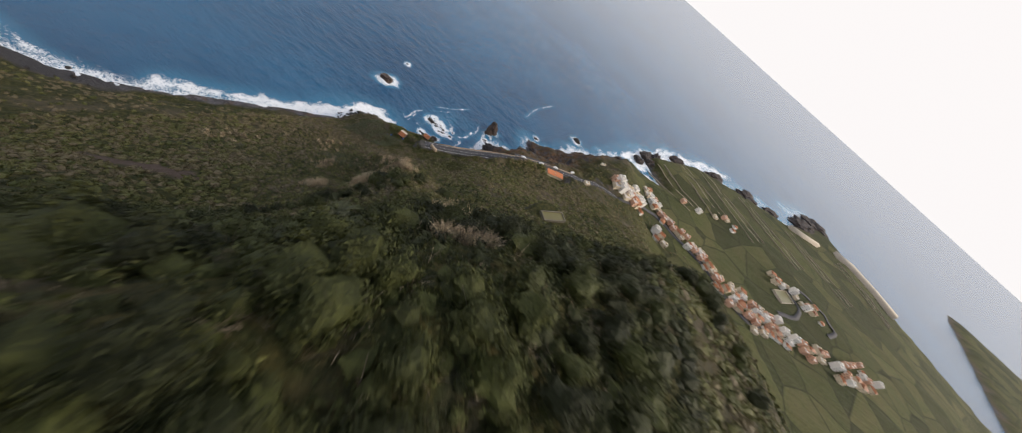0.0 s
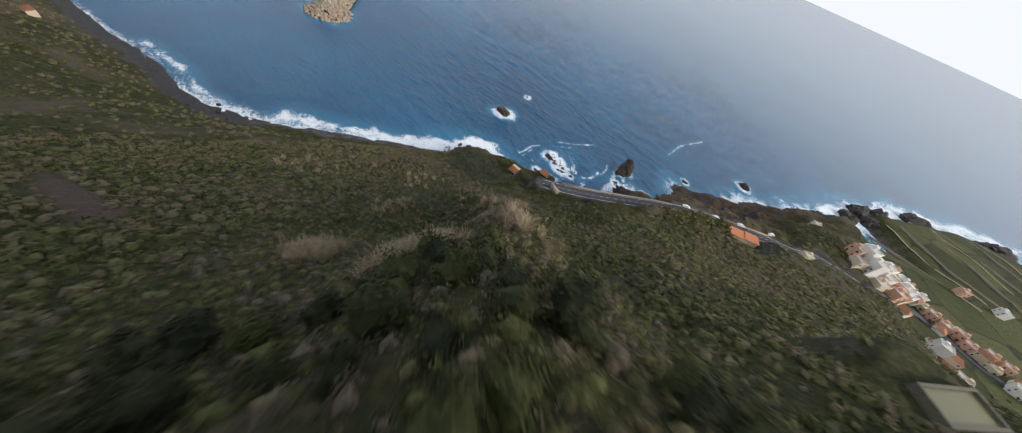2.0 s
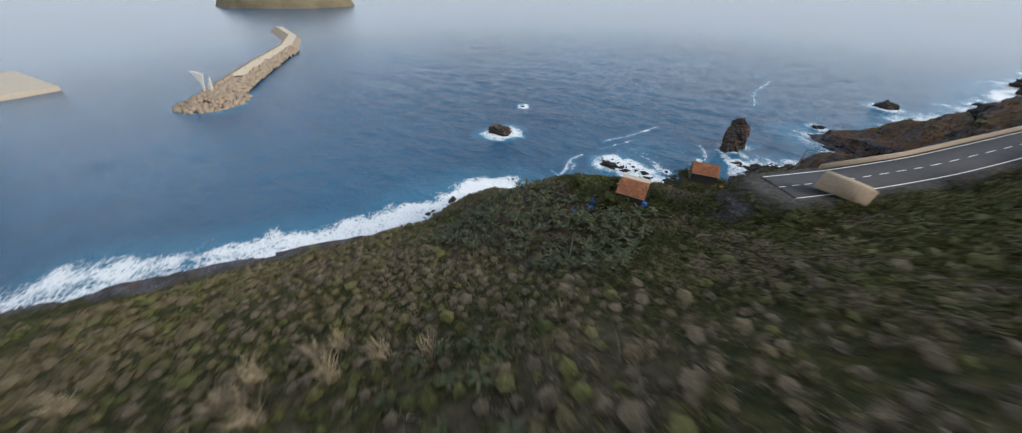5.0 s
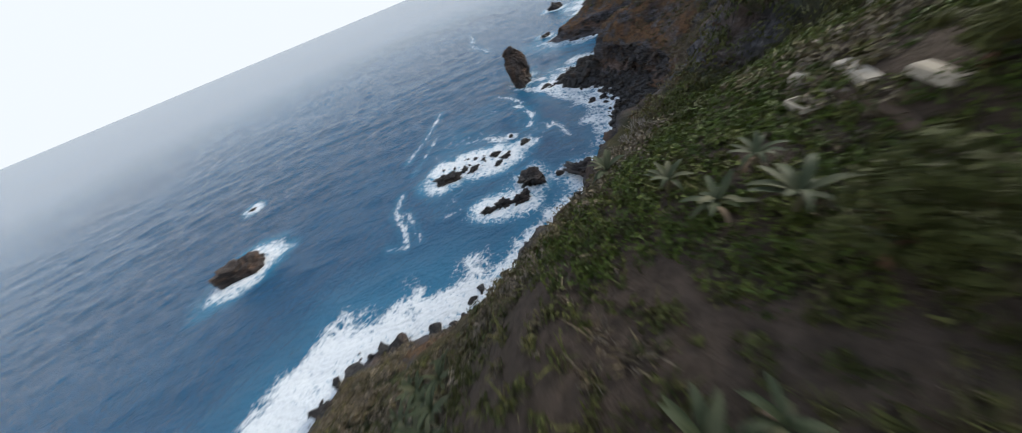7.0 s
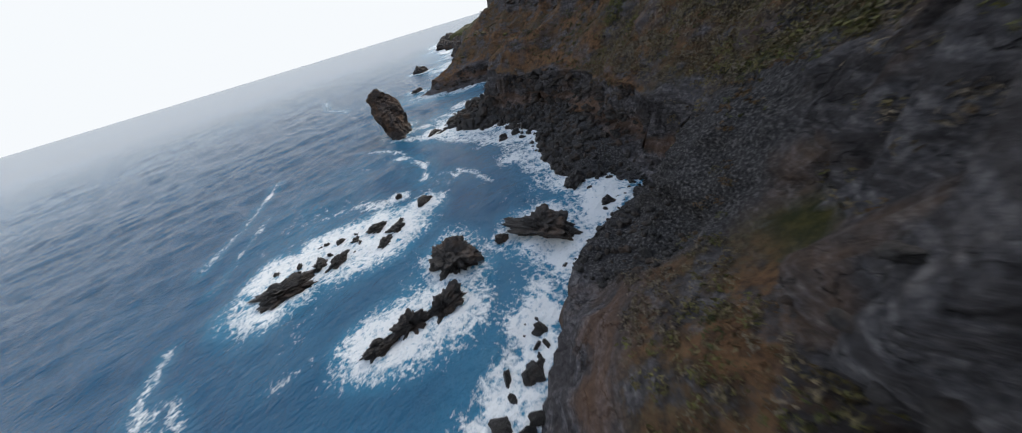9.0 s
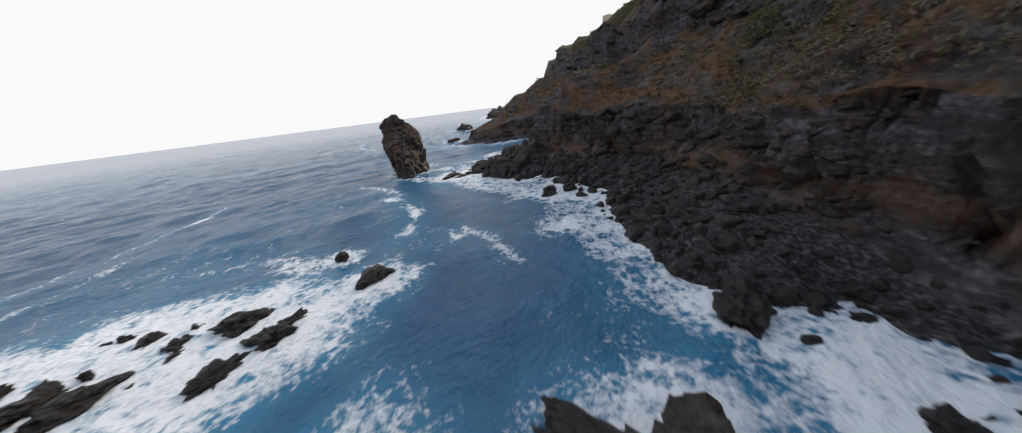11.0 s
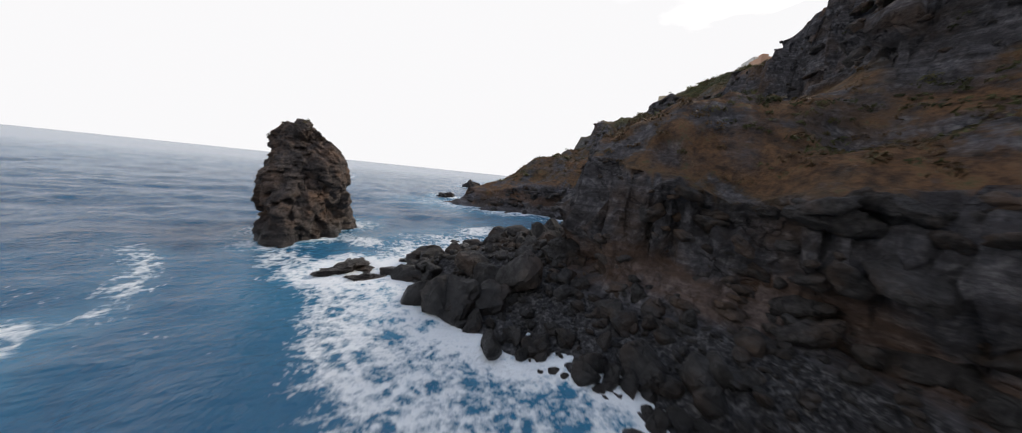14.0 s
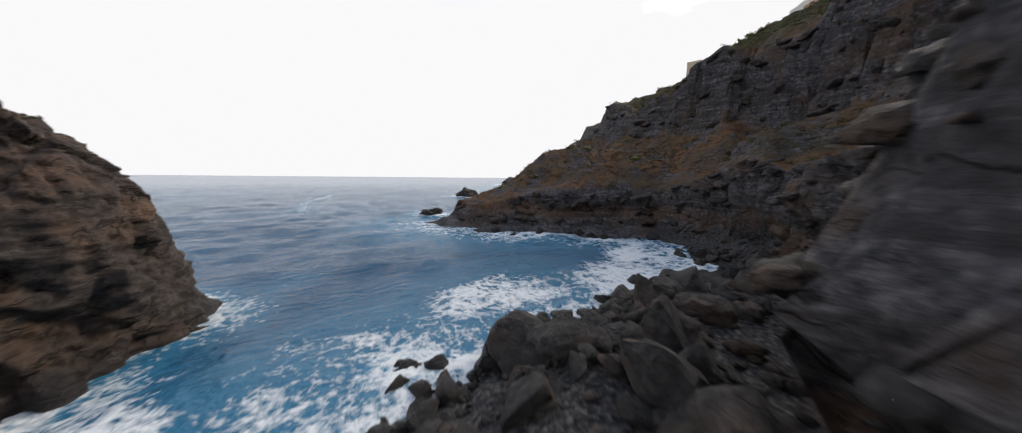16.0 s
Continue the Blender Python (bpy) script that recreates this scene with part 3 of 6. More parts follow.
set_attr(me, "shingle", np.clip(bay + (wall_distance(X, Y) < -0.4) * apron * (D < 14) + sstep(0.35, 0.55, swell(X, Y, -80, 172, 11, 9, 0)), 0, 1))
ground = tagged(new("ground", me), "steep scrub-covered volcanic hillside falling to dark sea cliffs", "ground", kind="structure")

# ---- sea ----
ROCKS = []   # (x, y, reach) of everything that breaks the water


def sea_mesh(spots, streaks):
    ax = grid_axis([(-9500, 1200), (-700, 40), (-260, 3.0), (-200, 1.6), (-130, 0.9), (-30, 0.9), (30, 3), (140, 6), (900, 50), (9500, 1200)])
    ay = grid_axis([(-1500, 300), (-100, 20), (0, 3), (120, 1.6), (160, 0.9), (300, 0.9), (340, 3.5), (520, 9), (950, 40), (9500, 1200)])
    X, Y, faces = sheet(ax, ay)
    D = coast_distance(X, Y)
    z = 0.30 * fbm(X / 11 + 3, Y / 6, 3) + 0.15 * fbm(X / 2.9, Y / 1.9, 3)
    z = z * sstep(700, 200, np.abs(X + 80) + np.abs(Y - 200))
    n1, n2 = fbm(X / 30 + 9, Y / 30, 3), fbm(X / 7, Y / 7 + 4, 3)
    surf = np.where(X < -100, 6.5, 4.5) + 6.5 * n1 + 3.0 * n2
    far = sstep(0, 200, X)
    surf = surf + far * 8
    foam = np.clip(0.80 + 0.5 * fbm(X / 45 + 2, Y / 45, 2) - 0.2 * sstep(-170, -200, X), 0, 1) * sstep(1, 0, -D / np.maximum(surf, 1.5) * 0.8)
    cove = swell(X, Y, -86, 205, 42, 32, 0.9) * sstep(-128, -112, X)
    foam = np.maximum(foam, 0.62 * sstep(1, 0, -D / (13 + 5 * n1)) * np.clip(cove * 2 + sstep(-70, -55, X) * (Y > 225), 0, 1))
    foam = np.maximum(foam, (0.30 + 0.22 * n1 + 0.1 * n2) * np.clip(cove * 1.3, 0, 1))
    air = np.maximum(0.5 * sstep(1, 0, -D / (20 + 10 * n1)) * sstep(-150, -105, X), np.clip(0.55 + 0.5 * n1 + 0.25 * n2, 0, 1) * 0.5 * np.clip(cove * 1.1 - 0.1, 0, 1))
    for x, y, reach in spots:
        q = np.hypot((X - x), (Y - y)) + 0.35 * reach * n2
        foam = np.maximum(foam, 0.86 * sstep(reach * 1.9 + 1.5, reach * 0.5, q))
        air = np.maximum(air, 0.8 * sstep(reach * 2.2, reach * 0.6, q))
    for pts, width, amount in streaks:
        best = np.full(X.shape, 1e9)
        for (x0, y0), (x1, y1) in zip(pts[:-1], pts[1:]):
            dx, dy = x1 - x0, y1 - y0
            t = np.clip(((X - x0) * dx + (Y - y0) * dy) / (dx * dx + dy * dy), 0, 1)
            best = np.minimum(best, np.hypot(X - x0 - t * dx, Y - y0 - t * dy))
        foam = np.maximum(foam, amount * sstep(width, 0, best + width * 0.4 * n2))
        air = np.maximum(air, 0.4 * amount * sstep(width * 2, 0, best))
    me = mesh_np("sea", np.stack([X, Y, z], -1).reshape(-1, 3), faces, [M_SEA], True)
    near = sstep(1150, 850, X) * sstep(1200, 950, Y) * sstep(-900, -700, X)
    foam, air = foam * near, air * near
    set_attr(me, "foam", np.clip(foam, 0, 1))
    set_attr(me, "air", np.clip(air, 0, 1))
    set_attr(me, "chop", 1 - 0.93 * sstep(30, 600, np.hypot(X + 80, Y - 190)))
    return tagged(new("sea", me), "deep blue rippled ocean with white surf along the rocks", "water", kind="structure")


# ---- rocks ----
def rock_mesh(name, seed, sx, sy, sz, material, detail=4, rugged=0.28, layered=0.0, chips=9, chip=(0.62, 0.9)):
    """A weathered lump with broken faces; its base lies below z = 0."""
    bm = bmesh.new()
    bmesh.ops.create_icosphere(bm, subdivisions=detail, radius=1.0)
    off = Vector((seed * 3.17, seed * 1.73, seed * 0.91))
    rnd = random.Random(seed)
    cuts = [(Vector((rnd.gauss(0, 1), rnd.gauss(0, 1), rnd.gauss(0, 0.8))).normalized(), rnd.uniform(*chip)) for _ in range(chips)]
    for v in bm.verts:
        p = v.co.copy()
        for n, lim in cuts:
            over = p.dot(n) - lim
            if over > 0:
                p -= n * over * 0.9
        k = 1 + rugged * noise.fractal(p * 1.6 + off, 1.0, 2.1, 5) + 0.35 * rugged * noise.fractal(p * 6 + off, 0.9, 2.2, 3)
        k += 0.45 * rugged * (noise.cell(p * 2.6 + off) + noise.cell(p * 5.1 - off) * 0.5)
        if layered:
            k += layered * (abs((p.z * 5.5 + noise.noise(p * 2 + off)) % 1 - 0.5) - 0.25)
        p = p * k
        v.co = Vector((p.x * sx, p.y * sy, p.z * sz))
    me = bpy.data.meshes.new(name)
    bm.to_mesh(me)
    bm.free()
    me.materials.append(material)
    return me


def rock(name, label, x, y, z, sx, sy, sz, seed, material=None, detail=4, rugged=0.28, turn=0.0, group="", foam=1.0, category="rock", layered=0.0):
    ob = new(name, rock_mesh(name, seed, sx, sy, sz, material or M_LAVA, detail, rugged, layered))
    ob.matrix_world = pose(x, y, z, 0, 0, turn)
    if foam:
        ROCKS.append((x, y, (sx + sy) / 2 + foam))
    return tagged(ob, label, category, group)


def stack_mesh(name, seed, material):
    """A sea stack: a tall slab, broad at the foot and narrowing to a blunt crown, with ledges and broken blocks."""
    nu, nv = 190, 130
    zs = np.linspace(-1.6, 12.9, nv)
    U_, Z_ = np.meshgrid(np.linspace(0, 2 * np.pi, nu, endpoint=False), zs, indexing="ij")
    knots = [-1.6, 0, 3, 6, 9, 11, 12.2, 12.7, 12.9]
    at = lambda v: np.interp(Z_, knots, v)
    long, short = at([8.2, 8.0, 7.2, 5.7, 3.6, 2.3, 1.5, 0.9, 0]), at([3.9, 3.6, 3.6, 4.3, 4.1, 3.0, 1.9, 1.1, 0])
    ox, oy = at([0.2, 0.2, -0.3, -0.5, -0.7, -1.2, -1.5, -1.6, -1.6]), at([-1.1, -1.1, -0.8, -0.4, 0.1, 0.5, 0.6, 0.6, 0.6])
    cx, cy = np.cos(U_), np.sin(U_)
    nz = np.empty_like(U_)
    for i in range(nu):
        for j in range(nv):
            x, y, z = cx[i, j] * long[i, j], cy[i, j] * short[i, j], Z_[i, j]
            p = Vector((x * 0.33, y * 0.33, z * 0.3 + seed))
            block = noise.cell(Vector((x * 0.62 + 0.5 * noise.noise(p * 2), y * 0.62, z * 0.42 + 0.25 * x + seed)))
            fine = noise.cell(Vector((x * 1.5, y * 1.5, z * 2.2 + 0.4 * x)))
            nz[i, j] = 0.75 * noise.fractal(p, 1.0, 2.1, 6) + 0.5 * (block - 0.6) + 0.16 * (fine - 0.6) + 0.10 * noise.fractal(Vector((x * 0.5, y * 0.5, z * 2.3)), 0.9, 2, 3)
    grow = nz * np.interp(Z_, [0, 11, 12.9], [1, 1, 0.3])
    turn = radians(64)
    u, v = (long + grow) * cx, (short + grow) * cy
    u, v = np.where(long < 0.01, 0, u), np.where(long < 0.01, 0, v)
    co = np.stack([ox + u * math.cos(turn) - v * math.sin(turn), oy + u * math.sin(turn) + v * math.cos(turn), Z_ + 0.5 * nz * sstep(9, 12, Z_)], -1).reshape(-1, 3)
    i = np.arange(nu * nv).reshape(nu, nv)
    j = np.roll(i, -1, 0)
    faces = np.stack([i[:, :-1], j[:, :-1], j[:, 1:], i[:, 1:]], -1).reshape(-1, 4)
    return mesh_np(name, co, faces, [material])


stack = new("stone_pillar", stack_mesh("stone_pillar", 4.0, M_STACK))
stack.matrix_world = pose(-72, 254, 0)
tagged(stack, "tall brown layered basalt pillar standing in the surf", "rock pillar")
ROCKS += [(-73.5, 250.5, 4.0), (-70, 257.5, 4.0)]

rock("reef_rock", "lone brown rock islet ringed by white foam", -167, 207, 0.2, 5.6, 4.6, 3.6, 3, M_STACK, foam=1.6)
rock("reef_rock", "dark jagged reef rock in foaming water", -94.9, 189.5, 0.2, 3.0, 2.7, 2.1, 5, foam=1.8, rugged=0.5, detail=5)
rock("reef_rock", "long dark jagged reef rock in foaming water", -85.0, 183.4, 0.1, 4.8, 2.3, 2.2, 6, turn=-70, foam=1.8, rugged=0.5, detail=5)
for x, y, a, b, h, seed in ((-106, 185.8, 1.7, 1.0, 0.8, 8), (-103.2, 185.4, 2.0, 1.4, 1.3, 24), (-99.9, 184.5, 2.3, 1.5, 1.6, 25)):
    rock("reef_rock", "low jagged reef rock in foaming water", x, y, 0.0, a, b, h, seed, turn=-8, foam=1.8, rugged=0.5, detail=5)
rock("reef_rock", "flat black reef slab awash in foam", -112.3, 206, -0.2, 4.2, 2.0, 1.1, 7, turn=-30, foam=1.6, rugged=0.5, detail=5)
rock("reef_rock", "small red-brown rock between the reef rocks", -89.2, 187.2, -0.1, 1.1, 0.8, 0.7, 12, M_STACK, foam=0.7)
rock("reef_rock", "small rounded dark rock awash in foam", -90, 206, 0.0, 1.6, 1.3, 1.3, 9, foam=0.9)
rock("reef_rock", "small rounded dark rock awash in foam", -91.4, 213, 0.0, 0.7, 0.6, 0.7, 10, foam=0.5)
rock("reef_rock", "small rounded dark rock awash in foam", -66.3, 211.8, 0.0, 1.3, 1.0, 1.1, 11, foam=0.9)
rock("reef_rock", "rounded dark rock awash beside the cliff foot", -63.3, 211.0, 0.0, 1.1, 0.8, 0.9, 19, foam=0.9)
rock("reef_rock", "dark rock in the foam at the edge of the pebble cove", -76.6, 180.1, 0.0, 1.0, 0.8, 0.7, 20, foam=0.9)
rock("reef_rock", "jagged dark rock ridge at the cove edge", -74.6, 187.0, 0.0, 2.2, 1.2, 1.2, 22, foam=1.0, rugged=0.45, turn=20)
rnd = random.Random(21)
REEF = [(-110.8, 206.0, 1.9, 1.1, 15), (-113.4, 205.4, 1.5, 0.9, -20), (-107.2, 206.9, 1.3, 0.8, 60), (-105.2, 204.6, 1.5, 0.9, 20), (-98.9, 201.9, 1.2, 0.7, 40), (-98.0, 206.8, 1.5, 1.0, 10), (-96.5, 203.2, 1.2, 0.9, -30), (-101.6, 207.2, 0.7, 0.6, 0), (-103.2, 209.4, 0.8, 0.6, 70), (-95.2, 204.4, 0.9, 0.7, 25)]
REEF += [(-113 + 17 * k / 15 + rnd.gauss(0, 0.7), 208.5 - 2 * k / 15 + rnd.gauss(0, 2.2), rnd.uniform(0.25, 0.6), rnd.uniform(0.25, 0.45), rnd.uniform(0, 180)) for k in range(16)]
for k, (x, y, a, b, turn) in enumerate(REEF):
    rock("reef_rock", "black jagged reef rock awash in white foam", x, y, -0.05, a * 1.15, b * 1.2, b * 0.95, 30 + k, M_BOULDER, detail=4, rugged=0.45, group="outer reef rocks", foam=2.8, turn=turn)

# ---- plants ----
def make_leaf(name, stops, rough=0.6, jitter=0.12):
    m, nt, b = mat_new(name)
    c = ramp(nt, attr(nt, "tint"), stops)
    geo = nt.nodes.new("ShaderNodeNewGeometry")
    k = mathn(nt, "MULTIPLY_ADD", geo.outputs["Random Per Island"], jitter * 2, 1 - jitter)
    hsv = nt.nodes.new("ShaderNodeHueSaturation")
    nt.links.new(c, hsv.inputs["Color"])
    nt.links.new(k, hsv.inputs["Value"])
    grain = tex(nt, 7.0, 5, 0.7)
    mottle = ramp(nt, grain, [(0.33, (0.55, 0.55, 0.55)), (0.66, (1.35, 1.35, 1.35))])
    nt.links.new(mixc(nt, 1.0, hsv.outputs[0], mottle, "MULTIPLY"), b.inputs["Base Color"])
    bump(nt, b, grain, 0.9, 0.12)
    b.inputs["Roughness"].default_value = rough
    b.inputs["Specular IOR Level"].default_value = 0.25
    return m


M_SCRUB = make_leaf("scrub_leaves", [(0.0, (0.018, 0.022, 0.006)), (0.26, (0.064, 0.072, 0.017)), (0.48, (0.124, 0.120, 0.036)), (0.62, (0.150, 0.118, 0.064)), (0.78, (0.145, 0.118, 0.094)), (1.0, (0.62, 0.50, 0.33))])
PATH_XYZ = np.array([p[1:4] for p in PATH])


def path_gap(x, y):
    """Level distance to the camera's line and the eye's height at the nearest place."""
    best, zz = np.full(np.shape(x), 1e9), np.zeros(np.shape(x))
    for p, q in zip(PATH_XYZ[:-1], PATH_XYZ[1:]):
        d = q - p
        t = np.clip(((x - p[0]) * d[0] + (y - p[1]) * d[1]) / (d[0] ** 2 + d[1] ** 2), 0, 1)
        r = np.hypot(x - p[0] - t * d[0], y - p[1] - t * d[1])
        zz = np.where(r < best, p[2] + t * d[2], zz)
        best = np.minimum(best, r)
    return best, zz


def ball(level):
    bm = bmesh.new()
    bmesh.ops.create_icosphere(bm, subdivisions=level, radius=1.0)
    bm.verts.ensure_lookup_table()
    co, f = np.array([v.co for v in bm.verts]), np.array([[v.index for v in q.verts] for q in bm.faces])
    bm.free()
    return co, f


def bushes(c, r, n, size, tint, rng, squash=0.8, body=0):
    """Pointed leaves over uneven domes: centres c (b, 3), radii r (b,), n leaves each."""
    b = len(c)
    k = 10                                             # puffs of foliage over each dome
    puff = rng.normal(size=(b, k, 3))
    puff[..., 2] = np.abs(puff[..., 2]) * 1.1 - 0.2
    puff /= np.linalg.norm(puff, axis=-1, keepdims=True)
    pick = rng.integers(0, k, (b, n))
    size_k = rng.uniform(0.8, 1.12, (b, k))
    base = np.take_along_axis(puff, pick[..., None], 1)
    off = rng.normal(scale=0.27, size=(b, n, 3))
    d = base + off
    d /= np.linalg.norm(d, axis=-1, keepdims=True)
    rad = r[:, None] * np.take_along_axis(size_k, pick, 1) * (0.62 + 0.42 * np.exp(-3.5 * (off**2).sum(-1))) * rng.uniform(0.9, 1.06, (b, n))
    p = c[:, None] + d * rad[..., None] * [1, 1, squash]
    nrm = 0.7 * d + 1.5 * off + rng.normal(scale=0.27, size=(b, n, 3))
    nrm /= np.linalg.norm(nrm, axis=-1, keepdims=True)
    mass, mass_t = np.zeros((0, 3)), np.zeros(0)
    if body:
        co, f = ball(body)
        near = ((co[None, :, None] - puff[:, None]) ** 2).sum(-1)
        lump = np.take_along_axis(size_k, near.argmin(-1), 1) * (0.42 + 0.34 * np.exp(-2.8 * near.min(-1))) * rng.uniform(0.9, 1.05, (b, len(co)))
        pts = c[:, None] + co[None] * (r[:, None] * lump)[..., None] * [1, 1, squash]
        mass = pts[:, f].reshape(-1, 3)
        mass_t = np.repeat(np.clip(tint, 0, 1), f.size)
    u = np.cross(nrm, rng.normal(size=(b, n, 3)))
    u /= np.linalg.norm(u, axis=-1, keepdims=True) + 1e-9
    v = np.cross(nrm, u)
    s = (size[:, None] * rng.uniform(0.55, 1.35, (b, n)))[..., None]
    u, v = u * s * 1.25, v * s * 0.6
    leaf = np.stack([p - u - v, p - 0.6 * u + v, p + 1.1 * u], 2).reshape(-1, 3)
    t = np.repeat(np.clip(tint[:, None] + rng.normal(scale=0.035, size=(b, n)), 0, 1).reshape(-1), 3)
    return np.concatenate([leaf, mass]), np.concatenate([t, mass_t])


def blades(c, spread, h, n, width, tint, rng, droop=0.35):
    """Arching grass blades: two quads each."""
    b = len(c)
    a = rng.uniform(0, 6.28, (b, n))
    base = c[:, None] + np.stack([np.cos(a), np.sin(a), 0 * a], -1) * (spread[:, None] * np.sqrt(rng.random((b, n))))[..., None]
    lean = rng.normal(scale=droop, size=(b, n, 2))
    L = h[:, None] * rng.uniform(0.6, 1.15, (b, n))
    side = np.stack([-np.sin(a), np.cos(a), 0 * a], -1) * width
    mid = base + np.concatenate([lean * 0.35, np.full((b, n, 1), 0.62)], -1) * L[..., None]
    tip = base + np.concatenate([lean, np.full((b, n, 1), 0.95)], -1) * L[..., None]
    co = np.stack([base - side, base + side, mid + side * 0.8, mid - side * 0.8, tip + side * 0.25, tip - side * 0.25], 2).reshape(-1, 3)
    k = np.arange(b * n)[:, None] * 6
    f = np.concatenate([k + [0, 1, 2, 3], k + [3, 2, 4, 5]], 1).reshape(-1, 4)
    t = np.repeat(np.clip(tint[:, None] + rng.normal(scale=0.08, size=(b, n)), 0, 1).reshape(-1), 6)
    return co, f, t


def stuff(name, label, category, quads, tints, material, faces=None):
    co = np.concatenate(quads)
    f = np.arange(len(co)).reshape(-1, 3) if faces is None else faces
    me = mesh_np(name, co, f, [material])
    set_attr(me, "tint", np.concatenate(tints))
    return tagged(new(name, me), label, category, kind="stuff")


def keep_clear(x, y):
    """False where road, houses, ponds, crops or bare rock take the ground."""
    d = coast_distance(x, y)
    ok = (d > 9) & (road_near(x, y)[0] > 4.6)
    ok &= ~((np.abs(x + 101) < 19) & (y > 118) & (y < 148) & (x < -84))
    ok &= ~((x > -95) & (x < -81) & (y > 135) & (y < 153))
    ok &= np.hypot(x + 58.5, y - 72.5) > 3.5
    ok &= np.hypot(x + 21, y - 23.2) > 3.0
    ok &= swell(x, y, -92, 20, 22, 3.0, 0.35) < 0.55
    ok &= ~((x > 4) & (x < 20) & (y > 87) & (y < 102))
    ok &= ~((x > -6) & (x < 13) & (y > 196) & (y < 212))
    return ok


rng = np.random.default_rng(11)
patch = lambda x, y: fbm(x / 22 + 4, y / 22, 3)


def scatter(n, x0, x1, y0, y1):
    x, y = rng.uniform(x0, x1, n), rng.uniform(y0, y1, n)
    m = keep_clear(x, y)
    return x[m], y[m]


def hue(x, y):
    p = patch(x, y)
    t = np.clip(0.40 + 0.22 * p + rng.normal(scale=0.14, size=len(x)), 0, 1)
    low = sstep(90, 50, height(x, y, False)[0])        # greyer and drier lower down
    t = np.where(rng.random(len(x)) < 0.06 + 0.10 * low, rng.uniform(0.6, 0.74, len(x)), t)
    return np.clip(t + low * np.where(rng.random(len(x)) < 0.42, rng.uniform(0.1, 0.25, len(x)), 0.04), 0, 0.68)


def spaced(step, x0, x1, y0, y1):
    """Plants standing about a step apart."""
    a, b = np.meshgrid(np.arange(x0, x1, step), np.arange(y0, y1, step), indexing="ij")
    x, y = a.ravel() + rng.uniform(-0.42, 0.42, a.size) * step, b.ravel() + rng.uniform(-0.42, 0.42, a.size) * step
    m = keep_clear(x, y)
    return x[m], y[m]


# scrub close to the flight line, small leaves
x, y = spaced(1.42, -150, 70, -45, 150)
gap, eye = path_gap(x, y)
z = height(x, y)[0]
m = (gap < 34) & ((z < eye - 3.5) | (gap > 5)) & (rng.random(len(x)) < np.where(patch(x, y) > -0.55, 0.97, 0.7))
x, y, z, gap, eye = x[m], y[m], z[m], gap[m], eye[m]
up = sstep(116, 136, z)                                # taller dark thicket near the top
r = rng.uniform(0.5, 0.98, len(x)) * (1 + 0.45 * (rng.random(len(x)) < 0.2)) * (1 + 0.9 * up * rng.random(len(x)))
r = np.where(gap < 9, np.minimum(r, np.maximum(0.4, eye - z - 4.5)), r)
t = hue(x, y) * (1 - 0.6 * up) - 0.06 * up
q1, t1 = bushes(np.stack([x, y, z + 0.1 * r], -1), r, 135, 0.034 + 0.042 * r, t, rng, body=1)
stuff("scrub", "dense dark green and olive hillside scrub, knee to head high", "shrubs", [q1], [t1], M_SCRUB)
# tall rounded heath trees on the upper spur
x, y = spaced(3.3, -75, 75, -42, 62)
gap, eye = path_gap(x, y)
z = height(x, y)[0]
r = rng.uniform(1.2, 2.5, len(x))
m = (gap < 55) & (z > 100) & ((z + 1.7 * r < eye - 3.5) | (gap > r + 6)) & (patch(x + 40, y) > -0.25)
x, y, z, r = x[m], y[m], z[m], r[m]
q1, t1 = bushes(np.stack([x, y, z + 0.6 * r], -1), r, 720, 0.045 + 0.03 * r, np.clip(-0.02 + 0.26 * rng.random(len(x)), 0, 1), rng, 0.9, 2)
stuff("tall_scrub", "head-high rounded dark green heath bushes on the spur", "shrubs", [q1], [t1], M_SCRUB)
# low cushions and heath under the flight line
x, y = scatter(30000, -120, 50, -30, 125)
gap, eye = path_gap(x, y)
z = height(x, y)[0]
m = (gap < 17) & ((z < eye - 3.5) | (gap > 5)) & (rng.random(len(x)) < 0.45)
x, y, z = x[m], y[m], z[m]
r = rng.uniform(0.3, 0.75, len(x)) * (1 + 0.8 * sstep(112, 128, z))
q1, t1 = bushes(np.stack([x, y, z], -1), r, 20, 0.05 + 0.08 * r, (hue(x, y) + rng.normal(0, 0.08, len(x))) * (1 - 0.55 * sstep(116, 136, z)), rng, 0.75)
stuff("heath", "low olive and brown heath cushions covering the hillside", "shrubs", [q1], [t1], M_SCRUB)
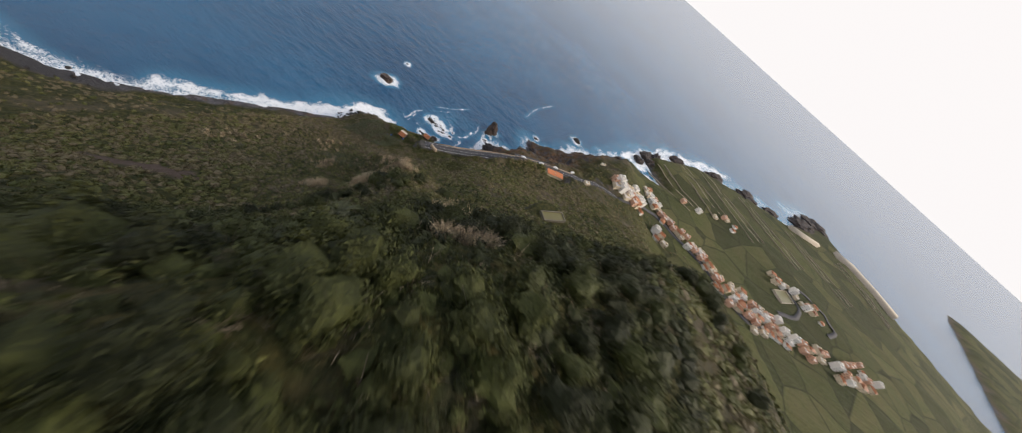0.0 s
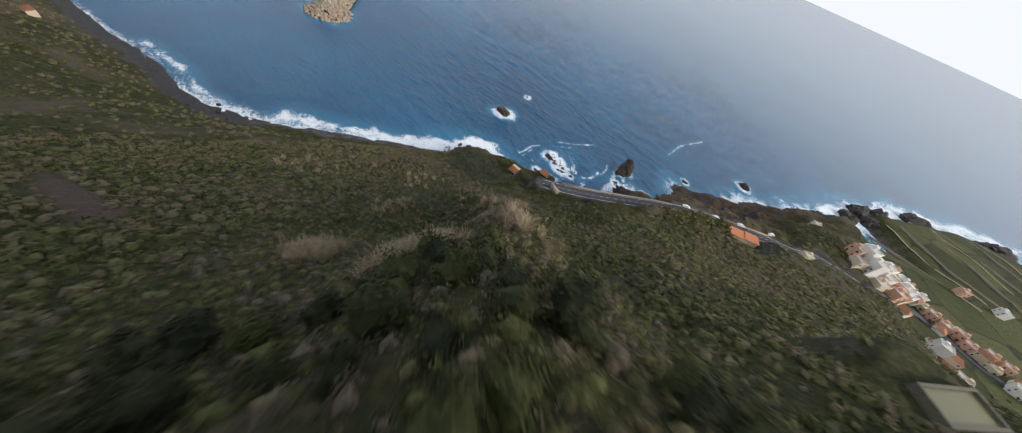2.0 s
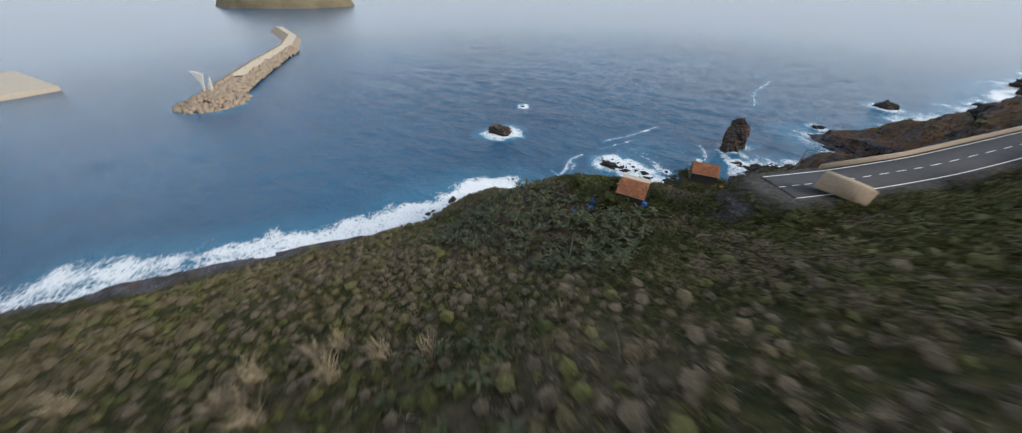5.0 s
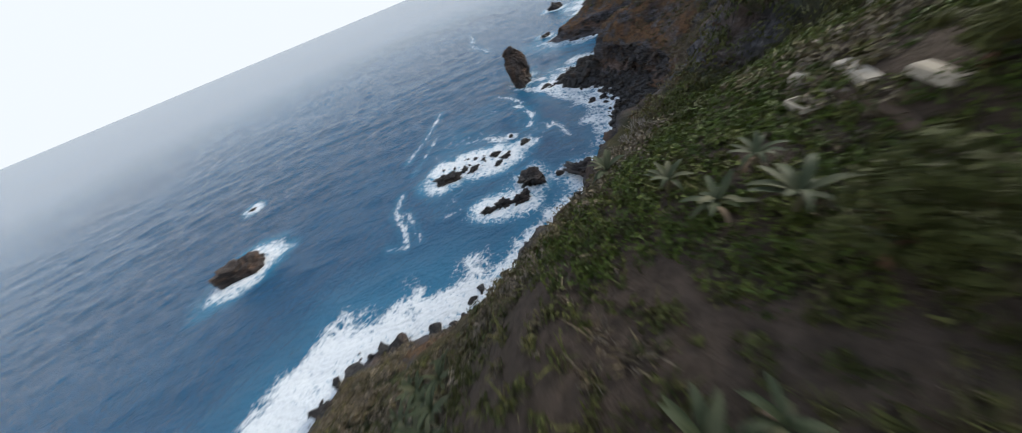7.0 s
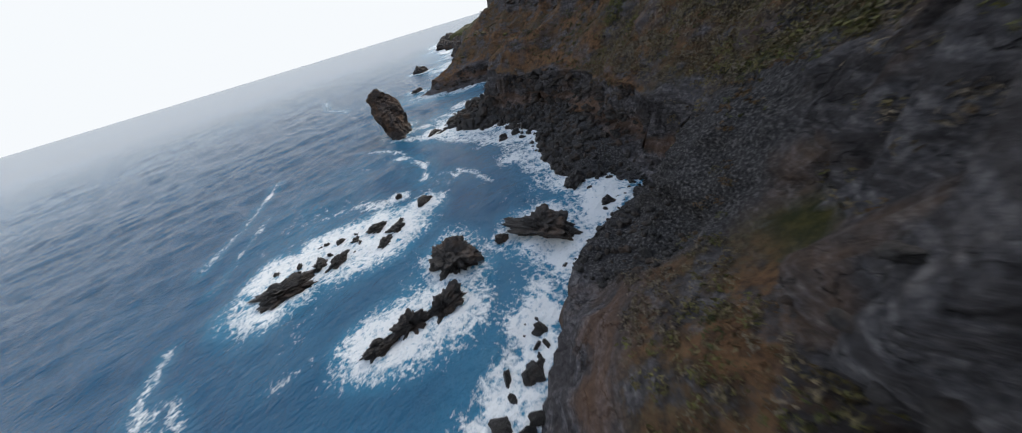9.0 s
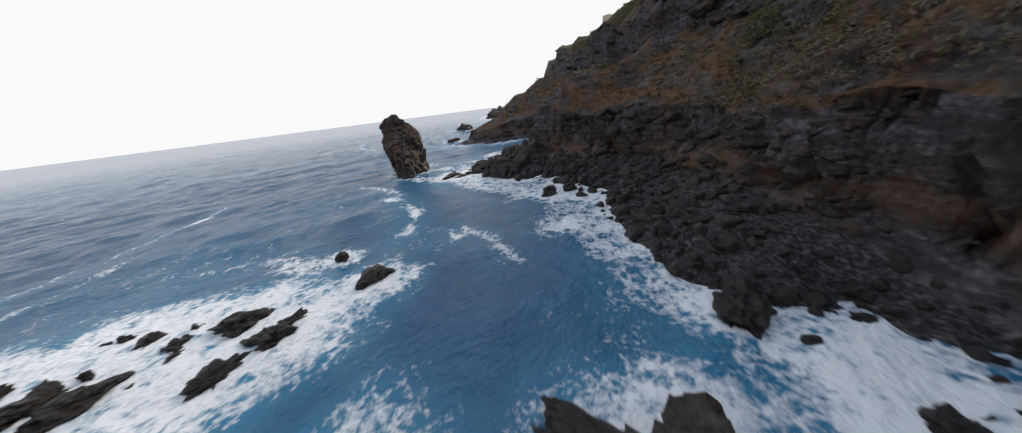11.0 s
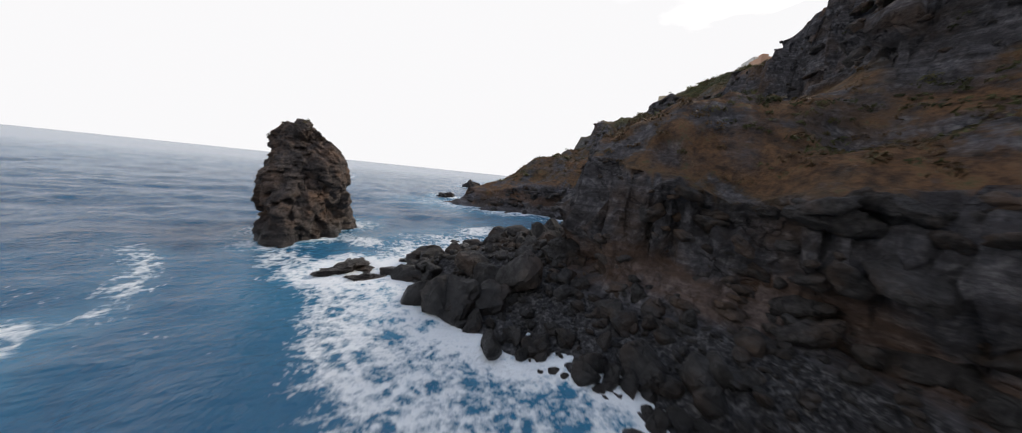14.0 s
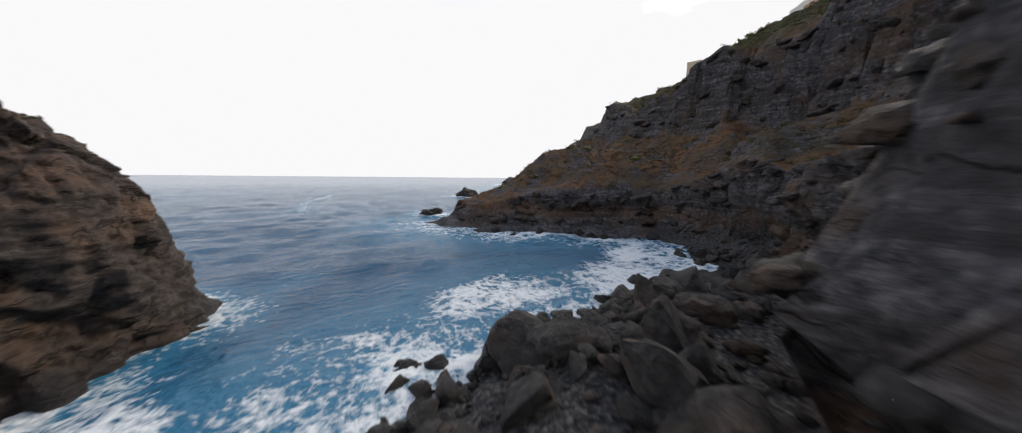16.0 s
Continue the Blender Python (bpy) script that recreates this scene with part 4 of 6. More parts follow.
# green and brown growth over the slope between the farm and the cove
x, y = rng.uniform(-118, -38, 19000), rng.uniform(114, 200, 19000)
z, d = height(x, y)
gap, eye = path_gap(x, y)
lot = (np.abs(x + 91.2) < 3.2) & (np.abs(y - 139) < 3.4) | (np.abs(x + 82) < 3.2) & (np.abs(y - 153) < 3.4) | (np.abs(x + 96) < 1.2) & (y < 147) & (rng.random(len(x)) < 0.8)
m = (d > 5) & ((wall_distance(x, y) > 3) | (x < -77)) & (road_near(x, y)[0] > 4) & ~lot & ((z + 1.0 < eye - 2.2) | (gap > 6)) & ~((x < -97) & (y < 147) & (rng.random(len(x)) < 0.55)) & (swell(x, y, -80, 172, 11, 9, 0) < 0.5) & ~((x > -122) & (x < -78) & (d > 11.2) & (d < 14.8)) & ~((x > -122) & (x < -78) & (d < 12) & (rng.random(len(x)) < 0.45))
x, y, z, d = x[m], y[m], z[m], d[m]
r = rng.uniform(0.35, 0.85, len(x)) * np.where((x < -97) & (y < 147), 0.6, np.where(x > -88, 1.35, 1))
t = np.clip(np.where(fbm(x / 6, y / 6, 2) > -0.35, 0.29, 0.66) + rng.normal(0, 0.09, len(x)) + 0.3 * sstep(20, 16, d) + 0.1 * (x > -66), 0, 0.72)
q1, t1 = bushes(np.stack([x, y, z], -1), r, 30, 0.07 + 0.06 * r, t, rng, 0.75)
stuff("scrub", "green and grey-brown shrubs on the steep slope below the farm", "shrubs", [q1], [t1], M_SCRUB)
# bright green creepers round the farm
x, y = rng.uniform(-106, -78, 4200), rng.uniform(134, 166, 4200)
z, d = height(x, y)
gap, eye = path_gap(x, y)
lot = (np.abs(x + 90.8) < 3) & (np.abs(y - 139) < 3.2) | (np.abs(x + 82) < 3) & (np.abs(y - 153.2) < 3.2)
m = (d > 18) & ~lot & (road_near(x, y)[0] > 5) & ((z + 0.8 < eye - 2.2) | (gap > 5)) & (fbm(x / 4 + 3, y / 4, 2) > -0.35)
x, y, z = x[m], y[m], z[m]
r = rng.uniform(0.4, 0.95, len(x))
M_CREEPER = make_leaf("green_creeper", [(0.0, (0.04, 0.06, 0.010)), (0.5, (0.078, 0.108, 0.016)), (1.0, (0.13, 0.14, 0.03))], 0.55, 0.3)
q1, t1 = bushes(np.stack([x, y, z], -1), r, 48, 0.05 + 0.05 * r, rng.uniform(0.1, 0.9, len(x)), rng, 0.5)
stuff("creepers", "bright green creepers and shrubs spreading over the farm slope", "plants", [q1], [t1], M_CREEPER)
# scrub further off, larger leaves
x, y = scatter(15000, -330, 210, -60, 300)
x2, y2 = scatter(16000, -150, 75, -30, 200)
x, y = np.concatenate([x, x2]), np.concatenate([y, y2])
gap, _ = path_gap(x, y)
z, d = height(x, y)
m = (gap >= 32) & (rng.random(len(x)) < np.where(patch(x, y) > -0.6, 1, 0.75)) & ~((d < 42) & (x > -80) & (rng.random(len(x)) < 0.9)) & (x + 0.55 * (y - 250) < 110 + 130 * rng.random(len(x)) ** 2)
x, y, z = x[m], y[m], z[m]
r = rng.uniform(0.8, 1.9, len(x))
q1, t1 = bushes(np.stack([x, y, z], -1), r, 28, 0.11 + 0.085 * r, np.minimum(hue(x, y), 0.62), rng, 0.6, 1)
stuff("scrub", "low grey-green and brown scrub over dry volcanic soil", "shrubs", [q1], [t1], M_SCRUB)

# the eastern flank down to the plain
x, y = scatter(9000, 130, 460, -80, 270)
z = height(x, y)[0]
m = rng.random(len(x)) < sstep(270, 190, x * 0.35 + y)
x, y, z = x[m], y[m], z[m]
r = rng.uniform(1.2, 2.6, len(x))
q1, t1 = bushes(np.stack([x, y, z], -1), r, 14, 0.35 + 0.25 * r, hue(x, y) - 0.1, rng, 0.55)
stuff("scrub", "low grey-green scrub on the flank above the coastal plain", "shrubs", [q1], [t1], M_SCRUB)

# tufts of dry grass and bare twigs between the bushes
x, y = scatter(9000, -130, 40, -20, 125)
gap, eye = path_gap(x, y)
z = height(x, y)[0]
m = (gap < 24) & ((z < eye - 3.5) | (gap > 5))
x, y, z = x[m], y[m], z[m]
co, f, t = blades(np.stack([x, y, z - 0.05], -1), rng.uniform(0.3, 0.8, len(x)), rng.uniform(0.5, 1.15, len(x)), 13, 0.022, np.where(rng.random(len(x)) < 0.55, 0.76, 0.5), rng, 0.55)
stuff("dry_grass", "mauve-brown dry twigs and grass tufts between the scrub", "grass", [co], [t], M_SCRUB, f)

# cane and dry grass in pale stands on the spur
stands = [(-2.0, 17.5, 2.6, 44), (-41.2, 51.5, 2.4, 110), (-43, 54.5, 2.4, 130), (-40.2, 55.5, 1.8, 60), (-44.5, 57.5, 1.8, 50), (-53, 46, 3.5, 40), (-42, 69, 2.2, 28), (-38, 67, 2.0, 24), (-48, 76, 3, 20), (-4, 33, 4.5, 24), (-10, 38, 3, 14), (-57, 84, 6, 14), (-75, 70, 8, 16), (-100, 90, 10, 16), (-120, 60, 14, 16), (-70, 96, 8, 18)]
cx, cy = [], []
for sx, sy, rad, n in stands:
    cx += list(sx + rng.normal(scale=rad * 0.5, size=n))
    cy += list(sy + rng.normal(scale=rad * 0.5, size=n))
cx, cy = np.array(cx), np.array(cy)
gap, eye = path_gap(cx, cy)
cz = height(cx, cy)[0]
m = ((cz < eye - 4) | (gap > 8)) & keep_clear(cx, cy)
cx, cy, cz = cx[m], cy[m], cz[m]
co, f, t = blades(np.stack([cx, cy, cz - 0.05], -1), np.full(len(cx), 0.75), rng.uniform(1.5, 2.5, len(cx)) * np.where(cy < 25, 0.6, 1), 90, 0.038, np.where(cy < 25, rng.uniform(0.80, 0.92, len(cx)), np.where(cy > 62, rng.uniform(0.86, 0.96, len(cx)), rng.uniform(0.96, 1.0, len(cx)))), rng, 0.28)
stuff("cane_grass", "pale dry cane and tall grass in stands on the spur", "grass", [co], [t], M_SCRUB, f)

# rusty low growth on the slope above the sea cliffs
x, y = rng.uniform(-112, 30, 20000), rng.uniform(150, 330, 20000)
z, d = height(x, y)
gap, eye = path_gap(x, y)
m = (d > 5.5) & (d < 46) & ((wall_distance(x, y) > 1.5) | (x < -80) | (x > -16) | (y > 256)) & (road_near(x, y)[0] > 6) & keep_clear(x, y) & ~((x < -78) & (d > 11.2) & (d < 14.8)) & ((gap > 4) | (z < eye - 5)) & (fbm(x / 7, y / 7, 3) > -0.4)
x, y, z = x[m], y[m], z[m]
r = rng.uniform(0.25, 0.8, len(x))
t = np.clip(rng.normal(0.72, 0.15, len(x)) - np.where(fbm(x / 5, y / 5, 2) > 0.3, 0.4, 0), 0, 1)
M_RUST = make_leaf("rusty_dry_scrub", [(0.0, (0.03, 0.035, 0.012)), (0.4, (0.075, 0.078, 0.028)), (0.65, (0.10, 0.062, 0.030)), (0.85, (0.13, 0.078, 0.038)), (1.0, (0.16, 0.115, 0.07))])
tuft = (rng.random(len(x)) < 0.09) & (fbm(x / 11 + 8, y / 11, 2) > -0.2)
r, t = np.where(tuft, rng.uniform(0.7, 1.35, len(x)), r), np.where(tuft, rng.uniform(0.3, 0.5, len(x)), t)
q1, t1 = bushes(np.stack([x, y, z - 0.1 * r], -1), r, 30, 0.06 + 0.08 * r, t, rng, 0.6)
stuff("cliff_scrub", "rust-brown and olive low growth on the cliff slope", "shrubs", [q1], [t1], M_RUST)

# succulents in the cracks of the pillar's crown
co = np.array([v.co for v in stack.data.vertices])
co = co[co[:, 2] > 10.6]
co = co[rng.choice(len(co), 26, replace=False)]
co = np.array([stack.matrix_world @ Vector(c) for c in co])
r = rng.uniform(0.15, 0.38, len(co))
q1, t1 = bushes(co, r, 40, 0.05 + 0.08 * r, rng.uniform(0.3, 0.8, len(co)), rng, 0.8)
stuff("pillar_succulents", "small succulents and dry tufts on the crown of the rock pillar", "plants", [q1], [t1], M_RUST)

# brow bushes of the terrace edge
x, y = rng.uniform(-145, -84, 6500), rng.uniform(105, 168, 6500)
z, d = height(x, y)
m = (d > np.where(x > -120, 14.6, 6)) & (d < 20) & (z > 7)
x, y, z = x[m], y[m], z[m]
r = rng.uniform(0.5, 1.15, len(x))
gap, eye = path_gap(x, y)
ok = z + r < eye - 1.5
x, y, z, r = x[ok], y[ok], z[ok], r[ok]
q1, t1 = bushes(np.stack([x, y, z], -1), r, 90, 0.05 + 0.05 * r, np.clip(rng.normal(0.68, 0.08, len(x)), 0, 1), rng, 0.9)
stuff("brow_scrub", "dry grey-brown bushes along the terrace brow above the shore", "shrubs", [q1], [t1], M_SCRUB)


# dry litter and young shoots between the banana plants
x, y = rng.uniform(-119, -86, 800), rng.uniform(116, 150, 800)
z, d = height(x, y)
m = (d > 9) & (z < path_gap(x, y)[1] - 4) & ~((np.abs(x + 91.2) < 3) & (np.abs(y - 139) < 3.2))
x, y, z = x[m], y[m], z[m]
co, f, t = blades(np.stack([x, y, z - 0.05], -1), np.full(len(x), 0.35), rng.uniform(0.25, 0.6, len(x)), 22, 0.04, np.where(rng.random(len(x)) < 0.6, 0.36, 0.7), rng, 0.6)
stuff("terrace_grass", "green and straw-brown grass and leaf litter between banana plants", "grass", [co], [t], M_SCRUB, f)


def part(name, me, parent, m=None, label=""):
    ob = new(name, me)
    ob.parent = parent
    if m is not None:
        ob.matrix_basis = m
    if label:
        tagged(ob, label)
    return ob


def leaf_mesh(name, length, width, arch, material, fold=0.25, seg=7):
    co, fc = [], []
    for i in range(seg + 1):
        s = i / seg
        w = width * (math.sin(math.pi * min(1, s * 0.94 + 0.06)) ** 0.6) * 0.5 if s < 1 else 0.01
        xx = length * (s - 0.18 * arch * s * s)
        zz = length * (0.62 * s - arch * s * s)
        co += [(xx, -w, zz + fold * w), (xx, 0, zz), (xx, w, zz + fold * w)]
        if i:
            k = 3 * i
            fc += [(k - 3, k, k + 1, k - 2), (k - 2, k + 1, k + 2, k - 1)]
    me = mesh_np(name, co, fc, [material], True)
    return me


def make_blade_mat(name, a, b_, c_):
    m, nt, b = mat_new(name)
    oi = nt.nodes.new("ShaderNodeObjectInfo")
    col = ramp(nt, oi.outputs["Random"], [(0.0, a), (0.7, b_), (1.0, c_)])
    stripes = tex(nt, 2.0, 3, 0.5, (1, 14, 1))
    nt.links.new(mixc(nt, 0.35, col, ramp(nt, stripes, [(0.35, tuple(v * 0.5 for v in a)), (0.65, c_)])), b.inputs["Base Color"])
    b.inputs["Roughness"].default_value = 0.6
    b.inputs["Specular IOR Level"].default_value = 0.25
    return m


M_BANANA = make_blade_mat("banana_leaf", (0.023, 0.038, 0.014), (0.046, 0.064, 0.027), (0.105, 0.10, 0.052))
M_DEADLEAF = make_blade_mat("dead_banana_leaf", (0.16, 0.085, 0.05), (0.22, 0.14, 0.09), (0.30, 0.23, 0.16))
M_STEM = simple("banana_stem", (0.10, 0.085, 0.04), 0.7)
ME_LEAF = [leaf_mesh("leaf", 1.6, 0.32, 0.6, M_BANANA), leaf_mesh("leaf", 1.45, 0.30, 0.32, M_BANANA), leaf_mesh("leaf", 1.35, 0.28, 1.0, M_BANANA)]
ME_DEAD = leaf_mesh("dead_leaf", 1.25, 0.26, 1.5, M_DEADLEAF)


def stem_mesh(h, r):
    bm = bmesh.new()
    for i in range(5):
        bmesh.ops.create_circle(bm, segments=8, radius=r * (1.15 - 0.1 * i), matrix=Matrix.Translation((0.02 * i, 0, h * i / 4 - 0.2)))
    bm.verts.ensure_lookup_table()
    for i in range(4):
        for j in range(8):
            a, b = i * 8 + j, i * 8 + (j + 1) % 8
            bm.faces.new([bm.verts[k] for k in (a, b, b + 8, a + 8)])
    me = bpy.data.meshes.new("stem")
    bm.to_mesh(me)
    bm.free()
    me.materials.append(M_STEM)
    return me


def banana_plant(seed, n_leaf):
    rr = random.Random(seed)
    base = tagged(new("banana_plant"), "banana plant with drooping grey-green leaves on a farm terrace", "banana plant", "terrace banana plants")
    h = rr.uniform(0.9, 1.3)
    part("stem", stem_mesh(h + 0.2, 0.11), base)
    for k in range(n_leaf):
        a = k * 137.5 + rr.uniform(-18, 18)
        part("leaf", ME_LEAF[k % 3], base, pose(0, 0, h - 0.12 + 0.03 * (k % 4), 0, rr.uniform(-38, 4), a))
    part("dead_leaf", ME_DEAD, base, pose(0, 0, h - 0.3, 0, 10, rr.uniform(0, 360)), "withered brown hanging leaf")
    return base


rr = random.Random(5)
plants = [banana_plant(s, 10 + s % 3) for s in range(4)]
spots = []
for zone, count in (((-118, -98.5, 118, 150), 285), ((-97, -86, 117, 134), 80), ((-91, -72, 76, 90), 56), ((-100, -86, 96, 104), 10)):
    tries = got = 0
    while got < count and tries < 6000:
        tries += 1
        x, y = rr.uniform(*zone[:2]), rr.uniform(*zone[2:])
        if any((x - a) ** 2 + (y - b) ** 2 < (1.12 if y < 110 else 1.3) ** 2 for a, b in spots) or (abs(x + 101.5) < 2.2 and 134 < y < 139.5) or coast_distance(x, y) < 16.5:
            continue
        gap, eye = path_gap(np.array(x), np.array(y))
        if height(x, y)[0] > eye - 4.5 or gap < 6.5 and y > 137:
            continue
        spots.append((x, y))
        got += 1
for k, (x, y) in enumerate(spots):
    s = rr.uniform(0.65, 1.2) * (0.62 if y < 110 else 0.78)
    m = pose(x, y, float(height(x, y)[0]), rr.uniform(-6, 6), rr.uniform(-6, 6), rr.uniform(0, 360))
    if k < 4:
        plants[k].matrix_basis = m
    else:
        ob = copy_thing(plants[k % 4], m)
        ob.scale = (s, s, s)


# ---- boulders along the water ----
ME_BOULDER = [rock_mesh("boulder", 60 + k, 1.25, 1.05, 0.95, M_BOULDER, 3, 0.16, 0.0, 16, (0.32, 0.68)) for k in range(7)]
rr = random.Random(9)


def strew(n, line, spread, lo, hi, label, group, sink=0.25, power=2.2):
    done = 0
    while done < n:
        i = rr.randrange(len(line) - 1)
        (x0, y0), (x1, y1) = line[i], line[i + 1]
        t = rr.random()
        x, y = x0 + (x1 - x0) * t + rr.gauss(0, spread), y0 + (y1 - y0) * t + rr.gauss(0, spread)
        z, d = height(x, y)
        if d < -4 or z > 4.5:
            continue
        s = lo + (hi - lo) * rr.random() ** power
        ob = new("boulder", ME_BOULDER[rr.randrange(7)])
        ob.matrix_world = pose(x, y, max(float(z), -0.3) + s * (0.5 - sink), rr.uniform(-25, 25), rr.uniform(-25, 25), rr.uniform(0, 360)) @ Matrix.Diagonal((s, s * rr.uniform(0.8, 1.2), s * rr.uniform(0.8, 1.1), 1))
        tagged(ob, label, "boulder", group)
        if d < 0.3:
            ROCKS.append((x, y, s + 0.7))
        done += 1


strew(125, [(-61, 219), (-62, 225), (-65, 232), (-64, 237), (-57, 241), (-48, 241), (-38, 242.5), (-28, 242), (-40, 238.5), (-50, 236.5), (-57, 233)], 1.9, 0.35, 2.2, "angular black basalt boulder in the heap above the surf", "boulders on the spit")
strew(60, [(-70, 193), (-65, 201), (-59, 207), (-57.5, 214), (-59, 221)], 2.0, 0.35, 1.3, "dark boulder at the foot of the sea cliff", "boulders under the cliff")
strew(36, [(-88, 176.5), (-80, 175.5), (-75, 177), (-70, 184), (-86, 179.5), (-73, 182), (-70, 188), (-70, 194)], 2.2, 0.2, 0.8, "rounded grey-black beach boulder", "cove boulders")
strew(30, [(-147, 138), (-146, 147), (-145, 154), (-140, 159), (-133, 163), (-127, 165.5)], 1.5, 0.7, 2.1, "large black shore rock standing in the surf", "shore rocks", power=1.2)
strew(70, [(-118, 165.5), (-110, 166.5), (-104, 170), (-100, 172.5), (-93, 177)], 1.1, 0.3, 1.1, "black shore boulder washed by surf", "shore boulders")
strew(50, [(-147, 134), (-145, 150), (-140, 160), (-131, 166), (-119, 165), (-107, 166), (-100, 171)], 1.8, 0.4, 1.4, "black shore boulder washed by surf", "shore boulders")
strew(14, [(-24, 246), (-18, 256), (-24, 262), (-38, 277)], 1.2, 0.4, 1.4, "dark boulder lying in the cove", "far cove boulders")
strew(12, [(-205, 50), (-230, 34), (-262, 27), (-290, 22)], 3.0, 0.5, 1.8, "black boulder on the stony bay beach", "bay boulders")

def rock_field(name, label, category, bases, x, y, z, s, flat, material, seed):
    """Many small stones in one mesh."""
    g = np.random.default_rng(seed)
    cs, fs, k = [], [], 0
    pick = g.integers(0, len(bases), len(x))
    for i in range(len(x)):
        co, f = bases[pick[i]]
        q = np.array(Euler(g.uniform(-0.5, 0.5, 3) + [0, 0, g.uniform(0, 6.28)]).to_matrix())
        cs.append((co * s[i] * [1, 1, flat]) @ q.T + [x[i], y[i], z[i]])
        fs.append(f + k)
        k += len(co)
    return tagged(new(name, mesh_np(name, np.concatenate(cs), np.concatenate(fs), [material])), label, category, kind="stuff")


def arrays(me):
    co = np.array([v.co for v in me.vertices])
    return co, np.array([p.vertices for p in me.polygons])


BASES = [arrays(rock_mesh("pebble", 90 + k, 1.2, 0.95, 0.85, M_BOULDER, 2, 0.16, 0.0, 12, (0.45, 0.75))) for k in range(8)]
CRAGS = [arrays(rock_mesh("crag", 110 + k, 1.35, 1.0, 0.8, M_LAVA, 3, 0.3, 0.12, 12, (0.45, 0.75))) for k in range(8)]
g = np.random.default_rng(31)
# cobbles between the boulders and over the cove beach
x, y = g.uniform(-92, -20, 26000), g.uniform(168, 258, 26000)
z, d = height(x, y)
beach = (swell(x, y, -80, 172, 11, 9, 0) > 0.42) & (z < 6)
m = (d > -0.6) & (z < 6) & ((wall_distance(x, y) < 1.2) & (x > -74) & (d < 12) | beach)
x, y, z = x[m][:2300], y[m][:2300], z[m][:2300]
s = 0.12 + 0.4 * g.random(len(x)) ** 2.5
rock_field("cobbles", "dark grey cobbles and broken lava stones along the shore", "cobbles", BASES, x, y, z + 0.2 * s, s, 0.8, M_BOULDER, 5)
# heaps of broken blocks among the larger boulders
x, y = g.uniform(-75, -22, 9000), g.uniform(184, 256, 9000)
z, d = height(x, y)
m = (d > -1.5) & (z < 5) & (wall_distance(x, y) < 0.8) & (x > -73) & (d < 12)
x, y, z = x[m][:420], y[m][:420], np.maximum(z[m][:420], -0.2)
s = 0.4 + 0.7 * g.random(len(x)) ** 1.8
rock_field("boulder_heap", "heaped angular black lava blocks at the foot of the cliff", "boulders", [arrays(me) for me in ME_BOULDER], x, y, z + 0.2 * s, s, 0.85, M_BOULDER, 8)
# ledges and broken blocks standing out of the cliff faces
sel = np.flatnonzero(((steep > 1.7) & (D > 3) & (D < 50) & (X > -125) & (X < 45) & (Y > 150) & (Y < 345)).ravel())
sel = g.choice(sel, 2000, replace=False)
x, y, z = X2.ravel()[sel], Y2.ravel()[sel], Z2.ravel()[sel]
gap, eye = path_gap(x, y)
m = (gap > 4.5) & ~((x > -92) & (x < -64) & (y < 187))
x, y, z, gap = x[m], y[m], z[m], gap[m]
s = (0.3 + 1.0 * g.random(len(x)) ** 2.2) * np.clip(gap / 12, 0.45, 1)
big = s > 0.55
rock_field("crags", "small broken blocks of dark basalt on the cliff faces", "crags", BASES, x[~big], y[~big], z[~big] - 0.15 * s[~big], s[~big], 0.7, M_LAVA, 7)
x, y, z, s = x[big], y[big], z[big], s[big]
rock_field("crags", "jutting ledges and broken blocks of dark layered basalt", "crags", CRAGS, x, y, z - 0.15 * s, s, 0.7, M_LAVA, 6)

rock("boulder", "smooth tan boulder lying on the dark pebble beach", -82.9, 175.4, 0.7, 0.75, 0.6, 0.55, 28, M_RUBBLE_TAN, foam=0, category="boulder", rugged=0.12)
rock("boulder", "large fallen basalt block at the foot of the sea cliff", -54.3, 228.0, 2.9, 1.9, 1.6, 1.7, 27, M_BOULDER, foam=0, category="boulder", detail=4)
rock("reef_rock", "dark rock standing off the headland", -2, 366, 0.3, 5, 3, 4, 14, foam=2.5)
rock("reef_rock", "low rock awash off the point", -179, 246, -0.4, 1.6, 1.2, 0.9, 15, foam=1.2)
rock("reef_rock", "flat brown rock awash beside the sea stack", -69.3, 237.0, -0.1, 1.9, 1.5, 0.75, 16, M_STACK, foam=1.0, rugged=0.5, turn=35)
rock("reef_rock", "low brown rock awash beside the sea stack", -68.0, 234.6, -0.1, 1.2, 0.9, 0.5, 23, M_STACK, foam=1.0, rugged=0.5)
rock("reef_rock", "dark rock breaking the swell off the cove", -57.4, 244.2, -0.1, 0.9, 0.6, 0.55, 17, foam=0.8)
rock("reef_rock", "black rock lump off the brown headland", -38, 304, 0, 3, 2, 1.6, 18, foam=1.5)
for k, (x, y, s, h) in enumerate([(95, 480, 9, 7), (104, 470, 8, 6), (110, 496, 10, 8), (86, 452, 7, 5), (150, 560, 12, 7), (240, 632, 16, 8), (330, 668, 20, 9), (400, 700, 18, 7), (520, 800, 30, 14), (580, 860, 34, 12), (28, 352, 7, 6), (12, 338, 6, 5), (45, 380, 7, 5), (60, 402, 8, 6)]):
    rock("headland_rock", "black lava outcrop at the foot of the coastal plain", x, y, 0.5, s * 1.5, s * 1.1, h * 1.2, 40 + k, detail=4, group="lava outcrops", foam=6.0, turn=30)

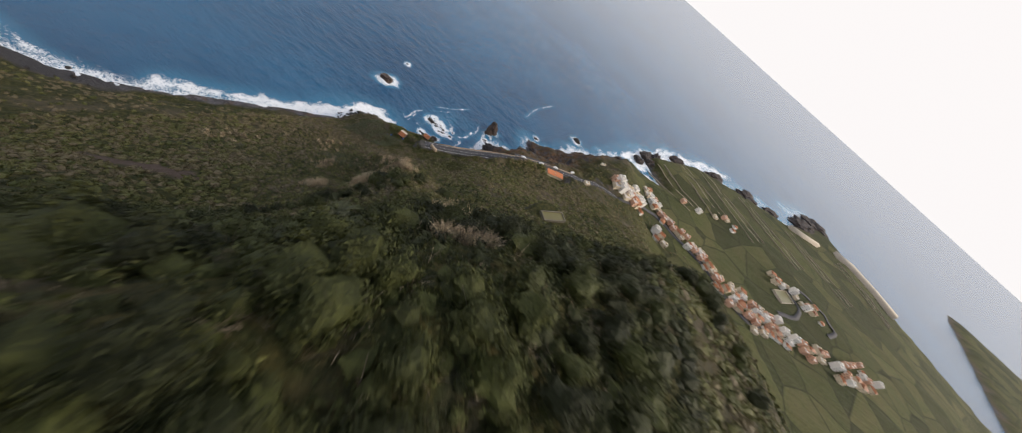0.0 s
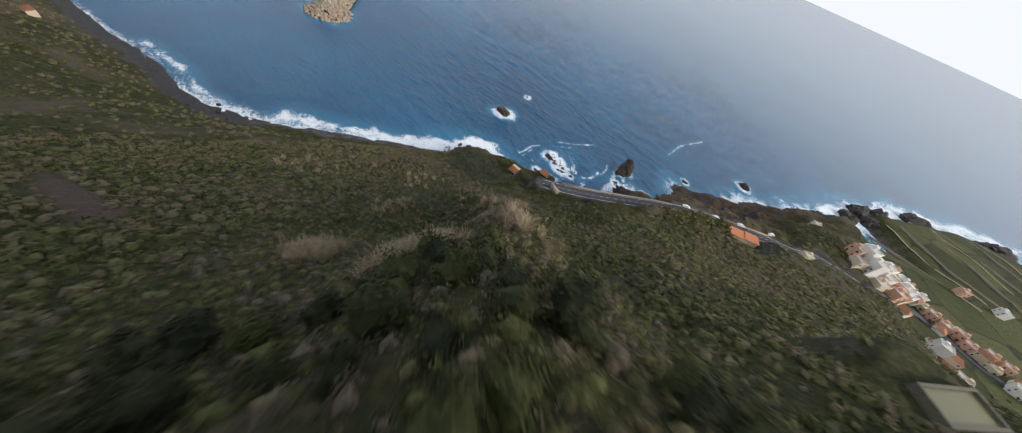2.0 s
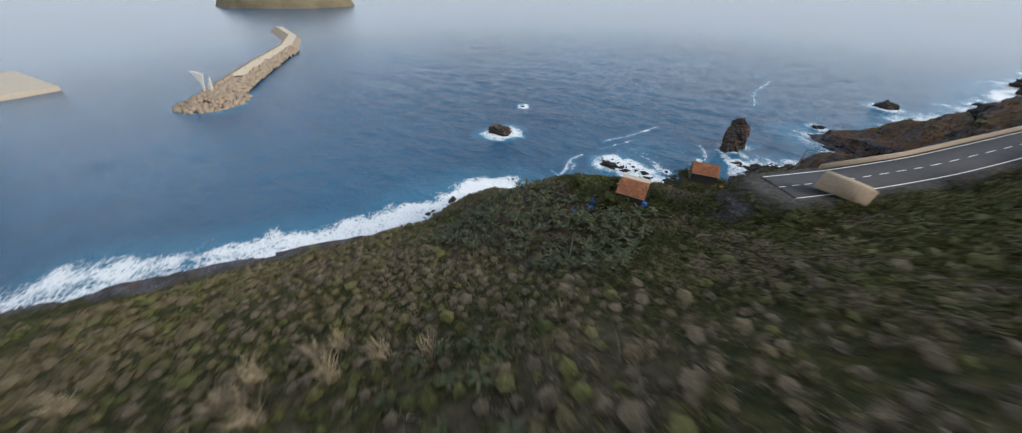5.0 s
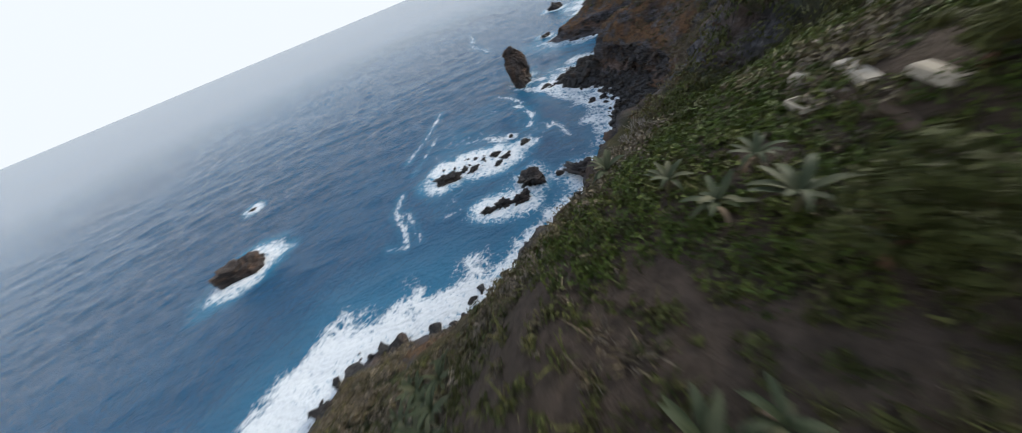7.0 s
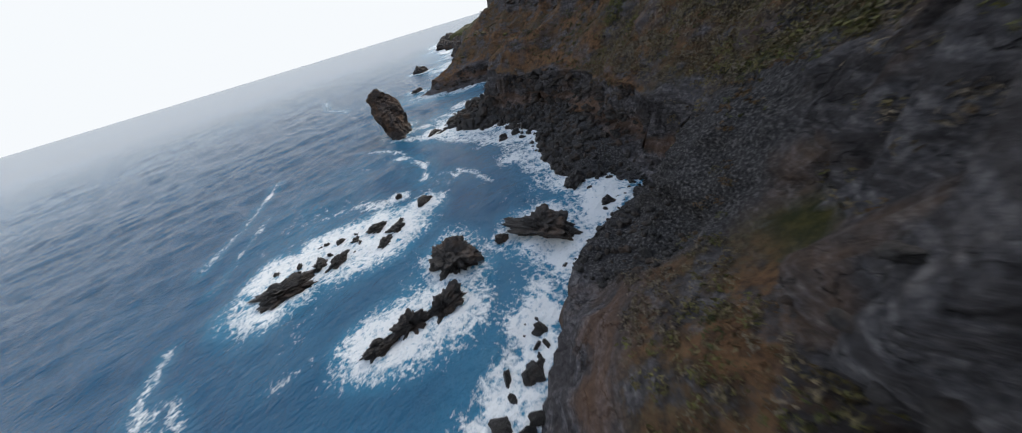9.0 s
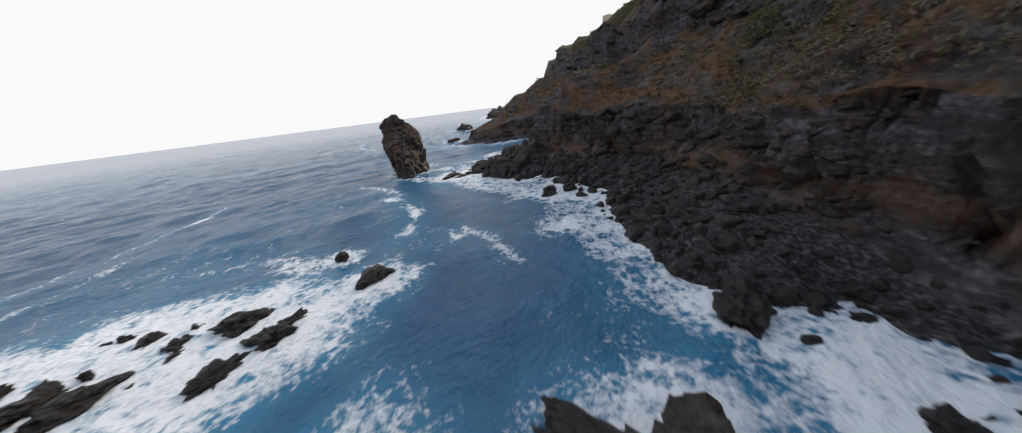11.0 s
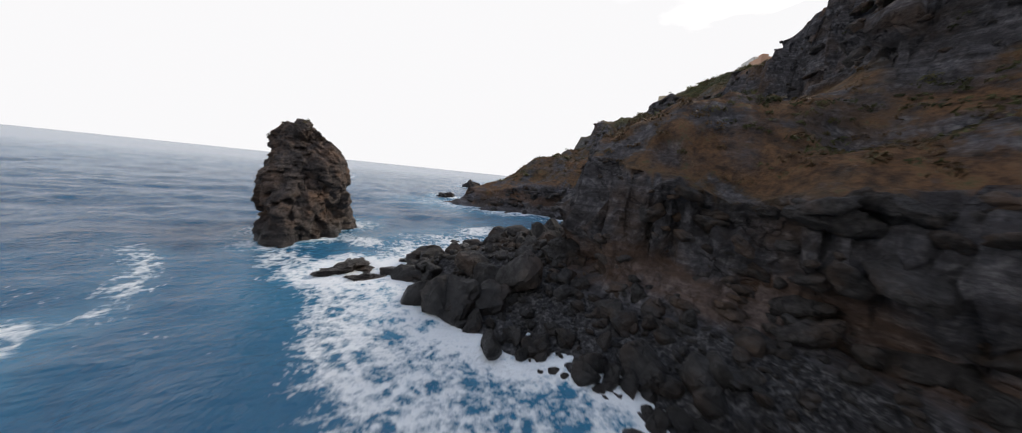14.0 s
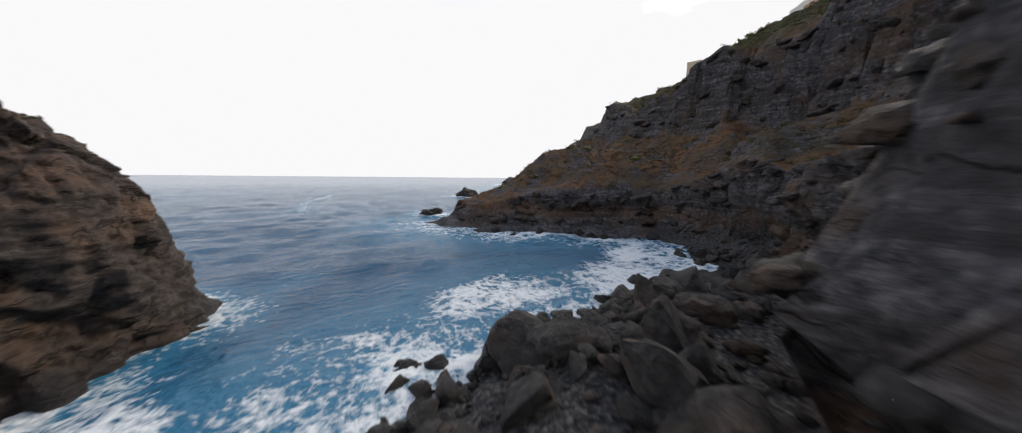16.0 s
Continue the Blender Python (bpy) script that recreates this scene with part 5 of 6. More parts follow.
# soft spray where the swell breaks on the west shore
STREAKS = [([(-87, 179.5), (-80, 180), (-74, 180.8)], 5.0, 1.0), ([(-42, 248), (-34, 250), (-27, 254), (-22, 257)], 5.0, 0.82),
           ([(-154, 134), (-149, 150), (-144, 161), (-134, 168), (-119, 167)], 13, 1.0), ([(-204, 72), (-190, 88), (-168, 114), (-155, 135)], 9, 0.9), ([(-292, 28), (-262, 38), (-238, 40), (-216, 50)], 5, 0.75),
           ([(-82.1, 232), (-81.6, 226), (-81.6, 221), (-83.2, 217), (-85.4, 214.5)], 2.4, 0.92), ([(-80, 231.6), (-82, 243), (-86, 250)], 1.6, 0.62), ([(-70, 233), (-72, 238), (-74, 242)], 3.0, 0.72), ([(-86, 214.8), (-81.1, 212.4), (-81.5, 208)], 1.7, 0.7), ([(-80, 211), (-79.2, 206), (-80, 203), (-79.3, 200.4)], 1.4, 0.75), ([(-74.2, 203), (-70.5, 201.8), (-69.9, 198.7), (-70.6, 195.4)], 3.4, 0.8),
           ([(-106, 258), (-115, 238), (-122, 226)], 1.5, 0.6), ([(-125, 208), (-127, 202), (-125, 193), (-125, 187), (-129, 189)], 1.3, 0.7), ([(-110, 190), (-116, 191)], 0.9, 0.5),
           ([(-81, 227), (-83, 219), (-86, 215)], 1.2, 0.62), ([(-83, 214), (-81, 211), (-80, 208), (-80, 203), (-80, 201)], 1.0, 0.6), ([(-72, 202), (-73, 197), (-71, 193)], 2.8, 0.75),
           ([(-103, 222), (-97, 219), (-94, 213)], 3.0, 0.6), ([(-124, 200), (-122, 187)], 1.2, 0.5), ([(-121, 217), (-110, 237)], 1.2, 0.45), ([(-66, 326), (-67, 359), (-59, 394)], 2.5, 0.5),
           ([(-4, 326), (18, 358)], 13.0, 0.95), ([(64, 430), (84, 470)], 20.0, 1.0), ([(90, 436), (118, 432)], 10.0, 1.0), ([(120, 540), (225, 660), (296, 703)], 22.0, 0.9), ([(440, 750), (540, 850)], 26.0, 0.95),
           ([(-66, 259), (-63, 262)], 1.8, 0.6), ([(-59, 245), (-57, 247), (-62, 249)], 2.2, 0.55), ([(-50, 249), (-38, 248.5), (-28, 250)], 8.0, 0.8), ([(-69, 203), (-67.5, 212), (-66.5, 222), (-69, 231)], 6.0, 0.70), ([(-68, 246), (-64, 242), (-67, 234)], 3.0, 0.75)]


# ---- built things ----
def bm_mesh(name, bm, material, smooth=False):
    me = bpy.data.meshes.new(name)
    bmesh.ops.recalc_face_normals(bm, faces=bm.faces)
    bm.to_mesh(me)
    bm.free()
    me.materials.append(material)
    if smooth:
        me.polygons.foreach_set("use_smooth", [True] * len(me.polygons))
    return me


def box_mesh(name, sx, sy, sz, material, at=(0, 0, 0), bevel=0.0):
    """A box standing on z = at[2]."""
    bm = bmesh.new()
    bmesh.ops.create_cube(bm, size=1.0, matrix=Matrix.Translation((at[0], at[1], at[2] + sz / 2)) @ Matrix.Diagonal((sx, sy, sz, 1)))
    if bevel:
        bmesh.ops.bevel(bm, geom=list(bm.edges), offset=bevel, segments=2, affect="EDGES")
    return bm_mesh(name, bm, material)


def tube_mesh(name, r0, r1, h, material, seg=12, at=(0, 0, 0)):
    bm = bmesh.new()
    bmesh.ops.create_cone(bm, cap_ends=True, segments=seg, radius1=r0, radius2=r1, depth=h, matrix=Matrix.Translation((at[0], at[1], at[2] + h / 2)))
    return bm_mesh(name, bm, material, False)


def level(x, y):
    return float(height(x, y)[0])


M_WHITE = simple("white_limewash", (0.72, 0.70, 0.66), 0.8, vary=0.12)
M_CREAM = simple("cream_render", (0.62, 0.52, 0.38), 0.8, vary=0.15)
M_PINK = simple("salmon_render", (0.60, 0.36, 0.25), 0.8, vary=0.15)
M_ROOFTILE = make_blade_mat("terracotta_tile", (0.15, 0.055, 0.026), (0.30, 0.105, 0.040), (0.44, 0.19, 0.09))
M_FLATROOF = simple("pale_flat_roof", (0.52, 0.48, 0.43), 0.85, vary=0.2)
M_STONE = simple("dark_field_stone", (0.075, 0.066, 0.06), 0.9, vary=0.5, scale=4.0, bumps=0.8)
M_CEMENT = simple("weathered_cement", (0.46, 0.40, 0.32), 0.85, vary=0.3, scale=1.5)
M_CONCRETE = simple("tan_concrete", (0.36, 0.28, 0.20), 0.85, vary=0.25)
M_ASPHALT = simple("asphalt", (0.055, 0.055, 0.06), 0.85, vary=0.25, scale=1.0)
M_PAINT = simple("road_paint", (0.7, 0.7, 0.68), 0.7, vary=0.1)
M_GLASS = simple("dark_window_glass", (0.03, 0.035, 0.04), 0.15, vary=0.1, bumps=0.0)
M_WOOD = simple("brown_door_wood", (0.14, 0.075, 0.04), 0.7)
M_BLUE = simple("blue_plastic", (0.02, 0.13, 0.55), 0.45, vary=0.15)
M_ORANGE = simple("orange_plastic", (0.48, 0.16, 0.055), 0.5, vary=0.15)
M_CARPAINT = simple("white_car_paint", (0.75, 0.75, 0.75), 0.25, vary=0.05, bumps=0.0)
M_RUBBER = simple("black_rubber", (0.02, 0.02, 0.02), 0.8)
M_SOIL = simple("reddish_path_soil", (0.11, 0.075, 0.052), 0.95, vary=0.35)
M_POND = simple("murky_green_water", (0.135, 0.12, 0.04), 0.32, vary=0.12, scale=0.4, bumps=0.05)
M_RUBBLE = simple("breakwater_stone", (0.33, 0.26, 0.19), 0.9, vary=0.5, scale=0.5, bumps=0.6)
M_POLE = simple("grey_pole", (0.2, 0.19, 0.18), 0.7)
M_FIELDWALL = simple("pale_field_wall", (0.26, 0.22, 0.16), 0.9, vary=0.3)


def ribbon(name, line, half, material, lift, label, category, kind="structure", offset=0.0, dash=None, z_of=None, n=6):
    """A strip along a plan line, draped at the level z_of gives."""
    pts = []
    for p, q in zip(line[:-1], line[1:]):
        for k in range(n):
            t = k / n
            pts.append([p[i] + (q[i] - p[i]) * t for i in range(len(p))])
    pts.append(list(line[-1]))
    P = np.array([p[:2] for p in pts], float)
    for _ in range(4):
        P[1:-1] = 0.25 * P[:-2] + 0.5 * P[1:-1] + 0.25 * P[2:]
    T = np.gradient(P, axis=0)
    T /= np.linalg.norm(T, axis=1, keepdims=True)
    N = np.stack([-T[:, 1], T[:, 0]], -1)
    z = np.array([p[2] for p in pts]) if len(line[0]) > 2 else height(P[:, 0], P[:, 1])[0]
    C = P + N * offset
    co = np.concatenate([np.c_[C + N * half, z + lift], np.c_[C - N * half, z + lift], np.c_[C + N * half, z + lift - 0.25], np.c_[C - N * half, z + lift - 0.25]])
    m = len(P)
    f = []
    for i in range(m - 1):
        if dash and (i // dash) % 2:
            continue
        f += [(i + m, i + 1 + m, i + 1, i), (i, i + 1, i + 1 + 2 * m, i + 2 * m), (i + m, i + 3 * m, i + 1 + 3 * m, i + 1 + m)]
    return tagged(new(name, mesh_np(name, co, f, [material])), label, category, kind=kind)


# coast road
ribbon("road", ROAD, 2.9, M_ASPHALT, 0.02, "grey asphalt coast road on a bench above the cliffs", "road")
ribbon("road_marking", ROAD, 0.07, M_PAINT, 0.03, "white painted edge line of the coast road", "road marking", offset=2.5)
ribbon("road_marking", ROAD, 0.07, M_PAINT, 0.03, "white painted edge line of the coast road", "road marking", offset=-2.5)
ribbon("road_marking", ROAD, 0.06, M_PAINT, 0.03, "white dashed centre line of the coast road", "road marking", dash=1, n=10)


def curb(name, line, h, thick, material, label, category, offset=0.0):
    """A low wall along a plan line with levels."""
    P = np.array([p[:2] for p in line], float)
    T = np.gradient(P, axis=0)
    T /= np.linalg.norm(T, axis=1, keepdims=True)
    N = np.stack([-T[:, 1], T[:, 0]], -1)
    z = np.array([p[2] for p in line]) if len(line[0]) > 2 else height(P[:, 0], P[:, 1])[0]
    C = P + N * offset
    m = len(P)
    rows = [np.c_[C + N * s * thick / 2, z + (h if up else -0.5)] for s, up in ((-1, 0), (-1, 1), (1, 1), (1, 0))]
    f = [(r * m + i, r * m + i + 1, (r + 1) * m + i + 1, (r + 1) * m + i) for r in range(3) for i in range(m - 1)]
    f += [(0, m, 2 * m, 3 * m), (m - 1, 4 * m - 1, 3 * m - 1, 2 * m - 1)]
    return tagged(new(name, mesh_np(name, np.concatenate(rows), f, [material])), label, category, kind="structure")


curb("road_wall", ROAD[1:9], 0.6, 0.3, M_CONCRETE, "low tan masonry parapet beside the coast road", "wall", 3.2)
curb("retaining_wall", [(-65.6, 141.8, 38.5), (-68, 141.2, 39.2), (-70.5, 141.8, 39.4)], 1.5, 1.2, M_CONCRETE, "tan concrete bank wall at the bend of the coast road", "wall")
ribbon("lay_by", [(-30, 195, 40.8), (-20, 203.2, 41.6), (-8, 211.5, 42.4), (4, 219.5, 43.2)], 2.3, M_ASPHALT, 0.0, "asphalt lay-by with painted parking bays", "road")
for k in range(16):
    t = k / 15
    x, y = -28 + 30 * t, 197.5 + 21.5 * t
    st = new("parking_line", box_mesh("parking_line", 0.14, 2.6, 0.02, M_PAINT))
    st.matrix_world = pose(x, y, 40.95 + 2.25 * t, 0, 0, -5)
    tagged(st, "white painted parking bay line", "road marking", kind="structure")


def car(x, y, z, turn, label):
    base = tagged(new("car"), label, "car", "parked cars")
    base.matrix_world = pose(x, y, z, 0, 0, turn)
    bm = bmesh.new()
    prof = [(-2.0, 0.35), (-2.05, 0.75), (-1.6, 0.9), (-1.0, 1.35), (0.5, 1.38), (1.1, 0.92), (1.95, 0.8), (2.05, 0.4)]
    a = [bm.verts.new((px, -0.82 if pz < 1 else -0.65, pz)) for px, pz in prof]
    b = [bm.verts.new((px, 0.82 if pz < 1 else 0.65, pz)) for px, pz in prof]
    bm.faces.new(a[::-1]), bm.faces.new(b)
    for i in range(len(prof)):
        j = (i + 1) % len(prof)
        bm.faces.new((a[i], a[j], b[j], b[i]))
    part("body", bm_mesh("body", bm, M_CARPAINT), base)
    for s in (-1, 1):
        part("side_window", box_mesh("side_window", 1.5, 0.02, 0.32, M_GLASS, (-0.25, s * 0.745, 0.97)), base)
    for wx in (-1.25, 1.25):
        for s in (-1, 1):
            part("wheel", tube_mesh("wheel", 0.32, 0.32, 0.2, M_RUBBER, 14), base, pose(wx, s * 0.85, 0.32, 90 * s, 0, 0))
    return base


car(-10.5, 208.2, 42.2, 35, "white parked car in the lay-by")
car(0.5, 216.5, 42.95, 35, "white parked car in the lay-by")
car(-24, 199.5, 41.25, 35, "white van-like car in the lay-by")
car(14, 227, 44.0, 60, "white parked car beside the road junction")


def tile_mesh(length, width):
    co, f = [], []
    for e in (0, 1):
        for i in range(6):
            a = math.pi * i / 5
            r = width / 2 * (1 - 0.12 * e)
            co.append((-r * math.cos(a), e * length, 0.4 * width * math.sin(a) + 0.02 * (1 - e)))
    for i in range(5):
        f.append((i, i + 1, i + 7, i + 6))
    return mesh_np("roof_tile", co, f, [M_ROOFTILE])


ME_TILE = tile_mesh(0.42, 0.23)


def farm_house(x, y, turn, length, near, far, ridge, eave_n, eave_f, label, far_cement):
    """A low stone house: the ridge runs along local x, tiles on the near slope (local -y)."""
    base = tagged(new("farm_house"), label, "farm house", "cliff-top farm houses")
    z = level(x, y)
    base.matrix_world = pose(x, y, z, 0, 0, turn)
    bm = bmesh.new()
    h = length / 2 - 0.15
    ring = [(-near + 0.15, -0.8), (-near + 0.15, eave_n), (0, ridge - 0.06), (far - 0.15, eave_f), (far - 0.15, -0.8)]
    a = [bm.verts.new((-h, py, pz)) for py, pz in ring]
    b = [bm.verts.new((h, py, pz)) for py, pz in ring]
    bm.faces.new(a), bm.faces.new(b[::-1])
    for i in range(5):
        j = (i + 1) % 5
        bm.faces.new((a[j], a[i], b[i], b[j]))
    part("wall", bm_mesh("wall", bm, M_STONE), base, label="rough dark stone wall")
    part("door", box_mesh("door", 0.05, 0.75, 1.7, M_WOOD, (-h - 0.01, 0.3, 0.0)), base, label="plank door")
    part("window", box_mesh("window", 0.05, 0.45, 0.5, M_GLASS, (-h - 0.01, -0.9, 0.9)), base)
    sl_n = math.atan2(ridge - eave_n, near)
    sl_f = math.atan2(ridge - eave_f, far)
    L1, L2 = math.hypot(near, ridge - eave_n) + 0.1, math.hypot(far, ridge - eave_f) + 0.1
    roof = part("roof", box_mesh("roof", length, L1, 0.08, M_ROOFTILE, (0, -L1 / 2, 0)), base, pose(0, 0, ridge - 0.02, math.degrees(sl_n), 0, 0), "sloping terracotta roof")
    rows, cols = int(L1 / 0.34), int(length / 0.235)
    rr = random.Random(int(x * 7))
    for i in range(rows):
        for j in range(cols):
            part("roof_tile", ME_TILE, roof, pose(-length / 2 + 0.13 + j * 0.235, -L1 + i * 0.34 + rr.uniform(-0.015, 0.015), 0.08, rr.uniform(-1, 3), 0, rr.uniform(-3, 3)))
    part("rear_roof", box_mesh("rear_roof", length, L2, 0.1, M_CEMENT if far_cement else M_ROOFTILE, (0, L2 / 2, 0)), base, pose(0, 0, ridge, -math.degrees(sl_f), 0, 0), "cement-washed rear slope of the roof" if far_cement else "")
    part("eave_board", box_mesh("eave_board", length + 0.1, 0.22, 0.14, M_CEMENT, (0, -near - 0.02, eave_n - 0.08)), base, label="pale cement eave")
    return base


farm_house(-90.6, 139.0, 4, 4.3, 2.5, 1.7, 34.0 - level(-90.6, 139), 32.55 - level(-90.6, 139), 33.7 - level(-90.6, 139), "stone farm house with terracotta tiles and cement-washed rear roof", True)
farm_house(-82.0, 153.8, 10, 4.3, 2.3, 1.3, 33 - level(-81.8, 153.4), 31.9 - level(-81.8, 153.4), 32.2 - level(-81.8, 153.4), "small stone farm house with a terracotta roof above the cliffs", False)


def barrel(x, y, h, r, material, label):
    base = new("barrel", None)
    bm = bmesh.new()
    prof = [(0, 0), (r * 0.92, 0), (r, h * 0.12), (r * 1.04, h * 0.34), (r * 0.98, h * 0.36), (r * 1.04, h * 0.5), (r * 0.98, h * 0.66), (r * 1.03, h * 0.7), (r * 0.98, h * 0.9), (r * 0.85, h), (0, h * 0.98)]
    rings = [[bm.verts.new((pr * math.cos(k * math.pi / 8), pr * math.sin(k * math.pi / 8), pz)) for k in range(16)] for pr, pz in prof[1:-1]]
    for p, q in zip(rings[:-1], rings[1:]):
        for k in range(16):
            bm.faces.new((p[k], p[(k + 1) % 16], q[(k + 1) % 16], q[k]))
    bm.faces.new(rings[0][::-1]), bm.faces.new(rings[-1])
    part("drum", bm_mesh("drum", bm, material, True), base)
    part("lid", tube_mesh("lid", r * 0.8, r * 0.78, 0.04, material, 16, (0, 0, h)), base)
    base.matrix_world = pose(x, y, level(x, y) - 0.02, 0, 0, 0)
    return tagged(base, label, "barrel")


barrel(-88.0, 136.6, 0.85, 0.36, M_BLUE, "blue plastic barrel beside the farm house")
barrel(-97.3, 131.8, 0.35, 0.25, M_BLUE, "low blue plastic tub beside the path")
barrel(-78.4, 151.2, 0.9, 0.4, M_ORANGE, "orange plastic barrel beside the small farm house")


def tarp(x, y, sx, sy, label):
    n = 24
    u = np.linspace(-1, 1, n)
    A, B_ = np.meshgrid(u, u, indexing="ij")
    z = 0.55 * np.clip(1 - (A**2 + B_**2) * 0.75, 0, 1) + 0.10 * fbm(A * 2.5 + 3, B_ * 2.5, 3) + 0.03
    i = np.arange(n * n).reshape(n, n)
    f = np.stack([i[:-1, :-1], i[1:, :-1], i[1:, 1:], i[:-1, 1:]], -1).reshape(-1, 4)
    ob = new("tarpaulin", mesh_np("tarpaulin", np.stack([A * sx, B_ * sy, np.maximum(z, 0.03)], -1).reshape(-1, 3), f, [M_BLUE], True))
    ob.matrix_world = pose(x, y, level(x, y), 0, 0, 25)
    return tagged(ob, label, "tarpaulin")


tarp(-95.2, 133.9, 0.55, 0.9, "crumpled blue tarpaulin over a heap by the path")
tarp(-95.6, 135.6, 0.3, 0.3, "small crumpled blue tarpaulin by the path")


def crate(x, y, turn):
    base = tagged(new("crate"), "pale weathered wooden crate on the terrace", "crate", "terrace crates")
    base.matrix_world = pose(x, y, level(x, y), 0, 0, turn)
    for s in (-1, 1):
        part("side_board", box_mesh("side_board", 0.8, 0.05, 0.22, M_CEMENT, (0, s * 0.3, 0.05)), base)
        part("end_board", box_mesh("end_board", 0.05, 0.55, 0.22, M_CEMENT, (s * 0.4, 0, 0.05)), base)
        part("foot", box_mesh("foot", 0.08, 0.6, 0.06, M_WOOD, (s * 0.35, 0, 0)), base)
    return base


crate(-95.5, 142.8, 75)


def slab(x, y, turn, length, label):
    ob = new("stone_slab", box_mesh("stone_slab", length, 0.55, 0.3, M_CEMENT, bevel=0.05))
    ob.matrix_world = pose(x, y, level(x, y) - 0.08, rr.uniform(-4, 4), rr.uniform(-4, 4), turn)
    return tagged(ob, label, "stone slab", "slabs beside the farm house")


slab(-93.7, 142.6, 62, 1.7, "pale broken cement slab lying beside the farm house")
slab(-94.2, 140.6, 70, 1.3, "short pale cement slab lying beside the farm house")
slab(-93.6, 144.3, 20, 0.9, "short pale cement slab lying beside the farm house")

# path and dry-stone terrace walls
TRACK = [(-100.8, 123), (-99, 128.6), (-97.8, 132), (-96.6, 136), (-95.0, 140.5), (-93.2, 145), (-90.5, 149)]
ribbon("footpath", TRACK, 0.38, M_SOIL, 0.05, "narrow trodden earth path between the terraces", "path")


def stone_wall(line, h, label):
    base = tagged(new("stone_wall"), label, "stone wall", "terrace walls")
    rr = random.Random(int(line[0][0] * 10))
    z0 = level(*line[0])
    base.matrix_world = pose(line[0][0], line[0][1], z0)
    for (x0, y0), (x1, y1) in zip(line[:-1], line[1:]):
        d = math.hypot(x1 - x0, y1 - y0)
        turn = math.degrees(math.atan2(y1 - y0, x1 - x0))
        for k in range(int(d / 0.42)):
            t = (k + 0.5) / int(d / 0.42)
            x, y = x0 + (x1 - x0) * t, y0 + (y1 - y0) * t
            for row in range(int(h / 0.26)):
                s = rr.uniform(0.2, 0.27)
                part("stone", ME_WALLSTONE[rr.randrange(4)], base, pose(x - line[0][0] + rr.uniform(-0.08, 0.08), y - line[0][1] + rr.uniform(-0.05, 0.05), level(x, y) - z0 + 0.1 + row * 0.26, rr.uniform(-15, 15), rr.uniform(-15, 15), turn + rr.uniform(-20, 20)) @ Matrix.Diagonal((s, s * 0.9, s * 0.75, 1)))
    return base


ME_WALLSTONE = [rock_mesh("stone", 80 + k, 1, 0.9, 0.8, M_STONE, 2, 0.2) for k in range(4)]
stone_wall([(-99.9, 124.5), (-98.4, 129), (-97.3, 132.4)], 0.8, "dry-stone terrace wall of dark lava stones beside the path")
stone_wall([(-103.5, 135.4), (-100, 134.6), (-97.6, 134.4)], 0.9, "dry-stone terrace wall of dark lava stones below the citrus tree")
stone_wall([(-107.5, 128), (-106.5, 132), (-105.5, 136)], 0.6, "low dry-stone wall between banana rows")


def leafy_tree(name, x, y, h, r, n, tint, label, category):
    base = tagged(new(name), label, category)
    z = level(x, y)
    base.matrix_world = pose(x, y, z)
    bm = bmesh.new()
    bmesh.ops.create_cone(bm, cap_ends=True, segments=8, radius1=0.12, radius2=0.06, depth=h * 0.7, matrix=Matrix.Translation((0, 0, h * 0.35 - 0.1)))
    for k in range(5):
        a = k * 1.3
        m = Matrix.Translation((0.25 * r * math.cos(a), 0.25 * r * math.sin(a), h * 0.6)) @ Euler((0.7 * math.sin(a + 1.57), 0.7 * math.cos(a), 0)).to_matrix().to_4x4()
        bmesh.ops.create_cone(bm, cap_ends=True, segments=6, radius1=0.05, radius2=0.02, depth=h * 0.5, matrix=m)
    part("trunk", bm_mesh("trunk", bm, M_WOOD), base)
    g = np.random.default_rng(int(abs(x) * 13))
    c = g.normal(size=(14, 3)) * [0.42 * r, 0.42 * r, 0.28 * r] + [0, 0, h * 0.72]
    q, t = bushes(c, g.uniform(0.35, 0.6, 14) * r, n, np.full(14, 0.09), np.full(14, tint), g, 0.85)
    me = mesh_np("crown", q, np.arange(len(q)).reshape(-1, 3), [M_SCRUB])
    set_attr(me, "tint", t)
    part("crown", me, base)
    return base


leafy_tree("citrus_tree", -99.4, 137.8, 2.6, 1.5, 260, 0.3, "round leafy green citrus tree on a farm terrace", "tree")
leafy_tree("garden_bush", -93.8, 135.0, 1.9, 1.4, 240, 0.3, "bright green garden bush beside the farm house", "bush")
leafy_tree("garden_bush", -91.6, 134.6, 1.7, 1.2, 200, 0.25, "dark green garden bush beside the farm house", "bush")

leafy_tree("garden_bush", -94.0, 138.2, 1.7, 1.0, 170, 0.3, "green garden bush against the farm house gable", "bush")
leafy_tree("garden_bush", -93.9, 140.0, 1.5, 0.9, 160, 0.4, "olive garden bush against the farm house gable", "bush")


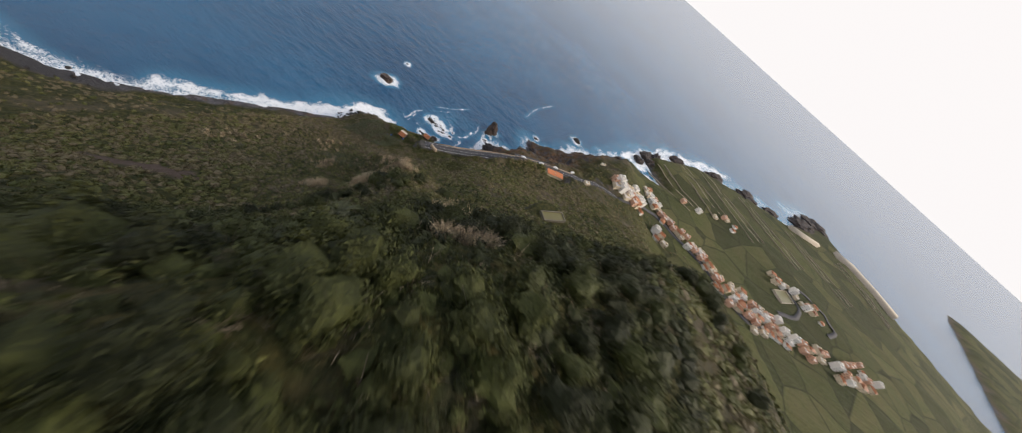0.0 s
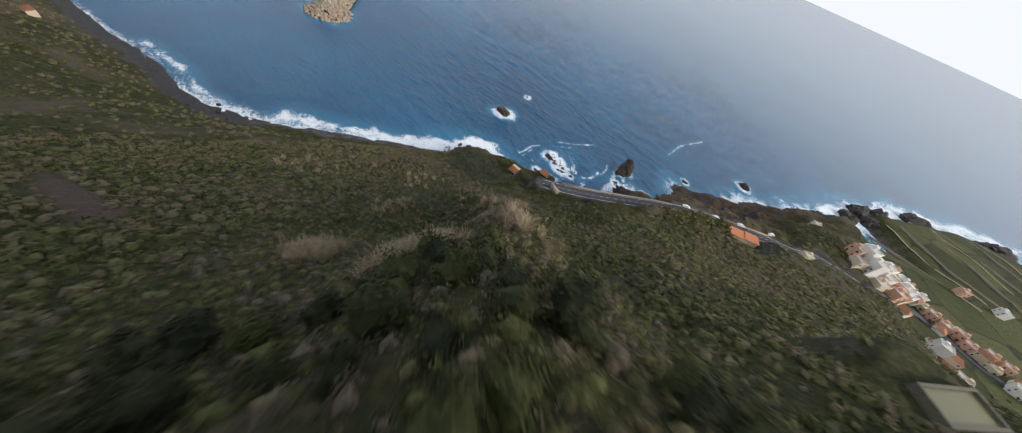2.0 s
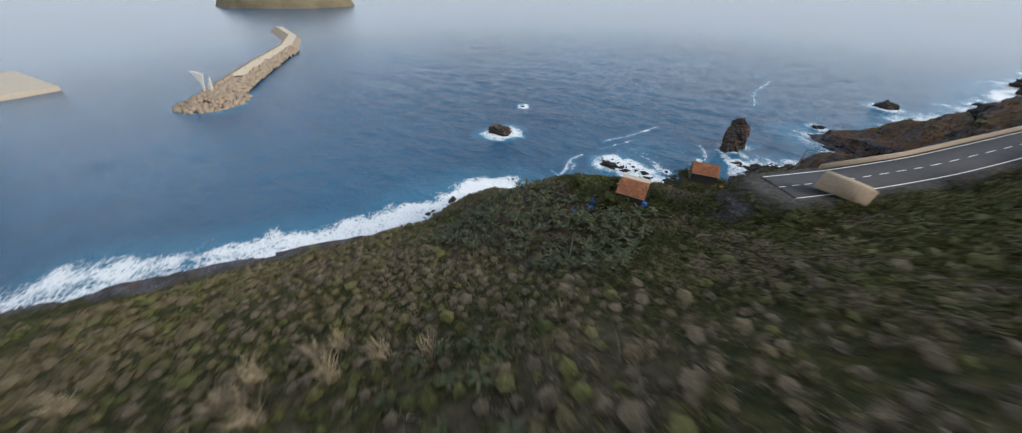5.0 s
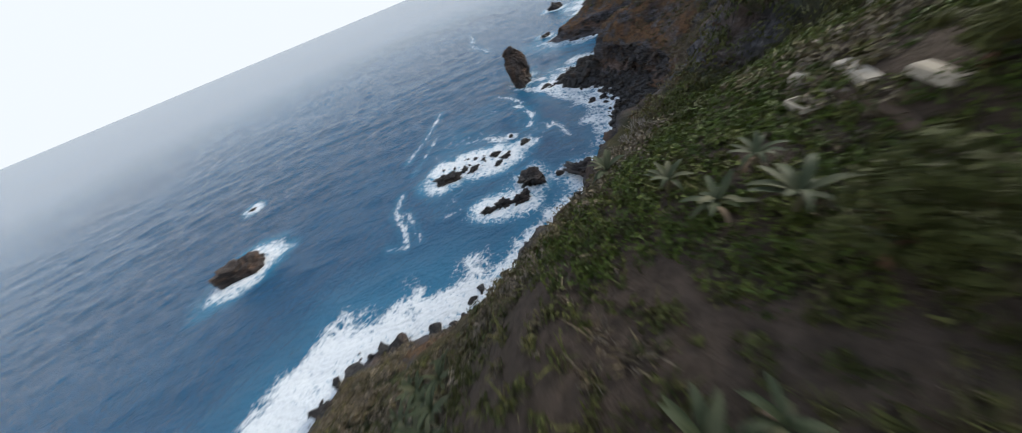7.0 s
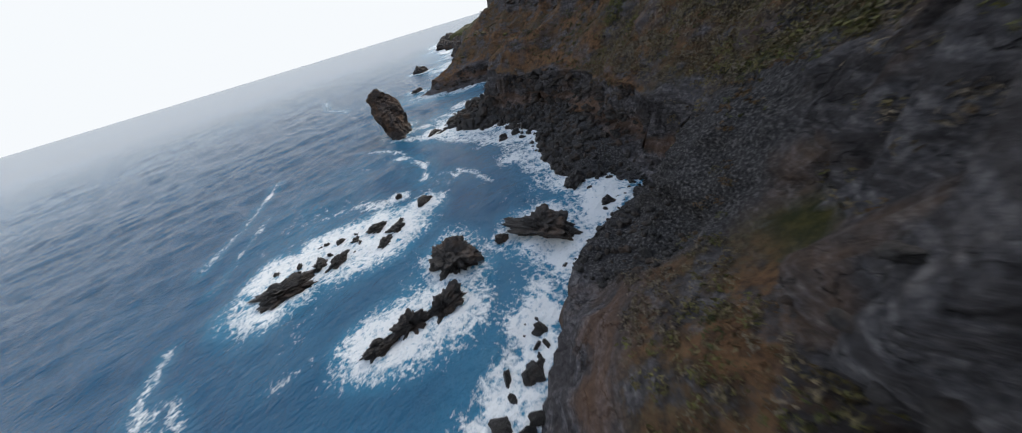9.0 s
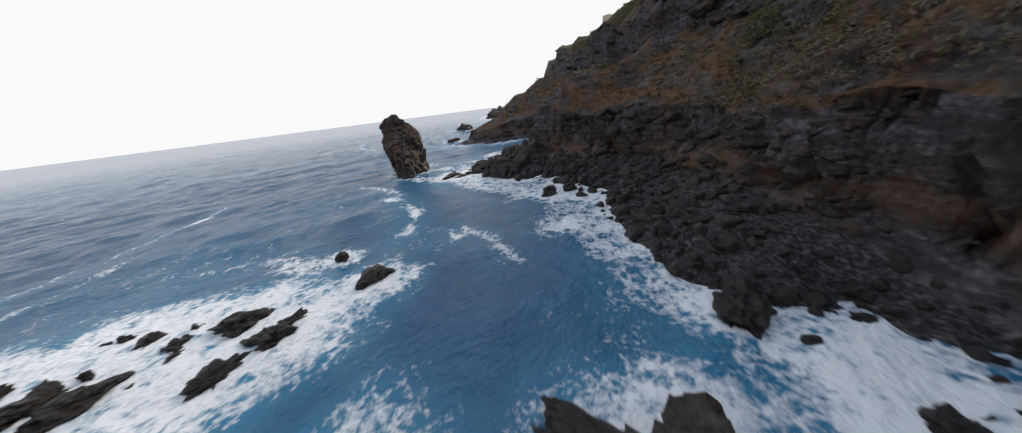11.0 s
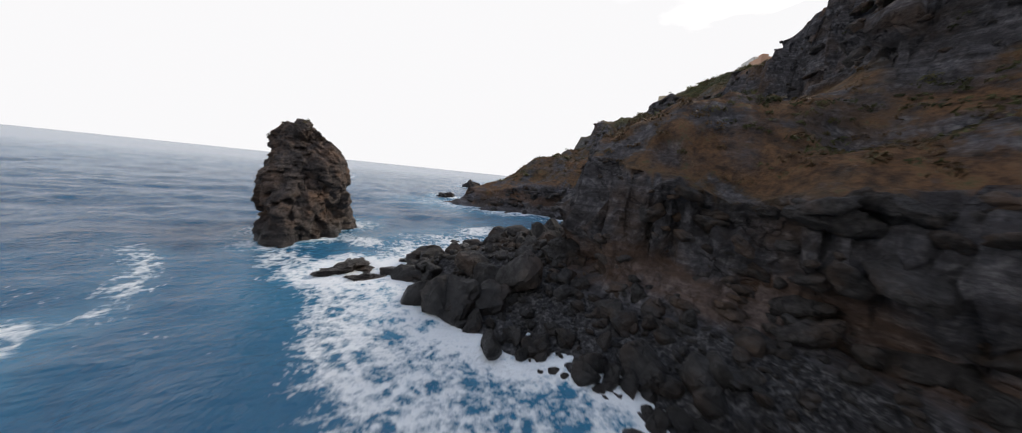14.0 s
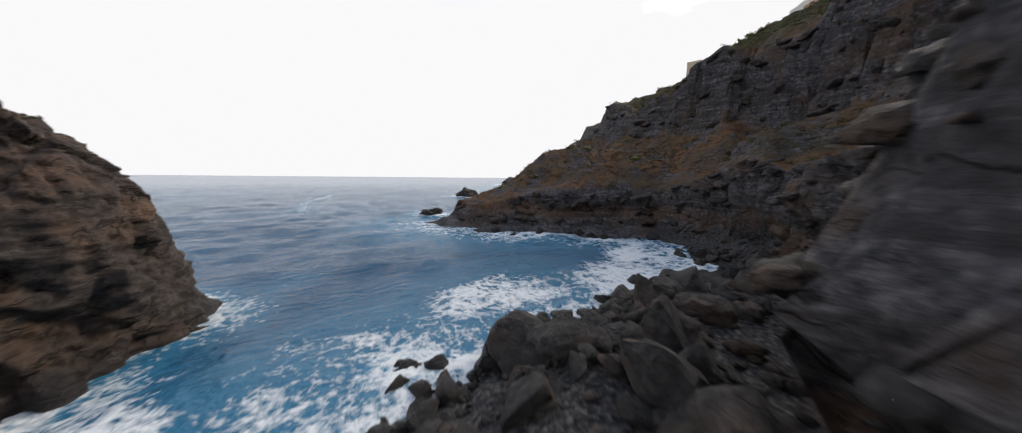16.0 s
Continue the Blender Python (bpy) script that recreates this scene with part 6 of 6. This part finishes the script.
def frond_mesh(length, material):
    """A feather palm frond: a rib with leaflets in two ranks."""
    co, f = [], []
    for i in range(22):
        s = (i + 1) / 22
        x, z = length * (s - 0.15 * s * s), length * (0.55 * s - 0.75 * s * s)
        w = length * 0.085 * math.sin(math.pi * min(0.97, 0.15 + 0.85 * s)) ** 0.7
        for side in (-1, 1):
            k = len(co)
            co += [(x, 0, z), (x + 0.05, 0, z), (x + 0.5 * w, side * w, z - 0.25 * w), (x + 0.5 * w - 0.03, side * w * 0.98, z - 0.25 * w)]
            f.append((k, k + 1, k + 2, k + 3))
    for i in range(10):
        s0, s1 = i / 10, (i + 1) / 10
        k = len(co)
        for s in (s0, s1):
            x, z = length * (s - 0.15 * s * s), length * (0.55 * s - 0.75 * s * s)
            co += [(x, -0.03, z), (x, 0.03, z)]
        f.append((k, k + 1, k + 3, k + 2))
    return mesh_np("frond", co, f, [material])


M_FROND = make_blade_mat("palm_frond", (0.06, 0.072, 0.035), (0.11, 0.118, 0.06), (0.17, 0.16, 0.09))


def palm(x, y, trunk, length, n, label):
    base = tagged(new("palm_tree"), label, "palm")
    base.matrix_world = pose(x, y, level(x, y) - 0.1)
    bm = bmesh.new()
    rings = 10
    vs = [[bm.verts.new(((0.2 + 0.03 * (i % 2)) * math.cos(k * math.pi / 5), (0.2 + 0.03 * (i % 2)) * math.sin(k * math.pi / 5), trunk * i / (rings - 1))) for k in range(10)] for i in range(rings)]
    for p, q in zip(vs[:-1], vs[1:]):
        for k in range(10):
            bm.faces.new((p[k], p[(k + 1) % 10], q[(k + 1) % 10], q[k]))
    part("trunk", bm_mesh("trunk", bm, M_WOOD), base)
    me = frond_mesh(length, M_FROND)
    rr = random.Random(int(abs(x)))
    for k in range(n):
        part("frond", me, base, pose(0, 0, trunk - 0.1, 0, rr.uniform(-25, 20), k * 137.5) @ Matrix.Rotation(rr.uniform(-0.2, 0.2), 4, 'X'))
    return base


palm(-135, 106, 3.0, 1.7, 26, "small date palm on the slope above the bay")
PALM_NEAR = palm(-21, 23.2, 1.6, 3.3, 34, "low broad feather palm growing among the scrub")


M_TWIG = simple("bleached_twigs", (0.34, 0.30, 0.26), 0.85, vary=0.25)


def bare_shrub(x, y, h, seed, label):
    """A leafless shrub: forking tapered stems from one foot."""
    rr = random.Random(seed)
    co, f = [], []

    def limb(p, d, length, r, depth):
        q = p + d * length
        side = d.orthogonal().normalized()
        up = d.cross(side)
        k = len(co)
        for c, w in ((p, r), (q, r * 0.6)):
            co.extend([c + (side * math.cos(a) + up * math.sin(a)) * w for a in (0, 2.09, 4.19)])
        f.extend([(k, k + 1, k + 4, k + 3), (k + 1, k + 2, k + 5, k + 4), (k + 2, k, k + 3, k + 5)])
        if depth:
            for _ in range(3 if depth > 1 else 2):
                e = (d + Vector((rr.gauss(0, 0.5), rr.gauss(0, 0.5), rr.gauss(0.1, 0.3)))).normalized()
                limb(q, e, length * rr.uniform(0.6, 0.85), r * 0.62, depth - 1)

    for _ in range(6):
        limb(Vector((0, 0, -0.1)), Vector((rr.gauss(0, 0.6), rr.gauss(0, 0.6), 1)).normalized(), h * 0.36, 0.045, 3)
    ob = new("bare_shrub", mesh_np("bare_shrub", [tuple(c) for c in co], f, [M_TWIG]))
    ob.matrix_world = pose(x, y, level(x, y))
    return tagged(ob, label, "shrub", "leafless shrubs")


for k, (x, y, h) in enumerate([(-31, 11.4, 3.2), (-33.5, 9.5, 2.6), (-94.5, 153.8, 1.4), (-93.2, 155.0, 1.5), (-64, 81, 1.6), (-60, 84, 1.5)]):
    bare_shrub(x, y, h, 50 + k, "bleached leafless shrub with forking grey stems")


# ponds
M_RIM = simple("mossy_cement", (0.15, 0.135, 0.10), 0.9, vary=0.4)


def round_pond(x, y, r, label):
    base = tagged(new("pond"), label, "pond")
    z = level(x, y)
    base.matrix_world = pose(x, y, z)
    bm = bmesh.new()
    prof = [(r, -1.5), (r + 0.02, 0.45), (r + 0.18, 0.45), (r + 0.22, -1.5)]
    n = 40
    rings = [[bm.verts.new((pr * math.cos(2 * math.pi * k / n) * 1.05, pr * math.sin(2 * math.pi * k / n), pz)) for k in range(n)] for pr, pz in prof]
    for p, q in zip(rings[:-1], rings[1:]):
        for k in range(n):
            bm.faces.new((p[k], p[(k + 1) % n], q[(k + 1) % n], q[k]))
    part("rim", bm_mesh("rim", bm, M_RIM), base, label="dark weathered cement rim")
    part("water", tube_mesh("water", r + 0.02, r + 0.02, 0.1, M_POND, 40, (0, 0, 0.12)), base, pose(0, 0, 0) @ Matrix.Diagonal((1.05, 1, 1, 1)), "murky green water")
    part("float", tube_mesh("float", 0.4, 0.4, 0.06, M_RUBBER, 16, (-r * 0.7, -r * 0.25, 0.22)), base, label="dark round float")
    for a in (0.5, 1.8):
        part("valve", tube_mesh("valve", 0.1, 0.1, 0.3, M_BLUE, 10, ((r + 0.2) * math.cos(a), (r + 0.2) * math.sin(a), 0.45)), base, label="blue valve")
    return base


round_pond(-58.5, 72.4, 3.0, "round cement irrigation pond with murky green water")


def tank(x, y, z, sx, sy, h, turn, label, material=None):
    base = tagged(new("water_tank"), label, "water tank")
    base.matrix_world = pose(x, y, z, 0, 0, turn)
    for s in (-1, 1):
        part("long_wall", box_mesh("long_wall", sx, 0.4, h + 1.5, material or M_CEMENT, (0, s * (sy / 2 - 0.2), -1.5)), base)
        part("end_wall", box_mesh("end_wall", 0.4, sy - 0.8, h + 1.5, material or M_CEMENT, (s * (sx / 2 - 0.2), 0, -1.5)), base)
    part("water", box_mesh("water", sx - 0.8, sy - 0.8, 0.2, M_POND, (0, 0, h * 0.55)), base, label="still green water")
    return base


tank(12.3, 94.4, 101.2, 11, 4.6, 1.3, 48, "open rectangular mossy cement irrigation tank on the hillside", M_RIM)


def pole(x, y, h, label, lamp=False):
    base = tagged(new("street_lamp" if lamp else "utility_pole"), label, "street lamp" if lamp else "utility pole")
    base.matrix_world = pose(x, y, level(x, y) - 0.1)
    part("mast", tube_mesh("mast", 0.11, 0.07, h, M_POLE, 8), base)
    if lamp:
        part("arm", box_mesh("arm", 1.2, 0.07, 0.07, M_POLE, (0.55, 0, h - 0.1)), base)
        part("lamp_head", box_mesh("lamp_head", 0.5, 0.2, 0.1, M_CEMENT, (1.2, 0, h - 0.18), 0.03), base)
    else:
        part("crossarm", box_mesh("crossarm", 1.1, 0.08, 0.1, M_WOOD, (0, 0, h - 0.4)), base)
    return base


pole(-92.6, 119.8, 4.5, "grey utility pole on the scrub slope")
pole(-71.5, 149.5, 5.5, "grey street lamp at the bend of the road", True)
pole(-28, 191.5, 6, "grey street lamp beside the road", True)
pole(-8, 210.5, 6, "grey street lamp beside the lay-by", True)
for x, y, z, turn, length in ((-26, 163, 49.5, 30, 6.0), (-31, 166, 48.3, 30, 4.5)):
    rail = new("pipe", tube_mesh("pipe", 0.06, 0.06, length, M_CEMENT, 8))
    rail.matrix_world = pose(x, y, level(x, y) + 0.35, 0, 90, turn)
    tagged(rail, "pale irrigation pipe lying over the scrub", "pipe")


# ---- village ----
def town_house(seed, w, d, h, wall, roof_mat, pitched):
    base = tagged(new("village_house"), "", "house", "village houses")
    part("wall", box_mesh("wall", w, d, h + 4, wall, (0, 0, -4)), base)
    if pitched:
        bm = bmesh.new()
        e = 0.25
        pts = [(-w / 2 - e, -d / 2 - e, h), (w / 2 + e, -d / 2 - e, h), (w / 2 + e, d / 2 + e, h), (-w / 2 - e, d / 2 + e, h), (-w / 2 * 0.55, 0, h + 0.28 * d), (w / 2 * 0.55, 0, h + 0.28 * d)]
        v = [bm.verts.new(p) for p in pts]
        for q in ((0, 1, 5, 4), (1, 2, 5), (2, 3, 4, 5), (3, 0, 4), (3, 2, 1, 0)):
            bm.faces.new([v[k] for k in q])
        part("roof", bm_mesh("roof", bm, roof_mat), base)
    else:
        part("roof", box_mesh("roof", w - 0.4, d - 0.4, 0.1, roof_mat, (0, 0, h)), base)
        for s in (-1, 1):
            part("parapet", box_mesh("parapet", w, 0.2, 0.7, wall, (0, s * (d / 2 - 0.1), h)), base)
            part("parapet", box_mesh("parapet", 0.2, d - 0.4, 0.7, wall, (s * (w / 2 - 0.1), 0, h)), base)
        part("stair_hut", box_mesh("stair_hut", 2.2, 2.2, 2.0, wall, (w * 0.2, d * 0.15, h + 0.1)), base)
    for s in (-1, 1):
        for k in range(2):
            for fl in range(min(2, max(1, int(h / 2.8)))):
                part("window", box_mesh("window", 0.9, 0.06, 1.1, M_GLASS, (-w / 2 + 1.6 + k * (w - 3.2), s * (d / 2 + 0.01), 1.0 + fl * 2.9)), base)
    part("door", box_mesh("door", 0.95, 0.06, 2.05, M_WOOD, (w / 2 - 0.9, -d / 2 - 0.01, 0)), base)
    return base


LABELS = ["white flat-roofed village house with parapets", "cream flat-roofed village house", "low village house with a terracotta hipped roof", "salmon village house with a pale flat roof", "tall white flat-roofed village house", "cream house with a terracotta hipped roof"]
KINDS = [town_house(0, 8, 7, 5.8, M_WHITE, M_FLATROOF, False), town_house(1, 9, 7, 3.2, M_CREAM, M_FLATROOF, False), town_house(2, 8.5, 6.5, 3.2, M_WHITE, M_ROOFTILE, True),
         town_house(3, 7, 7, 5.8, M_PINK, M_FLATROOF, False), town_house(4, 8, 8, 8.6, M_WHITE, M_FLATROOF, False), town_house(5, 10, 7, 5.8, M_CREAM, M_ROOFTILE, True)]
rr = random.Random(3)
lots = []
for line, n, spread in (([(56, 252), (68, 266), (84, 286)], 20, 4), ([(104, 350), (124, 336), (146, 330), (182, 319), (212, 292)], 42, 4.5), ([(222, 290), (250, 288), (300, 290)], 42, 10), ([(330, 300), (386, 312), (430, 345)], 26, 9),
                        ([(300, 395), (345, 400), (372, 372)], 14, 6), ([(118, 290), (132, 288)], 5, 4), ([(170, 420), (215, 440), (260, 470)], 7, 9)):
    got = tries = 0
    while got < n and tries < 900:
        tries += 1
        i = rr.randrange(len(line) - 1)
        t = rr.random()
        (x0, y0), (x1, y1) = line[i], line[i + 1]
        x, y = x0 + (x1 - x0) * t + rr.gauss(0, spread), y0 + (y1 - y0) * t + rr.gauss(0, spread)
        if any(math.hypot(x - a, y - b) < 5.6 for a, b, _ in lots) or coast_distance(x, y) < 9 or road_near(x, y)[0] < 6.5:
            continue
        lots.append((x, y, math.degrees(math.atan2(y1 - y0, x1 - x0)) + rr.choice((0, 90, 0)) + rr.uniform(-8, 8)))
        got += 1
lots += [(-300, -6, 20), (28, 219, 40), (34, 281, 20)]
for k, (x, y, turn) in enumerate(lots):
    m = pose(x, y, level(x, y) + 0.2, 0, 0, turn)
    j = k % 6 if k < 6 else 1 if k > len(lots) - 3 else rr.choice((0, 1, 1, 2, 2, 3, 3, 4, 5, 5))
    if k < 6:
        ob = KINDS[k]
        ob.matrix_basis = m
    else:
        ob = copy_thing(KINDS[j], m)
    size = 0.84 if k < len(lots) - 3 else 0.5
    ob.scale = (size, size, size)
    tagged(ob, LABELS[j])

# long roadside hall with orange roofs
hall = tagged(new("roadside_hall"), "long low roadside building with bright orange roofs", "building")
hall.matrix_world = pose(3.5, 205.5, 43.3, 0, 0, 30)
part("wall", box_mesh("wall", 14, 4.4, 4.4, M_CREAM, (0, 0, -2)), hall)
for s in (-1, 1):
    bm = bmesh.new()
    bmesh.ops.create_cube(bm, size=1.0, matrix=Matrix.Diagonal((7.2, 5.2, 0.2, 1)))
    part("roof", bm_mesh("roof", bm, M_ORANGE), hall, pose(s * 3.7, 0, 2.75 + 0.3 * (s > 0), 8, 0, 0), "bright orange sloping roof")
    part("door", box_mesh("door", 1.2, 0.06, 2.05, M_GLASS, (s * 3.5, 2.22, 0.05)), hall)

# walls, lanes and reservoirs of the plantations on the plain
for line in ([(112, 470), (150, 440), (190, 425)], [(150, 540), (190, 500), (235, 455)], [(205, 590), (250, 530), (300, 470)], [(300, 620), (340, 560), (390, 500)], [(420, 650), (450, 590), (500, 520)], [(560, 700), (600, 640), (620, 580)]):
    ribbon("farm_lane", line, 1.2, M_FIELDWALL, 0.25, "pale lane between banana plantations", "lane")
    curb("field_wall", [(x + 9, y + 9) for x, y in line], 1.6, 0.5, M_FIELDWALL, "pale windbreak wall round a plantation", "wall")
    curb("field_wall", [(x - 14, y - 16) for x, y in line], 1.4, 0.5, M_FIELDWALL, "pale windbreak wall round a plantation", "wall")
curb("sea_wall", [(430, 678), (470, 692), (512, 708)], 7, 9, M_CEMENT, "broad cream retaining wall above the lava shore", "wall")
curb("sea_wall", [(577, 745), (622, 748), (668, 722), (714, 688)], 8, 22, M_CEMENT, "broad cream retaining wall above the lava shore", "wall")
ribbon("village_road", [(62, 247), (80, 268), (96, 300), (118, 322), (150, 318), (190, 302), (225, 275), (245, 268), (262, 275), (258, 290), (240, 300)], 2.8, M_ASPHALT, 0.45, "asphalt village road with a hairpin bend", "road")
ribbon("village_road", [(300, 330), (330, 345), (345, 375), (330, 392), (352, 420), (390, 410), (400, 380), (380, 360)], 2.8, M_ASPHALT, 0.45, "asphalt road curling round the lower village", "road")
tank(318, 372, level(318, 372), 34, 17, 3, 40, "large open cement reservoir beside the lower village")

# ---- harbour mole and far island ----
MOLE = [(-331, 142), (-372, 172), (-414, 204), (-470, 250), (-540, 290), (-640, 320)]
mole = tagged(new("breakwater"), "rubble breakwater of pale stone blocks with a concrete crest", "breakwater")
P = np.array(MOLE, float)
T = np.gradient(P, axis=0)
T /= np.linalg.norm(T, axis=1, keepdims=True)
N = np.stack([-T[:, 1], T[:, 0]], -1)
m_ = len(P)
sec = [(-13, -4), (-6, 4.2), (6, 4.8), (15, -4)]
co = np.concatenate([np.c_[P + N * o, np.full(m_, z)] for o, z in sec])
f = [(r * m_ + i, r * m_ + i + 1, (r + 1) * m_ + i + 1, (r + 1) * m_ + i) for r in range(3) for i in range(m_ - 1)] + [(0, m_, 2 * m_, 3 * m_)]
part("core", mesh_np("core", co, f, [M_RUBBLE]), mole)
co = np.concatenate([np.c_[P[1:] + N[1:] * o, np.full(m_ - 1, z)] for o, z in ((-5.5, 4.2), (-5.5, 5.2), (1.5, 5.2), (1.5, 6.3), (2.5, 6.3), (2.5, 4.4))])
f = [(r * (m_ - 1) + i, r * (m_ - 1) + i + 1, (r + 1) * (m_ - 1) + i + 1, (r + 1) * (m_ - 1) + i) for r in range(5) for i in range(m_ - 2)]
part("crest_road", mesh_np("crest_road", co, f, [M_CEMENT]), mole, label="pale concrete crest with a parapet")
g = np.random.default_rng(4)
cube = np.array([(x, y, z) for x in (-1, 1) for y in (-1, 1) for z in (-1, 1)], float)
cf = np.array([(0, 1, 3, 2), (4, 6, 7, 5), (0, 4, 5, 1), (2, 3, 7, 6), (0, 2, 6, 4), (1, 5, 7, 3)])
cs, fs = [], []
for k in range(1300):
    if k < 380:
        a, r = g.uniform(0, 2 * math.pi), 18 * math.sqrt(g.random())
        x, y, z = -335 + r * math.cos(a), 145 + r * math.sin(a), 5.0 - 0.34 * max(0, r - 3)
    else:
        i = g.integers(0, 3)
        t, o = g.random(), g.choice([g.uniform(2.5, 14), g.uniform(-12, -5.5)])
        q = P[i] + (P[i + 1] - P[i]) * t + N[i] * o
        x, y, z = q[0], q[1], 5.0 - 0.55 * (max(0, o - 4) if o > 0 else max(0, -o - 5))
    R = np.array(Euler(g.uniform(-0.9, 0.9, 3)).to_matrix())
    cs.append((cube * g.uniform(0.8, 1.4) * [1, 0.85, 0.7] * 1.05) @ R.T + [x, y, z])
    fs.append(cf + 8 * k)
tagged(new("rubble", mesh_np("rubble", np.concatenate(cs), np.concatenate(fs), [M_RUBBLE])), "pale brown stone blocks heaped on the breakwater", "rubble", kind="stuff")
ROCKS.append((-335, 145, 13))
sails = tagged(new("sculpture"), "white two-winged sculpture on the breakwater head", "sculpture")
sails.matrix_world = pose(-339, 146, 4.6, 0, 0, 30)
for pts in ([(-3, 0, 0), (2.5, 0.3, 11), (-5, 0.6, 12.5), (-1.5, 0.2, 5)], [(1.5, 1, 0), (4.5, 1.2, 9), (-0.5, 1.4, 3)]):
    bm = bmesh.new()
    a = [bm.verts.new(p) for p in pts]
    b = [bm.verts.new((p[0], p[1] + 0.7, p[2])) for p in pts]
    bm.faces.new(a), bm.faces.new(b[::-1])
    for i in range(len(pts)):
        j = (i + 1) % len(pts)
        bm.faces.new((a[j], a[i], b[i], b[j]))
    part("wing", bm_mesh("wing", bm, M_WHITE), sails)
quay = new("quay", box_mesh("quay", 90, 26, 6, M_CEMENT, (0, 0, -3)))
quay.matrix_world = pose(-492, 78, 0, 0, 0, 8)
tagged(quay, "pale concrete harbour quay", "quay", kind="structure")

n = 70
u = np.linspace(-1, 1, n)
A, B_ = np.meshgrid(u, u, indexing="ij")
hz = 62 * np.clip(1 - A**2 - B_**2, 0, 1) ** 0.55 * (1 + 0.25 * fbm(A * 3, B_ * 3 + 2, 4)) - 2
M_ISLE = simple("tawny_island_grass", (0.16, 0.13, 0.08), 0.95, vary=0.45, scale=0.02, bumps=0.5)
i = np.arange(n * n).reshape(n, n)
f = np.stack([i[:-1, :-1], i[1:, :-1], i[1:, 1:], i[:-1, 1:]], -1).reshape(-1, 4)
isle = new("island", mesh_np("island", np.stack([A * 190, B_ * 120, hz], -1).reshape(-1, 3), f, [M_ISLE], True))
isle.matrix_world = pose(-1180, 585, 0, 0, 0, 25)
tagged(isle, "grassy tawny rock island off the harbour", "island")
ROCKS.append((-1180, 585, 150))

sea_mesh(ROCKS, STREAKS)
